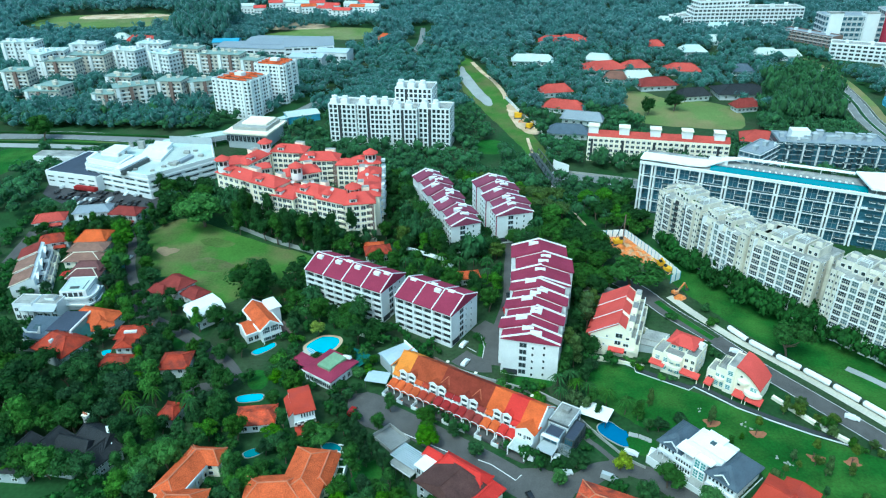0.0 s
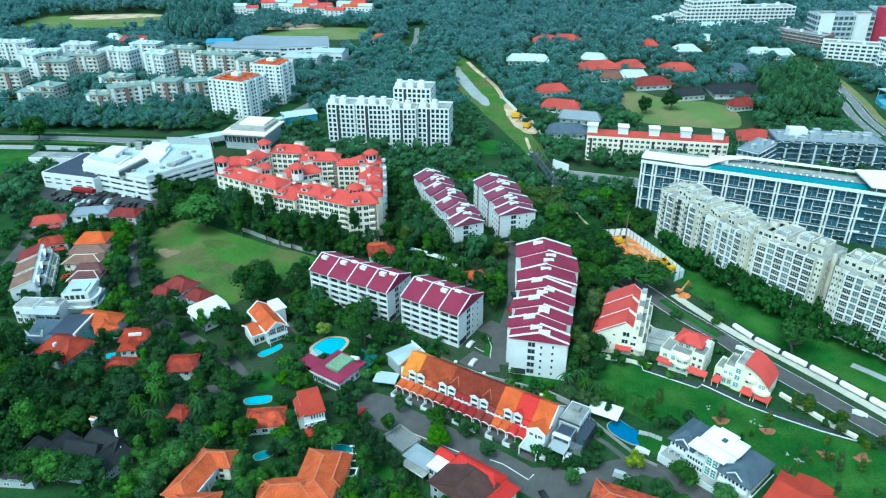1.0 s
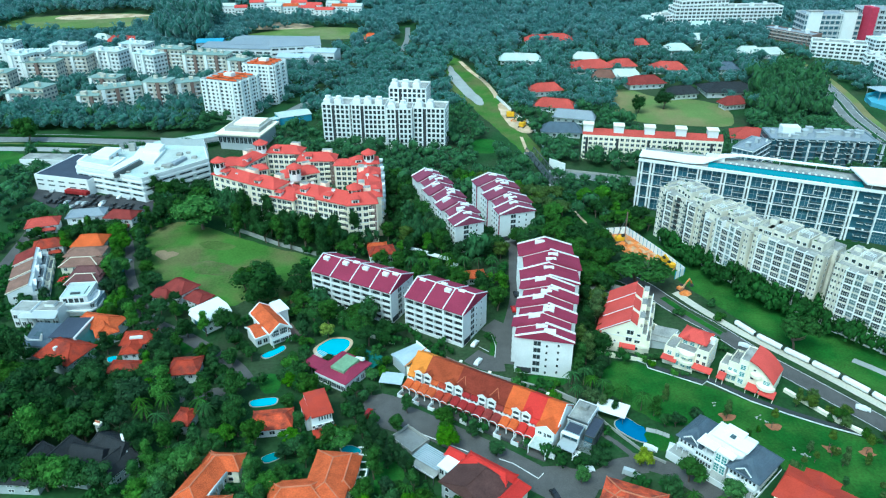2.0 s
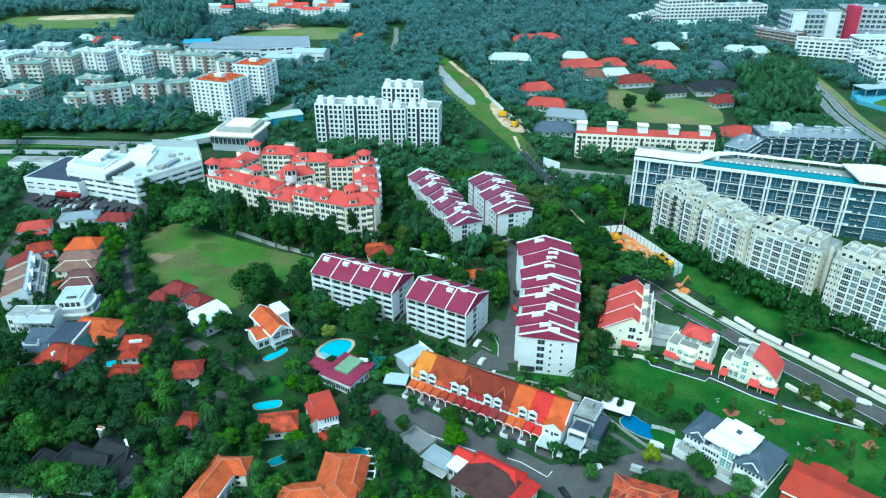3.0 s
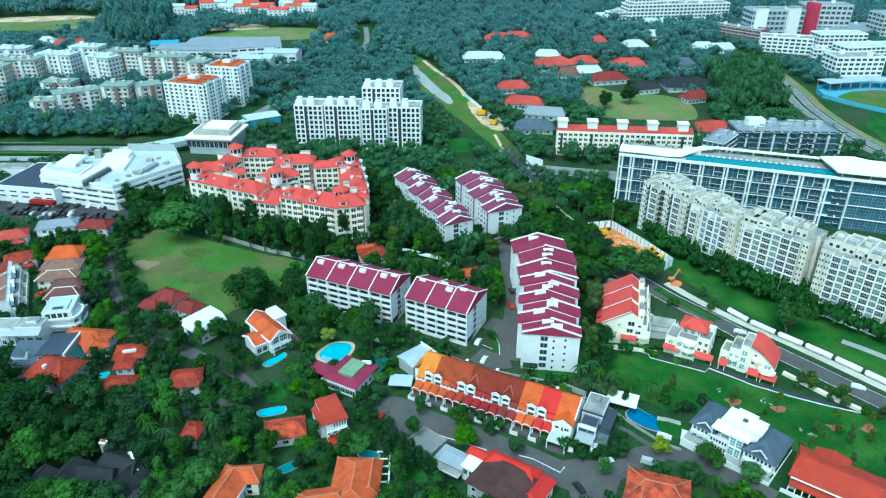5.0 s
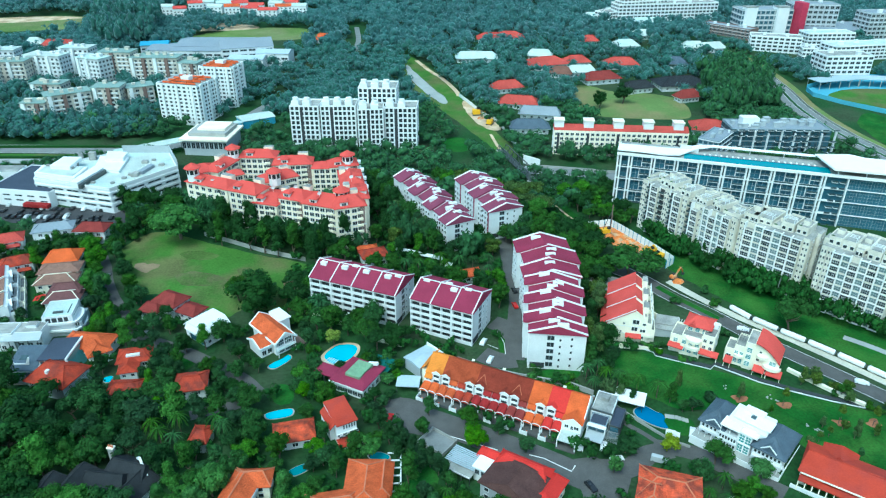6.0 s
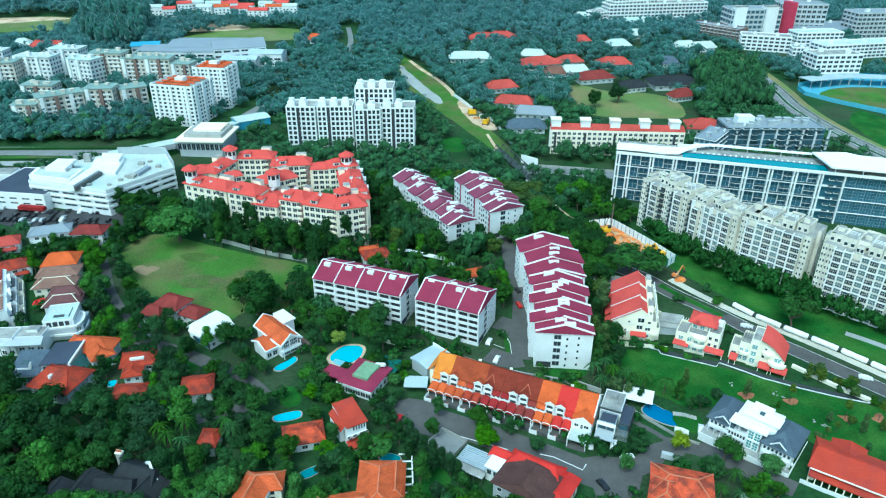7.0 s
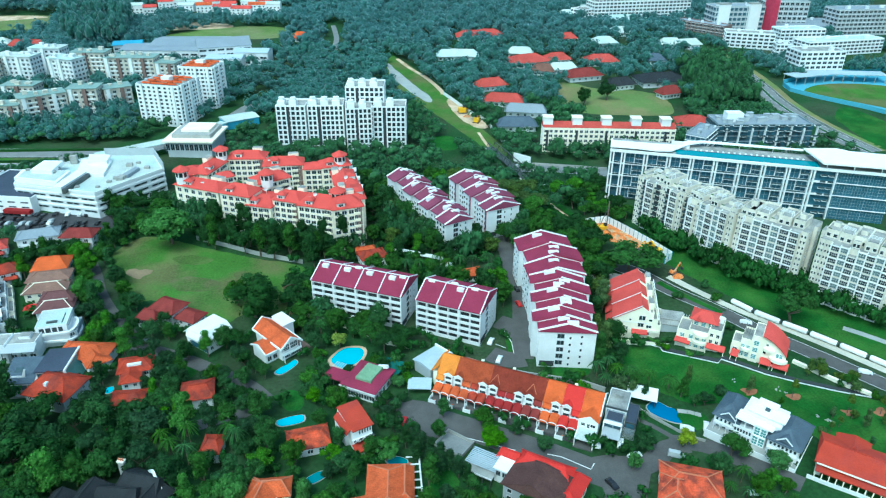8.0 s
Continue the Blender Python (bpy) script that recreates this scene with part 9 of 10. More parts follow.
for px in ([(73.3, 208.6)], [(76.3, 210.7)]):
    yd = thing("yard_shed", *px[0], -25, "grey-brown yard shed between the cream houses", "shed")
    part("wall", M("grey_paint").box(-4, -3, -2, 4, 3, 3), yd)
    part("roof", M("flat_roof").box(-4.3, -3.3, 3, 4.3, 3.3, 3.3), yd)
rb = thing("roofed_shed", 62.2, 243.8, -30, "grey flat-roofed shed under trees", "shed")
part("wall", M("grey_paint").box(-6, -4, -2, 6, 4, 3.5), rb)
part("roof", M("flat_roof").box(-6.4, -4.4, 3.5, 6.4, 4.4, 3.9), rb)
house(-33.0, 279.2, 12, 11, 8, 4.5, "brick_tile", floors=1, label="small house with brick-red roof among trees", rise=2.4)
house(8.4, 259.8, 10, 8, 6, 3, "orange_tile", floors=1, label="small garden shelter with orange roof among trees", rise=1.6, hip=2)
house(-35.5, 286.3, 5, 8, 6, 3, "orange_tile", floors=1, label="small garden shelter with red roof among trees", rise=1.6, hip=2)

rub = random.Random(8)
for cx, cy in [(91.8, 166.4), (92.9, 164.0), (96.2, 151.4), (98.2, 149.8), (99.0, 148.7), (80.6, 173.5)]:
    rb2 = thing("stone_heap", cx, cy, rub.uniform(0, 180), "small heap of pale broken concrete on the lawn", "rubble", "rubble on the lawn")
    for k in range(4):
        qx, qy = rub.uniform(-1.2, 1.2), rub.uniform(-0.5, 0.5)
        part("stone", M("concrete").box(qx - 0.25, qy - 0.2, -0.2, qx + 0.25, qy + 0.2, rub.uniform(0.15, 0.3)), rb2)

# ---- works site with white hoarding ----
SITE = [(74.0, 295.7), (83.2, 295.7), (90.7, 280.9), (97.7, 260.1), (93.8, 256.6), (86.0, 267.0), (78.3, 275.6), (75.8, 284.9)]
patch("works_ground", SITE, "orange_earth", "bare orange earth of the works site", "bare ground", 0.15, False)
AREAS.append(SITE)


def hoarding(pts):
    for a, b in zip(pts, pts[1:]):
        ln = math.dist(a, b)
        n = max(1, int(ln / 2.5))
        for i in range(n):
            s = (i + 0.5) / n
            x, y = a[0] + (b[0] - a[0]) * s, a[1] + (b[1] - a[1]) * s
            part("panel", M("white_metal").box(-1.22, -0.08, -0.6, 1.22, 0.08, 3.8), HOARD, at=Matrix.Translation((x, y, T(x, y))) @ Matrix.Rotation(math.atan2(b[1] - a[1], b[0] - a[0]), 4, "Z"))
            part("post", M("blue_roof").box(1.22, -0.14, -0.6, 1.42, 0.14, 3.9), HOARD, at=Matrix.Translation((x, y, T(x, y))) @ Matrix.Rotation(math.atan2(b[1] - a[1], b[0] - a[0]), 4, "Z"))


HOARD = tagged(new("hoarding"), "tall white panelled site hoarding with blue posts", "hoarding")
hoarding([(72.1, 295.0), (83.6, 294.3), (90.8, 273.4), (97.6, 253.3), (92.6, 250.1)])


def piling_rig(x, y, ang):
    top = thing("piling_rig", x, y, ang, "yellow tracked piling rig with a tall mast", "construction machine")
    part("body", M("yellow_paint").box(-2, -1.3, 0.9, 2, 1.3, 2.8), top, "yellow machine body")
    for s in (-1.4, 1.4):
        part("track", M("steel_dark").box(-2.4, s - 0.35, -0.1, 2.4, s + 0.35, 0.9), top, "dark crawler track")
    part("cab", M("dark_glass").box(0.6, -1.2, 2.8, 2, 0, 4.0), top, "glazed cab")
    part("mast", M("brown_paint").box(2.3, -0.2, 0, 2.7, 0.2, 15), top, "dark brown mast")
    part("stay", M("steel_dark").beam((-1.5, 0, 2.8), (2.4, 0, 12), 0.12), top)


piling_rig(78.6, 287.0, 10)


def excavator(x, y, ang, paint="yellow_paint", s=1.0):
    top = thing("excavator", x, y, ang, "yellow tracked excavator on bare earth", "construction machine", "excavators")
    part("body", M(paint).box(-1.8 * s, -1.2 * s, 0.9, 1.4 * s, 1.2 * s, 2.4 * s), top)
    part("cab", M("dark_glass").box(0.2 * s, 0, 2.4 * s, 1.4 * s, 1.1 * s, 3.2 * s), top)
    for k in (-1.2, 1.2):
        part("track", M("steel_dark").box(-2 * s, k * s - 0.3, -0.1, 2 * s, k * s + 0.3, 0.9), top)
    part("boom", M(paint).beam((1.2, -0.4, 2), (4.2, -0.4, 4.6), 0.25).beam((4.2, -0.4, 4.6), (6.2, -0.4, 1.5), 0.2), top, "bent boom")
    part("bucket", M("steel_dark").box(5.7, -1.0, 0.4, 6.7, 0.2, 1.4), top)


excavator(92.7, 264.1, 200, s=1.15)
excavator(94.0, 259.5, 120, s=1.0)
excavator(92.3, 241.5, 30, "orange_earth", s=0.8)
excavator(48.3, 467.3, 0, s=1.6)
excavator(53.9, 447.9, 60, s=1.4)
for k, px in enumerate([(79.5, 283.8), (82.4, 280.0), (85.0, 275.9), (87.3, 270.9), (89.9, 267.2), (49.8, 459.2), (93.3, 239.1)]):
    hp = thing("spoil_heap", *px, 0, "heap of orange earth and planks", "earth heap", "spoil heaps")
    m = M("orange_earth")
    hr = random.Random(k)
    ring = [(hr.uniform(2.2, 3.6) * math.cos(a), hr.uniform(1.8, 2.8) * math.sin(a)) for a in [i * 0.6283 for i in range(10)]]
    for a, b in zip(ring, ring[1:] + ring[:1]):
        ma, mb = (a[0] * 0.5 + 0.2, a[1] * 0.5, hr.uniform(0.9, 1.4)), (b[0] * 0.5 + 0.2, b[1] * 0.5, 1.1)
        m.poly([(*a, -0.3), (*b, -0.3), mb, ma])
        m.poly([ma, mb, (0.1, 0, 1.8)])
    part("mound", m, hp)
low_wall("works_fence", [(42.4, 508.5), (45.7, 495.3), (54.1, 461.1), (60.4, 451.8), (61.0, 423.7), (63.7, 391.1), (64.4, 378.4)], 2.6, 0.2, "white_metal", "white works fence beside the sandy site")


# ---- truss railway bridge ----
def truss(a, b, z):
    dx, dy = b[0] - a[0], b[1] - a[1]
    ln = math.hypot(dx, dy)
    top = thing("truss_bridge", (a[0] + b[0]) / 2, (a[1] + b[1]) / 2, math.degrees(math.atan2(dy, dx)), "dark steel truss railway bridge over the road", "bridge")
    part("deck", M("steel_dark").box(-ln / 2, -2.2, z, ln / 2, 2.2, z + 0.5), top)
    for s in (-2.3, 2.3):
        part("chord", M("steel_dark").beam((-ln / 2 + 3, s, z + 4.5), (ln / 2 - 3, s, z + 4.5), 0.22), top)
        n = 8
        for i in range(n):
            x0, x1 = -ln / 2 + i * ln / n, -ln / 2 + (i + 1) * ln / n
            part("brace", M("steel_dark").beam((x0, s, z + 0.3), ((x0 + x1) / 2, s, z + 4.5), 0.13).beam(((x0 + x1) / 2, s, z + 4.5), (x1, s, z + 0.3), 0.13), top)
    for sx in (-ln / 2 + 1, ln / 2 - 1):
        part("abutment", M("concrete").box(sx - 1.5, -3, -3, sx + 1.5, 3, z), top)


truss(*[(51.8, 403.2), (59.3, 350.2)], 1.5)
low_wall("road_parapet", [(65.6, 375.8), (93.7, 367.1), (111.9, 360.9)], 1.4, 0.4, "concrete", "pale concrete road bridge parapet", "parapet")
ms = thing("white_billboard", 65.0, 377.3, -50, "tall white blank site panel beside the tracks", "panel")
part("board", M("white_metal").box(-6, -0.15, -1, 6, 0.15, 5.5), ms)
part("post", M("steel_dark").box(-5.8, 0.15, -1, -5.5, 0.5, 5).box(5.5, 0.15, -1, 5.8, 0.5, 5), ms)
low_wall("field_fence", [(-112.8, 313.7), (-99.0, 304.7), (-84.3, 294.7), (-70.4, 287.3), (-63.7, 283.7)], 2.2, 0.15, "concrete", "pale boundary wall behind the field", "fence")
low_wall("garden_fence", [(-72.3, 264.2), (-68.3, 265.2), (-65.7, 248.3), (-69.4, 244.5)], 1.6, 0.3, "bare_earth", "brown earth bank and fence beside the field", "fence")
for seg in ([(-62.6, 242.7), (-49.6, 233.6), (-38.3, 224.3)], [(-35.0, 220.3), (-25.4, 215.2)]):
    low_wall("estate_wall", seg, 1.6, 0.4, "cream_paint", "weathered pale estate wall with shrubs", "wall")
low_wall("block_wall", [(0.5, 198.5), (13.7, 192.0), (30.3, 185.1), (36.8, 179.8)], 2.0, 0.4, "concrete", "dark-stained rear wall behind the terrace", "wall")


# ---- cars ----
def car(x, y, ang, paint, van=False):
    top = thing("van" if van else "car", x, y, ang, f"{paint} parked {'van' if van else 'car'} on asphalt", "van" if van else "car", "parked cars")
    ln, h = (5.2, 2.1) if van else (4.4, 1.45)
    prof = [(-ln / 2, 0.35), (ln / 2, 0.35), (ln / 2, 0.8), (ln / 2 - 0.9, 0.98), (ln / 2 - 1.7, h), (-ln / 2 + (0.2 if van else 0.9), h), (-ln / 2 + 0.05, 1.0)]
    m = M("car_" + paint)
    n = len(prof)
    for s, k in ((-0.88, 0.93), (0.88, 0.93)):
        m.v += [(px, s * (0.82 if pz > 1.1 else 1), pz + 0.1) for px, pz in prof]
    m.f = [tuple(range(n)), tuple(range(2 * n - 1, n - 1, -1))] + [((i + 1) % n, i, n + i, n + (i + 1) % n) for i in range(n)]
    m.k = [0] * len(m.f)
    part("body", m, top)
    g = M("dark_glass")
    zt = h + 0.06
    g.poly([(ln / 2 - 0.98, -0.7, 1.12), (ln / 2 - 0.98, 0.7, 1.12), (ln / 2 - 1.66, 0.66, zt), (ln / 2 - 1.66, -0.66, zt)])
    part("windscreen", g, top)
    part("rear_window", M("dark_glass").poly([(-ln / 2 + 0.2, 0.7, 1.14), (-ln / 2 + 0.2, -0.7, 1.14), (-ln / 2 + 0.86, -0.66, zt), (-ln / 2 + 0.86, 0.66, zt)]), top)
    for sx in (-ln / 2 + 0.8, ln / 2 - 0.8):
        for sy in (-0.8, 0.8):
            part("wheel", M("steel_dark").tube([(sx, sy - 0.1, 0.38), (sx, sy + 0.1, 0.38)], [0.34, 0.34], 10), top)
    return top


for px, ang, paint in (((55.2, 157.5), -28, "white"), ((61.3, 156.8), 60, "white"), ((34.0, 149.8), 10, "white"), ((5.1, 213.7), 60, "white"),
                       ((5.5, 202.7), 60, "white"), ((24.7, 247.2), 95, "black"), ((22.5, 236.3), 95, "red"), ((25.0, 156.7), 65, "white"), ((31.9, 155.4), 65, "white"),
                       ((126.8, 168.1), -30, "white"), ((102.8, 202.6), -28, "white"), ((-148.9, 280.3), 80, "white"), ((-121.8, 235.4), 0, "silver"), ((-32.9, 176.8), 70, "red"),
                       ((22.8, 140.6), -70, "black"), ((77.7, 137.8), -25, "white"), ((61.3, 129.4), -10, "white"), ((61.6, 372.9), 0, "silver"), ((69.5, 343.2), -20, "white"), ((73.8, 341.3), -20, "white")):
    car(*px, ang, paint)
car(46.6, 147.7, -28, "silver", True)
CAR_ROWS = ([(-219.4, 358.8), (-188.4, 349.6)], [(-219.5, 352.1), (-183.1, 342.6)], [(-215.2, 345.3), (-160.1, 336.9)], [(-185.9, 350.7), (-155.0, 344.2)], [(-210.1, 339.8), (-166.1, 333.7)])
cr = random.Random(5)
for a, b in CAR_ROWS:
    n = int(math.dist(a, b) / 3.1)
    for i in range(n):
        if cr.random() < 0.72:
            s = (i + 0.5) / n
            car(a[0] + (b[0] - a[0]) * s, a[1] + (b[1] - a[1]) * s, 80 + cr.uniform(-4, 4), cr.choice(["silver", "black", "black", "black", "white", "black", "silver", "black"]))

for seg in ([(8.3, 155.6), (12.2, 153.7), (19.1, 147.4), (21.0, 149.5)], [(-16.0, 167.5), (-0.9, 158.8)]):
    ribbon("road_marking", seg, 0.35, "line_paint", "white painted line on the street", "road marking", 0.2, curve=False)
for seg in ([(11.9, 219.9), (12.9, 212.6), (11.9, 205.7)], [(6.5, 212.4), (9.9, 209.3)]):
    ribbon("parking_line", seg, 0.25, "line_paint", "white painted parking line", "road marking", 0.2, curve=False)

# ---- trees ----
def leaf_mass(rng, lobes, tufts, size, mat_name, core=24, flat=1.0):
    """A crown: leafy tufts on the outside of overlapping lobes, with dark cores inside."""
    v, f = [], []
    ico = [(0, 0, 1), (0.894, 0, 0.447), (0.276, 0.851, 0.447), (-0.724, 0.526, 0.447), (-0.724, -0.526, 0.447), (0.276, -0.851, 0.447),
           (0.724, 0.526, -0.447), (-0.276, 0.851, -0.447), (-0.894, 0, -0.447), (-0.276, -0.851, -0.447), (0.724, -0.526, -0.447), (0, 0, -1)]
    tri = [(0, 1, 2), (0, 2, 3), (0, 3, 4), (0, 4, 5), (0, 5, 1), (1, 6, 2), (2, 7, 3), (3, 8, 4), (4, 9, 5), (5, 10, 1),
           (6, 7, 2), (7, 8, 3), (8, 9, 4), (9, 10, 5), (10, 6, 1), (11, 7, 6), (11, 8, 7), (11, 9, 8), (11, 10, 9), (11, 6, 10)]
    if core:
        for x, y, z, r in sorted(lobes, key=lambda q: -q[3])[:core]:
            n = len(v)
            v += [(x + a * r * 0.82 * rng.uniform(0.8, 1.1), y + b * r * 0.82 * rng.uniform(0.8, 1.1), z + c * r * 0.75 * flat) for a, b, c in ico]
            f += [(n + a, n + b, n + c) for a, b, c in tri]
    total = sum(r * r for *_, r in lobes)
    for x, y, z, r in lobes:
        for _ in range(int(tufts * r * r / total) + 1):
            while True:
                d = Vector((rng.gauss(0, 1), rng.gauss(0, 1), rng.gauss(0.25, 0.9)))
                if d.length > 0.1:
                    d.normalize()
                    if d.z > -0.55:
                        break
            p = Vector((x, y, z)) + Vector((d.x, d.y, d.z * flat)) * r * rng.uniform(0.82, 1.12)
            if any((p - Vector((a, b, c))).length < q * 0.72 for a, b, c, q in lobes if (a, b, c) != (x, y, z)):
                continue
            nrm = (d + Vector((rng.uniform(-0.6, 0.6), rng.uniform(-0.6, 0.6), rng.uniform(-0.2, 0.7)))).normalized()
            s = nrm.cross(Vector((rng.uniform(-1, 1), rng.uniform(-1, 1), 0.3))).normalized()
            u = nrm.cross(s)
            k = size * rng.uniform(0.5, 1.5)
            n = len(v)
            v += [tuple(p + s * k * 0.5 - nrm * k * 0.12), tuple(p + u * k * 0.45), tuple(p - s * k * 0.55 - nrm * k * 0.15), tuple(p - u * k * 0.5 + nrm * k * 0.05)]
            f.append((n, n + 1, n + 2, n + 3))
    m = M(mat_name)
    m.v, m.f, m.k = v, f, [0] * len(f)
    return m


def trunk_mesh(rng, h, r, spread, branches=4):
    m = M("bark")
    lean = (rng.uniform(-0.2, 0.2), rng.uniform(-0.2, 0.2))
    m.tube([(0, 0, -0.6), (lean[0], lean[1], h * 0.5), (lean[0] * 2, lean[1] * 2, h)], [r * 1.3, r, r * 0.6], 6)
    for i in range(branches):
        a = i * 6.2832 / branches + rng.uniform(-0.4, 0.4)
        m.tube([(lean[0] * 1.4, lean[1] * 1.4, h * 0.65), (spread * 0.5 * math.cos(a), spread * 0.5 * math.sin(a), h * 1.0), (spread * math.cos(a), spread * math.sin(a), h * 1.25)], [r * 0.55, r * 0.4, r * 0.15], 5)
    return m


def crown_lobes(rng, kind):
    """Lobes for a crown of unit-ish size 1 (radius), centre height about 1.2."""
    out = []
    if kind == "broad":
        for i in range(24):
            a, q = rng.uniform(0, 6.283), math.sqrt(rng.random()) * 0.82
            out.append((q * math.cos(a), q * math.sin(a), 1.05 + 0.28 * (1 - q) + rng.uniform(-0.14, 0.14), rng.uniform(0.14, 0.34)))
    elif kind == "round":
        for i in range(24):
            d = Vector((rng.gauss(0, 1), rng.gauss(0, 1), rng.gauss(0.2, 0.8))).normalized() * 0.68 * rng.random() ** 0.35
            out.append((d.x, d.y, 1.12 + d.z * 0.95, rng.uniform(0.18, 0.42)))
    elif kind == "tall":
        for i in range(14):
            z = rng.random()
            q = 0.45 * (1 - 0.6 * z) * math.sqrt(rng.random())
            a = rng.uniform(0, 6.283)
            out.append((q * math.cos(a), q * math.sin(a), 0.7 + z * 1.6, rng.uniform(0.25, 0.4)))
    elif kind == "shrub":
        for i in range(8):
            a, q = rng.uniform(0, 6.283), math.sqrt(rng.random()) * 0.6
            out.append((q * math.cos(a), q * math.sin(a), 0.45 + rng.uniform(-0.1, 0.25), rng.uniform(0.35, 0.5)))
    return out


KINDS = {}
tr = random.Random(21)
for kind, tufts, size, count in (("broad", 1500, 0.10, 4), ("round", 1500, 0.10, 4), ("tall", 1000, 0.105, 3), ("shrub", 350, 0.17, 2)):
    for leaf in ("bright", "mid", "dark", "olive", "lime"):
        if leaf == "lime" and kind != "round":
            continue
        KINDS[kind, leaf] = [leaf_mass(tr, crown_lobes(tr, kind), tufts, size, "leaf_" + leaf, flat=0.85).mesh("crown") for _ in range(count if leaf in ("mid", "dark") else 1 if leaf == "lime" else 2)]
TRUNKS = {k: trunk_mesh(tr, h, r, s).mesh("trunk") for k, h, r, s in (("broad", 0.85, 0.055, 0.6), ("round", 0.75, 0.05, 0.35), ("tall", 0.7, 0.05, 0.2), ("shrub", 0.3, 0.04, 0.2))}


def palm_mesh(rng):
    m = M("leaf_mid", "bark")
    for i in range(24):
        a = i * 0.2618 * 2.618 + rng.uniform(-0.15, 0.15)
        e = rng.uniform(0.15, 0.8)
        prev = None
        for k in range(6):
            s = k / 5
            q = 0.75 * s
            z = 1.5 + e * 0.55 * s - 0.75 * s * s
            w = 0.062 * (1 - s) * (0.4 + 2 * s) + 0.008
            p = (q * math.cos(a), q * math.sin(a), z)
            side = (-math.sin(a) * w, math.cos(a) * w)
            row = ((p[0] + side[0], p[1] + side[1], z - 0.04), p, (p[0] - side[0], p[1] - side[1], z - 0.04))
            if prev:
                m.poly([prev[0], row[0], row[1], prev[1]])
                m.poly([prev[1], row[1], row[2], prev[2]])
            prev = row
    return m.mesh("crown")


PALMS = [palm_mesh(tr) for _ in range(3)]
PALM_TRUNK = M("bark").tube([(0, 0, -0.3), (0.03, 0, 0.8), (0.0, 0.02, 1.5)], [0.05, 0.035, 0.03], 6).mesh("trunk")
NAMES = {"broad": ("wide spreading", "spreading tree"), "round": ("rounded leafy", "tree"), "tall": ("tall narrow", "tree"), "shrub": ("low bushy", "shrub")}
TREES = []


def tree(x, y, r, kind="round", leaf="mid", height=1.0, rng=tr):
    """A tree of crown radius r."""
    near = "lawn and houses"
    if kind == "palm":
        top = thing("palm_tree", x, y, rng.uniform(0, 360), "palm tree with arching green fronds", "palm")
        top.scale = (r, r, r * height)
        part("trunk", PALM_TRUNK, top)
        part("crown", rng.choice(PALMS), top)
    else:
        word = {"bright": "bright green", "mid": "green", "dark": "dark green", "olive": "olive green", "lime": "yellow-green"}[leaf]
        top = thing("shrub" if kind == "shrub" else "tree", x, y, rng.uniform(0, 360), f"{NAMES[kind][0]} {word} {'shrub' if kind == 'shrub' else 'tree'} with dense foliage", NAMES[kind][1].split()[-1])
        top.scale = (r, r, r * height)
        part("trunk", TRUNKS[kind], top)
        part("crown", rng.choice(KINDS[kind, leaf]), top)
    TREES.append((x, y, r))
    return top


def blocked(x, y, r):
    return not free(x, y, r * 0.45) or on_line(x, y, r * 0.5) or any(inside(x, y, a) for a in AREAS) or (y > 330 and any(inside(x, y + k * y / 500, a) for a in AREAS for k in (8, 20, 40))) or (230 < y <= 330 and any(inside(x, y + k, a) for a in AREAS for k in (5, 11)))


BELT = []


def grove(pts, n, rmin, rmax, kinds, leaves, seed=0, height=1.0, force=False):
    """Up to n trees inside an outline, clear of houses and roads."""
    g = random.Random(seed)
    xs, ys = [p[0] for p in pts], [p[1] for p in pts]
    made = 0
    for _ in range(n * 14):
        if made >= n:
            break
        x, y = g.uniform(min(xs), max(xs)), g.uniform(min(ys), max(ys))
        r = g.uniform(rmin, rmax)
        if not inside(x, y, pts) or (not force and blocked(x, y, r)) or any(math.hypot(x - a, y - b) < (r + q) * 0.55 for a, b, q in TREES):
            continue
        kind, leaf, hh = g.choice(kinds), g.choice(leaves), height * g.uniform(0.85, 1.2)
        if y > 232 and kind != "palm":
            BELT.append((g.choice(KINDS[kind, leaf]), TRUNKS[kind], Matrix.Translation((x, y, T(x, y))) @ Matrix.Rotation(g.uniform(0, 6.28), 4, "Z") @ Matrix.Diagonal((r, r, r * hh, 1))))
            TREES.append((x, y, r))
        else:
            tree(x, y, r, kind, leaf, hh, g)
        made += 1


# single trees that stand out
tree(-122.9, 310.0, 13.5, "round", "bright", 0.75)
tree(-81.3, 244.5, 11.5, "round", "dark", 0.8)
tree(77.0, 248.6, 12.5, "broad", "mid", 0.66)
tree(67.0, 250.6, 7.5, "broad", "mid", 0.8)
tree(120.8, 199.7, 8, "round", "mid", 1.0)
tree(51.0, 150.9, 3.4, "round", "lime", 1.1)
tree(31.6, 145.0, 2.6, "round", "bright", 1.3)
tree(-51.1, 220.1, 3.4, "round", "lime", 1.1)
tree(-23.0, 167.8, 3.4, "round", "mid", 1.1)
tree(-8.5, 170.1, 4.2, "round", "mid", 0.9)
tree(-7.3, 161.5, 4.6, "round", "bright", 0.8)
tree(-19.9, 177.2, 3.4, "tall", "mid", 1.0)
tree(0.8, 165.3, 3.0, "tall", "mid", 1.0)
tree(7.9, 156.5, 3.4, "round", "mid", 0.9)
tree(62.2, 142.9, 5.0, "round", "mid", 0.95)
tree(71.6, 135.8, 4.2, "round", "bright", 0.9)
tree(38.4, 152.6, 4.4, "round", "dark", 0.7)
tree(159.2, 480.0, 8, "round", "dark", 1.0)
tree(138.7, 471.7, 6, "round", "dark", 1.2)
tree(-100.1, 182.9, 7, "tall", "bright", 1.0)
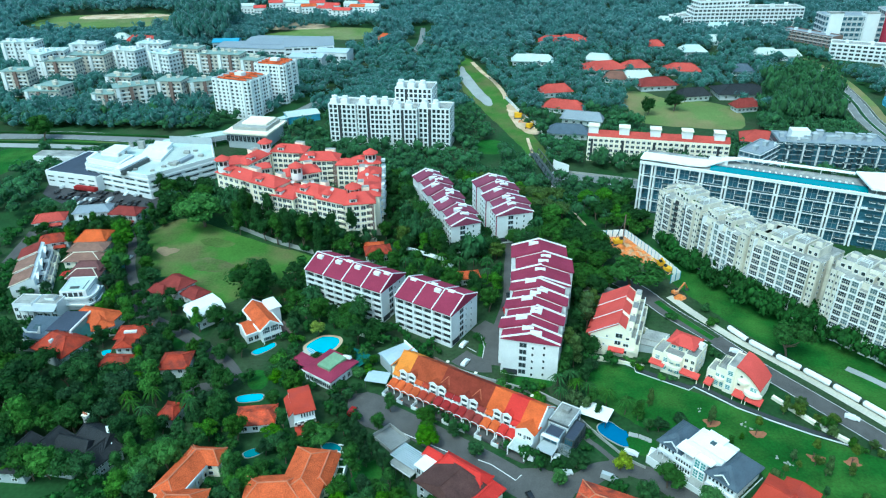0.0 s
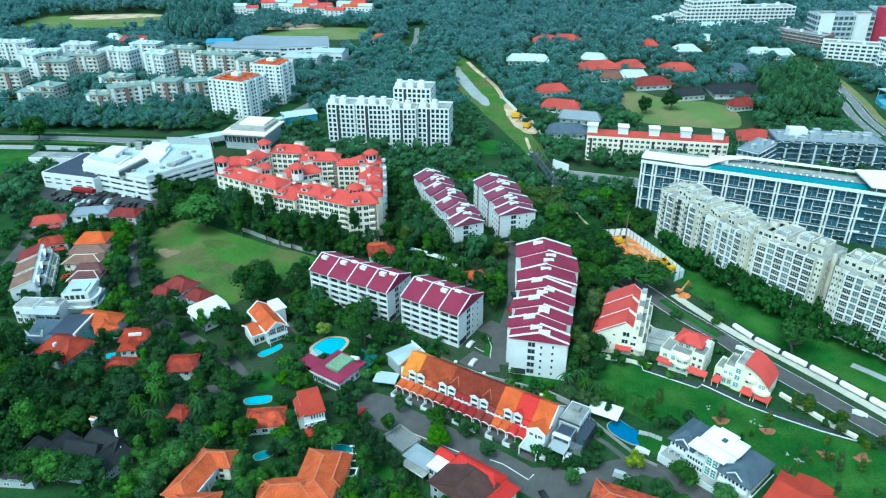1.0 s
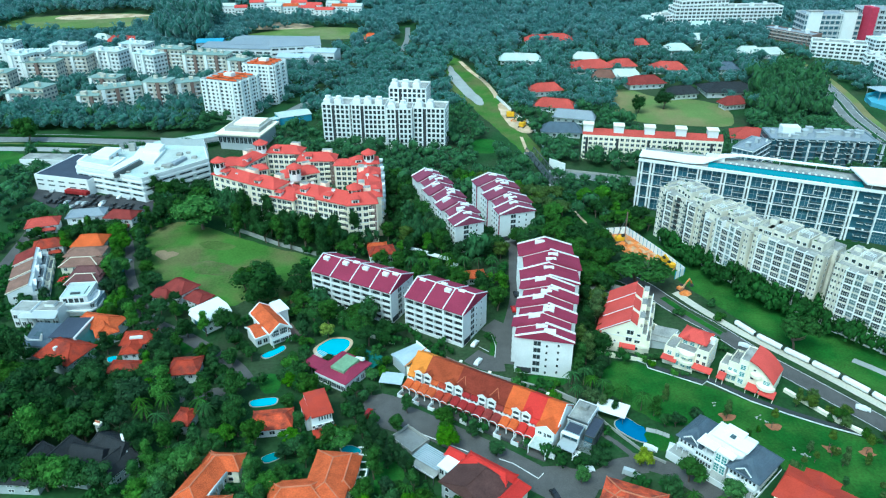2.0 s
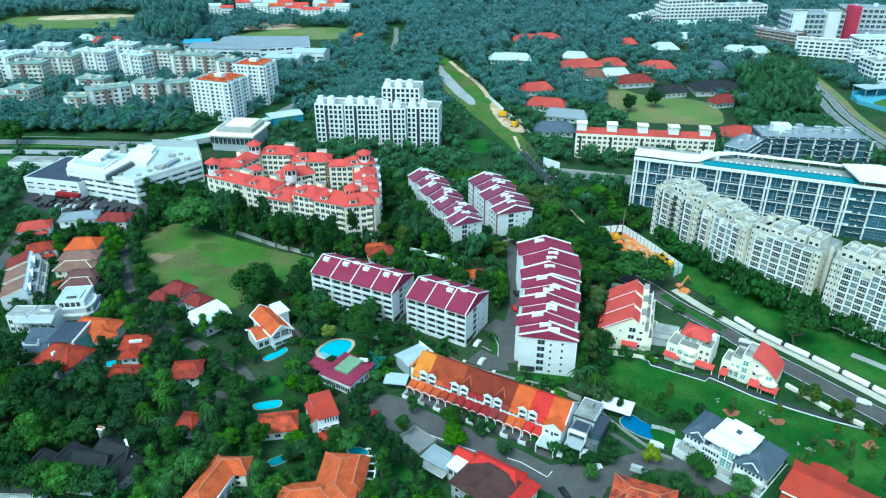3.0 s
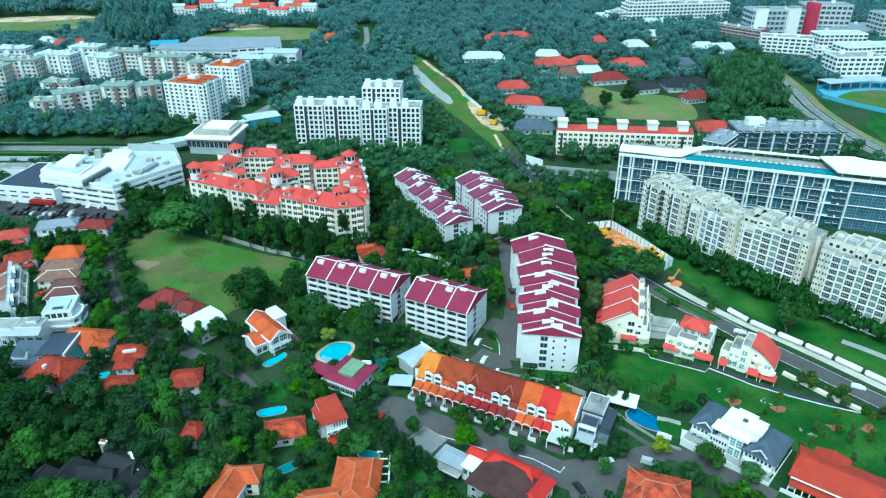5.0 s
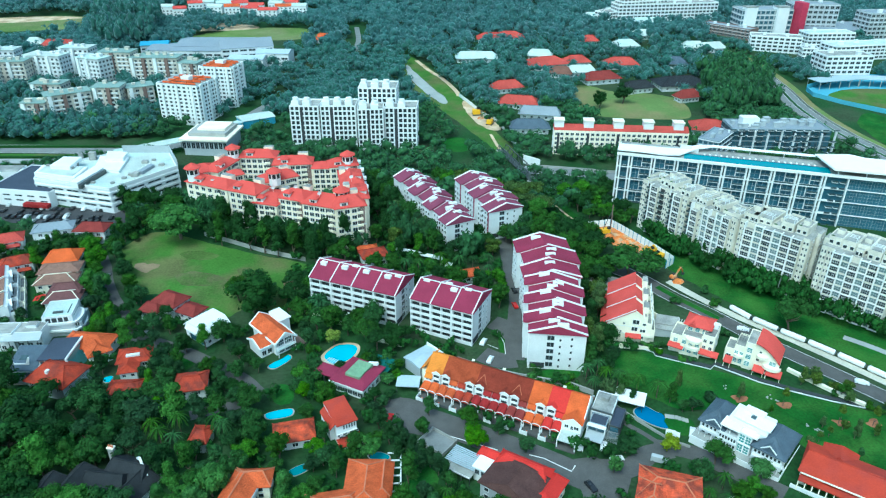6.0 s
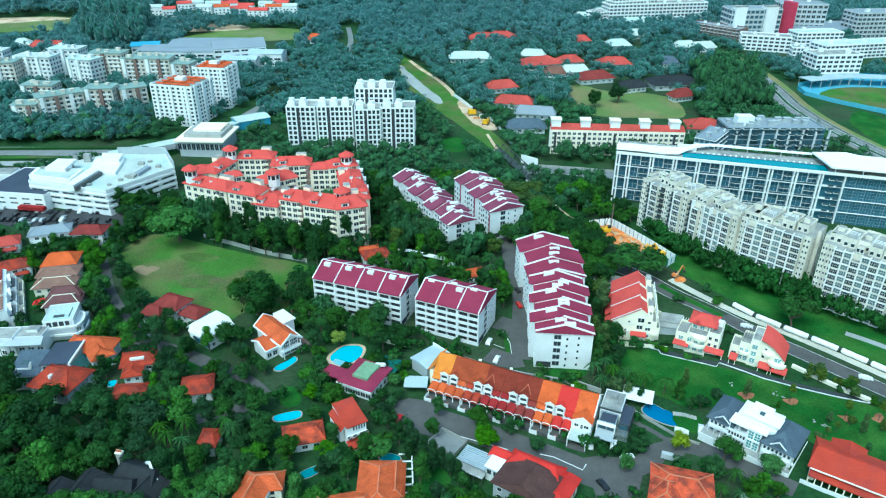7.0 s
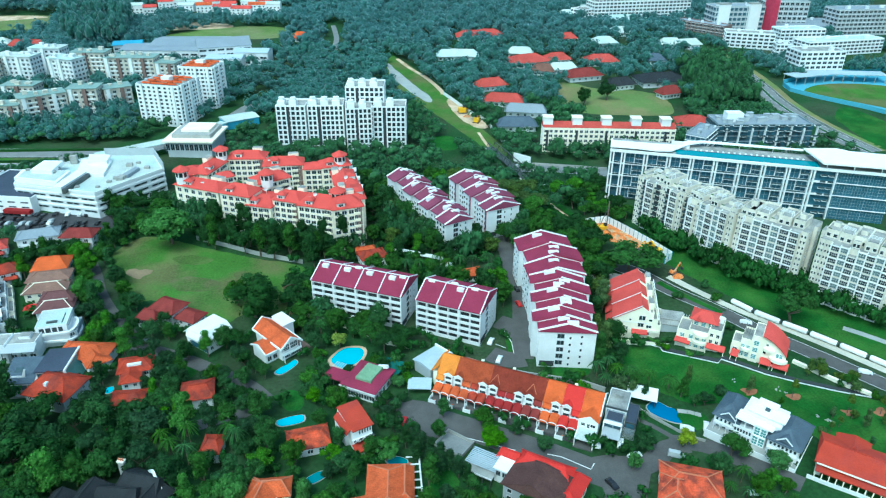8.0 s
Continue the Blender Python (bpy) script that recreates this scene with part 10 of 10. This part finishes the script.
tree(-266.7, 430.8, 9, "round", "mid", 1.0)
tree(73.2, 169.2, 2.6, "shrub", "dark", 1.2)
tree(60.6, 171.7, 3.4, "tall", "mid", 1.0)
tree(18.6, 192.5, 2.4, "palm", "mid", 1.4)
for p in ([(-106.0, 177.3), (-103.2, 173.2), (-98.1, 170.2), (-84.3, 174.0), (-86.7, 176.8), (-98.7, 179.2)]):
    tree(*p, 5.0, "palm", "mid", 1.1)
for p in ([(36.6, 187.5), (41.2, 189.5), (42.8, 184.8), (46.3, 183.0), (52.0, 179.3), (57.2, 174.9)]):
    tree(*p, 4.6, "palm", "mid", 1.0)
for p in ([(65.7, 177.7), (81.9, 166.7), (93.9, 161.1), (106.7, 151.2), (116.8, 148.9), (106.1, 170.4), (107.3, 144.5)]):
    tree(*p, 2.2, "tall", "olive", 1.4)
for p in ([(92.7, 204.4), (94.4, 200.6), (85.9, 224.0), (100.7, 230.0), (100.2, 219.9)]):
    tree(*p, 2.8, "shrub", "mid", 1.1)

for p, r, k, lf in zip([(-130.7, 150.4), (-123.7, 148.1), (-134.1, 149.5), (-118.5, 148.5), (-112.8, 149.6), (-101.7, 159.3), (-100.9, 163.3), (-106.2, 166.1), (-96.6, 155.1), (-120.7, 167.4), (-140.6, 164.1), (-134.6, 165.2), (-128.8, 167.0), (-82.0, 170.8), (-73.7, 168.1), (-81.5, 177.7), (-56.1, 164.1), (-53.9, 168.8), (-44.1, 165.5), (-39.7, 161.4), (-50.2, 154.3), (-48.7, 202.5), (-37.5, 186.2), (-33.7, 165.8)], (4, 4.5, 4, 4, 3.6, 5, 5.5, 5, 4.5, 6, 6, 6.5, 6, 4, 4, 4.5, 3.5, 3.5, 3.5, 4, 3.5, 3, 3, 3.5), ["round", "broad", "tall"] * 8, ["bright", "mid", "mid", "bright", "mid", "dark", "dark", "dark"] * 3):
    tree(*p, r, k, lf, 1.0)
for p, r, lf in zip([(-59.1, 146.1), (-56.3, 149.4), (-56.3, 142.2), (-61.8, 142.6), (-53.5, 144.9), (-133.4, 151.4), (-126.0, 150.0), (-119.5, 149.0), (-113.3, 148.8), (-138.4, 155.6), (-107.8, 148.3), (-142.2, 153.9)], (3.6, 3.2, 4, 3.6, 3, 6.5, 6, 6, 5.5, 6.5, 5, 7), ("bright", "mid", "mid", "bright", "mid", "dark", "mid", "bright", "mid", "dark", "mid", "dark")):
    tree(*p, r, "round", lf, 1.0)
for p, r, k, lf in zip([(-161.3, 299.8), (-145.3, 290.3), (-140.0, 277.6), (-131.6, 258.4), (-150.9, 268.0), (-144.8, 259.7), (-120.2, 237.3), (-115.3, 243.2), (-105.3, 221.8), (-98.1, 222.9), (-92.9, 227.3), (-87.5, 225.5), (-146.0, 251.9), (-180.0, 289.6), (-172.0, 300.0), (-108.3, 193.5), (-110.3, 209.0), (-132.0, 213.0)],
                       (4.6, 4.4, 4.6, 4.4, 5.2, 5.0, 4.2, 4.0, 4.2, 4.4, 4.8, 4.6, 4.6, 4.4, 4.6, 5.8, 5.6, 3.6), ["round", "tall", "round", "broad"] * 5, ["bright", "mid", "dark", "dark", "bright", "mid", "mid", "dark", "dark"] * 2):
    tree(*p, r, k, lf, 1.1)
for p, r, lf in zip([(30.5, 289.0), (37.0, 287.0), (42.0, 292.0), (35.0, 280.0), (44.0, 301.0), (14.0, 279.5), (8.0, 282.0), (48.0, 322.0), (54.0, 334.0), (50.0, 310.0), (57.0, 318.0), (46.0, 338.0)], (5.0, 5.4, 5.0, 4.6, 5.0, 4.4, 4.6, 7.0, 7.4, 6.4, 6.6, 7.0), ("mid", "dark", "mid", "bright", "mid", "dark", "mid", "olive", "olive", "bright", "olive", "olive")):
    tree(*p, r, "broad" if lf == "olive" else "round", lf, 0.8 if lf == "olive" else 1.0)
for p in [(-30.4, 166.0), (-29.1, 162.6), (-26.8, 160.7), (-24.5, 158.1), (-22.4, 154.7), (-20.2, 151.5), (-18.4, 147.6), (-31.5, 159.5), (-28.1, 156.0), (-25.6, 153.0)]:
    tree(*p, 2.9, "tall", "dark", 1.15)
for p, r in zip([(43.0, 205.8), (41.2, 197.2), (44.7, 200.7), (39.6, 192.4)], (4.4, 4.0, 4.6, 3.8)):
    tree(*p, r, "tall", "olive" if r > 4.2 else "mid", 1.2)
for k, p in enumerate([(-67.3, 157.7), (-57.3, 157.9), (-65.1, 152.3), (-60.5, 190.9), (-79.0, 182.6), (-81.3, 211.2), (-83.5, 191.3), (-29.0, 196.2), (-27.6, 201.9), (-32.2, 186.4), (-34.7, 183.0), (-32.1, 205.9)]):
    tree(*p, 3.2 if k < 7 else 2.4, "round", ("mid", "dark", "mid", "bright")[k % 4], 1.0)
for k in range(10):
    tree(-14.6 + 0.345 * (k * 6 - 27), 308.0 - 0.94 * (k * 6 - 27), 5.2 + k % 3 * 0.5, "round", ("mid", "mid", "dark", "olive")[k % 4], 1.35)
for p, r in zip([(3.0, 277.6), (8.6, 279.6), (14.4, 281.8), (20.0, 284.6), (33.0, 288.4), (39.2, 290.4)], (4.8, 5.2, 5.0, 4.4, 5.2, 5.4)):
    tree(*p, r, "round", "dark" if p[0] < 12 else "mid", 1.1)
for p, r, lf in zip([(-160.3, 302.8), (-154.2, 290.8), (-151.9, 279.8), (-147.2, 269.2), (-141.2, 282.5), (-135.3, 268.2), (-129.9, 258.0), (-89.7, 256.0), (-83.0, 257.5), (-78.4, 251.4), (-188.0, 244.0), (-178.0, 246.0), (-172.0, 250.0)], (4.6, 5.0, 4.4, 5.0, 3.8, 4.4, 4.6, 6.0, 6.6, 6.0, 4.0, 3.6, 3.4), ("bright", "bright", "mid", "bright", "mid", "mid", "mid", "mid", "mid", "mid", "dark", "mid", "dark")):
    tree(*p, r, "round", lf, 1.0)
# groves, near to far
B, MD, D, O = "bright", "mid", "dark", "olive"
grove([(-141.3, 262.0), (-121.3, 235.6), (-109.7, 223.5), (-81.4, 204.1), (-73.2, 188.2), (-82.6, 189.0), (-99.3, 205.7), (-118.2, 217.2), (-139.2, 245.0)], 26, 2.4, 3.8, ["round", "broad"], [MD, D, D], 35, 1.15, True)
grove([(-107.0, 324.4), (-85.7, 310.6), (-49.4, 291.7), (-38.9, 288.2), (-58.8, 276.9), (-82.7, 288.1), (-108.8, 305.0)], 26, 4.5, 6.0, ["round", "tall"], [D, D, MD], 36, 1.35)
grove([(-162.1, 204.9), (-145.9, 202.0), (-135.2, 208.8), (-120.2, 192.3), (-108.1, 188.4), (-105.3, 172.3), (-112.8, 169.3), (-122.7, 168.9), (-134.4, 165.3), (-144.4, 166.2)], 46, 5.5, 8.5, ["round", "broad", "round"], [D, D, D, D, MD], 1)
grove([(-180.7, 194.8), (-163.5, 208.1), (-134.5, 144.3), (-154.3, 146.1)], 34, 5, 8, ["round", "broad"], [MD, D], 2)
grove([(-120.2, 192.3), (-95.8, 190.2), (-76.5, 174.8), (-81.1, 162.9), (-91.2, 150.5), (-101.1, 147.2), (-113.3, 165.7), (-107.0, 172.4)], 39, 3.5, 6.5, ["round", "tall", "round"], [B, MD, MD, D], 3)
grove([(-101.4, 153.5), (-81.6, 165.3), (-74.7, 164.7), (-79.3, 153.7), (-82.5, 139.7), (-99.3, 141.2)], 25, 4, 6.5, ["round", "broad"], [B, MD, B], 4)
grove([(-86.3, 189.4), (-73.2, 188.2), (-51.9, 177.9), (-51.2, 157.9), (-65.5, 159.2), (-76.0, 162.4)], 34, 3, 5.5, ["round", "round", "tall"], [B, MD, MD], 5)
grove([(-64.6, 152.4), (-53.2, 151.4), (-51.2, 136.9), (-67.2, 138.3)], 16, 3, 5, ["round", "tall"], [MD, B], 6)
grove([(-75.5, 203.6), (-58.7, 215.5), (-56.6, 201.9), (-52.3, 183.5), (-41.1, 182.5), (-29.9, 181.5), (-37.0, 161.3), (-45.4, 157.4), (-53.2, 183.6)], 39, 2.5, 5, ["round", "round", "shrub"], [B, MD, MD, D], 7)
grove([(-43.9, 162.0), (-30.1, 165.6), (-20.1, 157.5), (-17.6, 143.9), (-27.3, 140.7), (-31.9, 156.2)], 29, 2.5, 5, ["round", "tall"], [MD, D, MD], 8)
grove([(-32.8, 145.3), (-17.6, 143.9), (-2.2, 138.4), (-6.3, 131.0), (-33.6, 133.4)], 20, 3, 5, ["round", "palm", "round"], [B, MD], 9)
grove([(-90.7, 221.8), (-79.6, 217.3), (-73.6, 191.1), (-82.0, 186.1), (-92.0, 189.8), (-102.5, 219.3), (-92.1, 218.4)], 27, 3, 5, ["round", "broad"], [D, MD], 10)
grove([(-137.0, 244.8), (-119.0, 243.3), (-103.3, 223.0), (-104.5, 203.0), (-123.2, 201.5), (-129.6, 193.2), (-134.8, 202.5), (-129.6, 221.7)], 39, 2.5, 5, ["round", "tall", "round"], [MD, D, B], 11)
grove([(-169.7, 314.8), (-145.7, 296.3), (-131.8, 261.2), (-129.8, 228.9), (-135.9, 222.2), (-151.2, 254.3), (-157.2, 282.0)], 36, 2.5, 5, ["round", "tall"], [B, MD, D], 12)
grove([(-214.4, 321.4), (-188.6, 316.4), (-175.4, 288.5), (-183.4, 284.2), (-160.7, 239.0), (-171.3, 225.3)], 23, 2, 4, ["round", "shrub"], [MD, D], 13)
grove([(-196.8, 317.1), (-145.8, 324.7), (-138.2, 306.5), (-145.4, 291.0), (-163.1, 303.1), (-182.0, 299.3)], 27, 2.5, 5, ["round", "tall"], [MD, D], 14)
grove([(-167.3, 345.5), (-147.1, 350.6), (-127.0, 345.6), (-126.2, 323.1), (-142.5, 312.6), (-150.2, 316.1)], 16, 4.5, 7.5, ["round", "broad"], [MD, D], 15)
grove([(-118.7, 314.5), (-93.2, 306.6), (-49.3, 289.0), (-33.6, 285.1), (-38.7, 275.2), (-58.4, 270.9), (-82.2, 283.9), (-108.0, 301.0)], 52, 4, 6.5, ["round", "broad", "tall"], [D, MD, D], 16)
grove([(-109.4, 337.4), (-87.0, 320.9), (-49.7, 297.3), (-46.7, 288.8), (-81.3, 297.1), (-104.5, 310.4)], 27, 4, 6, ["round", "tall"], [D, D, MD], 17)
grove([(-71.1, 263.5), (-57.2, 253.2), (-24.9, 225.8), (-21.0, 214.4), (-33.6, 211.9), (-55.4, 228.4), (-64.9, 237.1)], 39, 3.5, 6, ["round", "broad"], [D, MD, MD], 18)
grove([(-67.1, 237.3), (-55.1, 224.6), (-37.8, 212.3), (-21.5, 204.1), (-27.9, 185.9), (-37.6, 198.9), (-58.5, 214.1)], 39, 2, 4, ["round", "shrub"], [MD, B, D], 19)
grove([(-38.9, 288.2), (-17.9, 289.1), (2.1, 276.8), (16.1, 265.6), (25.2, 260.0), (17.7, 229.9), (9.9, 238.8), (-14.6, 254.1), (-33.6, 269.8)], 62, 3, 5.5, ["round", "palm", "round", "tall"], [MD, B, D], 20)
grove([(-32.0, 368.4), (-18.5, 345.0), (1.6, 298.7), (20.2, 294.2), (22.6, 275.1), (1.6, 271.8), (-23.1, 289.5), (-33.6, 290.4), (-35.1, 346.3)], 73, 4.5, 7.5, ["broad", "round", "round"], [D, D, MD, O], 21)
grove([(20.6, 297.1), (33.4, 307.8), (50.0, 319.0), (58.3, 292.9), (70.4, 277.9), (60.1, 241.8), (52.2, 239.2), (54.5, 256.9), (38.0, 287.2), (26.9, 285.3)], 46, 4.5, 7.5, ["round", "broad"], [D, MD, D], 22)
grove([(51.0, 243.7), (60.1, 241.8), (58.7, 225.3), (47.4, 198.0), (39.6, 192.2), (40.9, 209.0)], 23, 3.5, 6, ["round", "tall"], [D, MD, O], 23)
grove([(39.1, 202.1), (51.3, 204.3), (50.4, 187.9), (56.7, 172.0), (46.0, 168.1), (37.4, 177.2), (34.1, 186.4)], 29, 3, 5, ["round", "palm", "tall"], [D, MD, O], 24)
grove([(19.8, 193.9), (35.6, 192.5), (34.5, 180.4), (22.5, 178.5), (12.8, 188.3)], 11, 1.8, 3, ["shrub"], [B, MD], 25)
grove([(1.4, 365.6), (40.2, 347.4), (52.9, 318.6), (33.4, 307.8), (33.0, 340.8), (10.2, 357.3)], 29, 4, 6, ["round", "broad"], [B, MD, O], 26)
grove([(69.2, 337.3), (94.9, 330.3), (96.8, 292.6), (86.9, 287.8), (76.9, 300.3)], 29, 3.5, 6, ["round", "round", "broad"], [MD, B, MD, D], 27)
grove([(65.3, 268.9), (77.7, 259.8), (88.9, 242.6), (87.9, 233.9), (76.5, 241.4), (63.1, 252.3)], 13, 4, 6, ["broad"], [MD, O], 28)
grove([(57.3, 203.2), (70.3, 193.1), (77.6, 181.6), (78.8, 184.5), (72.6, 199.2), (64.2, 205.0)], 13, 1.5, 2.6, ["shrub"], [MD, B], 29)
grove([(103.4, 174.4), (117.5, 156.5), (124.9, 141.1), (135.1, 160.2), (114.7, 173.5)], 13, 1.5, 2.6, ["shrub", "round"], [MD, O], 30)
grove([(41.2, 176.9), (65.3, 170.1), (76.0, 156.9), (62.0, 161.5), (47.8, 167.9)], 16, 2, 3.4, ["tall", "round"], [MD, D], 31)
grove([(68.1, 172.3), (119.4, 146.3), (112.2, 117.4), (89.6, 131.3), (87.7, 142.5)], 16, 1.2, 2.2, ["tall", "shrub"], [MD, O], 32, force=True)
grove([(50.6, 141.1), (65.6, 134.1), (73.9, 122.6), (40.8, 127.8)], 11, 2.5, 4, ["round", "palm"], [MD, B], 33)
grove([(33.1, 149.4), (45.6, 150.6), (39.1, 146.6)], 5, 2, 3, ["round"], [D, MD], 34)

def tree_belt():
    """The farther trees of the groves, joined."""
    names = ["leaf_bright", "leaf_mid", "leaf_dark", "leaf_olive", "leaf_lime", "bark"]
    m = M(*names)
    for crown, stem, at in BELT:
        for me in (crown, stem):
            n, k = len(m.v), names.index(me.materials[0].name)
            m.v += [tuple(at @ v.co) for v in me.vertices]
            m.f += [tuple(n + i for i in p.vertices) for p in me.polygons]
            m.k += [k] * len(me.polygons)
    whole("tree_belt", m, "belt of mixed green trees round the apartment blocks", "trees", "stuff")


tree_belt()

# far woods, too many to count
def woods(polys, spacing, rmin, rmax, seed, label, leaf="leaf_far_haze_tint", tufts=70, size=0.34, tall=1.0, force=False):
    g = random.Random(seed)
    temps = []
    for k in range(6):
        m = leaf_mass(g, [(g.uniform(-0.62, 0.62), g.uniform(-0.62, 0.62), 0.88 + g.uniform(-0.22, 0.24), g.uniform(0.24, 0.52)) for _ in range(11)], tufts, size, leaf, 4, 0.85)
        tris = []
        for q in m.f:
            tris += [q[:3]] if len(q) == 3 else [(q[0], q[1], q[2]), (q[0], q[2], q[3])]
        temps.append((np.array(m.v), np.array(tris)))
    vs, fs, base = [], [], 0
    count = 0
    for pts in polys:
        xs, ys = [p[0] for p in pts], [p[1] for p in pts]
        y = min(ys)
        while y < max(ys):
            x = min(xs) + g.uniform(0, spacing)
            while x < max(xs):
                px, py = x + g.uniform(-0.4, 0.4) * spacing, y + g.uniform(-0.4, 0.4) * spacing
                r = g.uniform(rmin, rmax)
                if -0.74 * py - 12 < px < 0.94 * py - 8 and inside(px, py, pts) and (free(px, py, -0.5) if force else not blocked(px, py, r)) and not any(abs(px - q[0]) + abs(py - q[1]) < q[2] for q in TREES):
                    v, f = temps[g.randrange(6)]
                    a = g.uniform(0, 6.283)
                    c, s = math.cos(a) * r, math.sin(a) * r
                    hgt = r * g.uniform(0.9, 1.4) * tall
                    vs.append(np.stack([v[:, 0] * c - v[:, 1] * s + px, v[:, 0] * s + v[:, 1] * c + py, v[:, 2] * hgt + T(px, py) - 0.5], 1))
                    fs.append(f + base)
                    base += len(v)
                    count += 1
                x += spacing
            y += spacing
    v, f = np.concatenate(vs), np.concatenate(fs)
    me = bpy.data.meshes.new("woods")
    me.vertices.add(len(v))
    me.vertices.foreach_set("co", v.astype(np.float32).ravel())
    me.loops.add(len(f) * 3)
    me.loops.foreach_set("vertex_index", f.astype(np.int32).ravel())
    me.polygons.add(len(f))
    me.polygons.foreach_set("loop_start", np.arange(0, len(f) * 3, 3, dtype=np.int32))
    me.update(calc_edges=True)
    me.materials.append(MATS[leaf])
    return tagged(new("woods", me), label, "forest", "", "stuff")


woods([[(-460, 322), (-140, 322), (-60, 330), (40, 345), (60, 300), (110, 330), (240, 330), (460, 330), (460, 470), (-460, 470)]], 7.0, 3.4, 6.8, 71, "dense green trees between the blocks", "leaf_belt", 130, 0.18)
woods([[(-520, 470), (520, 470), (620, 640), (-620, 640)]], 8.6, 4.2, 8.0, 72, "dark green woods between distant houses, haze tint painted into the leaves", "leaf_mid_haze_tint", 110, 0.18)
foot = [(96.6, 291.6), (107.8, 267.6), (118.3, 244.3), (137.8, 223.6), (140.4, 220.3), (156.8, 199.0)]
woods([[(x - 5, y - 13) for x, y in foot] + [(x + 6, y + 1) for x, y in foot[::-1]]], 3.7, 2.6, 4.6, 73, "thick green hedge of trees below the glazed blocks", "leaf_hedge", 130, 0.24, 1.5, True)
foot = [(-124.0, 342.0), (-101.9, 328.0), (-88.6, 314.1), (-76.1, 308.7), (-64.8, 306.6), (-48.4, 298.1), (-35.2, 299.9)]
woods([[(x - 1, y - 13) for x, y in foot] + [(x, y - 2) for x, y in foot[::-1]]], 4.2, 3.2, 5.0, 75, "row of dark green trees along the condominium front", "leaf_wood", 150, 0.24, 1.7, True)
foot = [(-21.0, 338.0), (-15.6, 322.0), (-9.6, 306.0), (-4.8, 292.0)]
woods([[(x - 12, y - 5) for x, y in foot] + [(x - 1, y) for x, y in foot[::-1]]], 4.8, 4.0, 6.0, 84, "tall dark green trees along the staggered block", "leaf_wood", 170, 0.2, 1.75, True)
foot = [(-3.4, 286.8), (1.1, 284.8), (15.6, 287.5), (22.3, 292.0)]
woods([[(x - 1, y - 14) for x, y in foot] + [(x, y - 2) for x, y in foot[::-1]]], 4.6, 4.0, 6.0, 77, "dense dark green trees at the end of the staggered block", "leaf_wood", 170, 0.2, 1.6, True)
foot = [(32.2, 295.1), (41.1, 298.5), (47.2, 307.9)]
woods([[(x + 1, y - 10) for x, y in foot] + [(x + 8, y + 2) for x, y in foot[::-1]]], 4.6, 4.0, 6.0, 78, "dense dark green trees at the end of the striped block", "leaf_wood", 170, 0.2, 1.65, True)
foot = [(-60.6, 247.5), (-46.6, 239.4), (-35.4, 232.6)]
woods([[(x - 1, y - 13) for x, y in foot] + [(x, y - 3) for x, y in foot[::-1]]], 4.2, 3.4, 4.8, 76, "row of dark green trees in front of the white block", "leaf_wood", 170, 0.22, 1.4, True)
row = [(-300, 453), (-261.7, 450.3), (-229.9, 449.7), (-190.9, 448.3), (-168.0, 446.0)]
woods([row + [(x - 4, y + 30) for x, y in row[::-1]]], 6.4, 4.2, 7.6, 79, "dense belt of trees between the wide road and the estate", "leaf_mid_haze_tint", 130, 0.18, 1.1, True)
woods([[(-100.0, 478.0), (-84.0, 512.0), (-74.0, 540.0), (-58.0, 596.0), (-36.0, 598.0), (-38.0, 520.0), (-70.0, 486.0)]], 7.4, 4.2, 7.4, 81, "green trees beside the road past the towers", "leaf_mid_haze_tint", 120, 0.18, 1.0, True)
woods([[(-268.0, 676.9), (-212.0, 668.0), (-236.7, 800.4), (-300.9, 843.8)]], 9.0, 6.5, 10.5, 82, "tall dark wood on the hill behind the estate", "leaf_mid_haze_tint", 110, 0.2, 1.9, True)
row = [(84.0, 382.0), (104.0, 379.0), (124.0, 375.0), (146.0, 369.0)]
woods([row + [(x + 2, y + 7) for x, y in row[::-1]]], 4.6, 3.2, 5.4, 83, "trees in front of the long cream block", "leaf_belt", 140, 0.19, 1.5, True)
woods([[(244.0, 528.0), (284.0, 556.0), (286.0, 500.0), (258.0, 448.0), (220.0, 442.0), (218.0, 478.0)]], 7.6, 5.0, 8.0, 85, "tall dark wood beside the curving road", "leaf_belt", 130, 0.19, 1.9, True)
row = [(-228.0, 404.0), (-204.0, 409.0), (-184.0, 411.0)]
woods([row + [(x, y + 7) for x, y in row[::-1]]], 4.4, 2.4, 3.8, 80, "bushes behind the shopping building", "leaf_belt", 120, 0.2, 1.0, True)
woods([[(-210, 95), (-60, 95), (-20, 118), (60, 112), (70, 190), (40, 215), (60, 260), (85, 330), (40, 345), (-60, 330), (-140, 322), (-220, 330)]], 4.9, 2.0, 3.6, 74, "undergrowth and shrubs filling gardens between houses", "leaf_hedge", 110, 0.24)
woods([[(-560, 640), (520, 640), (680, 860), (-680, 860)]], 10.4, 5.6, 9.6, 62, "distant woods with a blue-green haze tint painted into the leaves", "leaf_far_haze_tint", 84, 0.21)
woods([[(-760, 860), (760, 860), (860, 1070), (-860, 1070)]], 13, 7.5, 11.5, 63, "forest on the far hills with a blue-green haze tint painted in", "leaf_far_haze_tint", 64, 0.24)
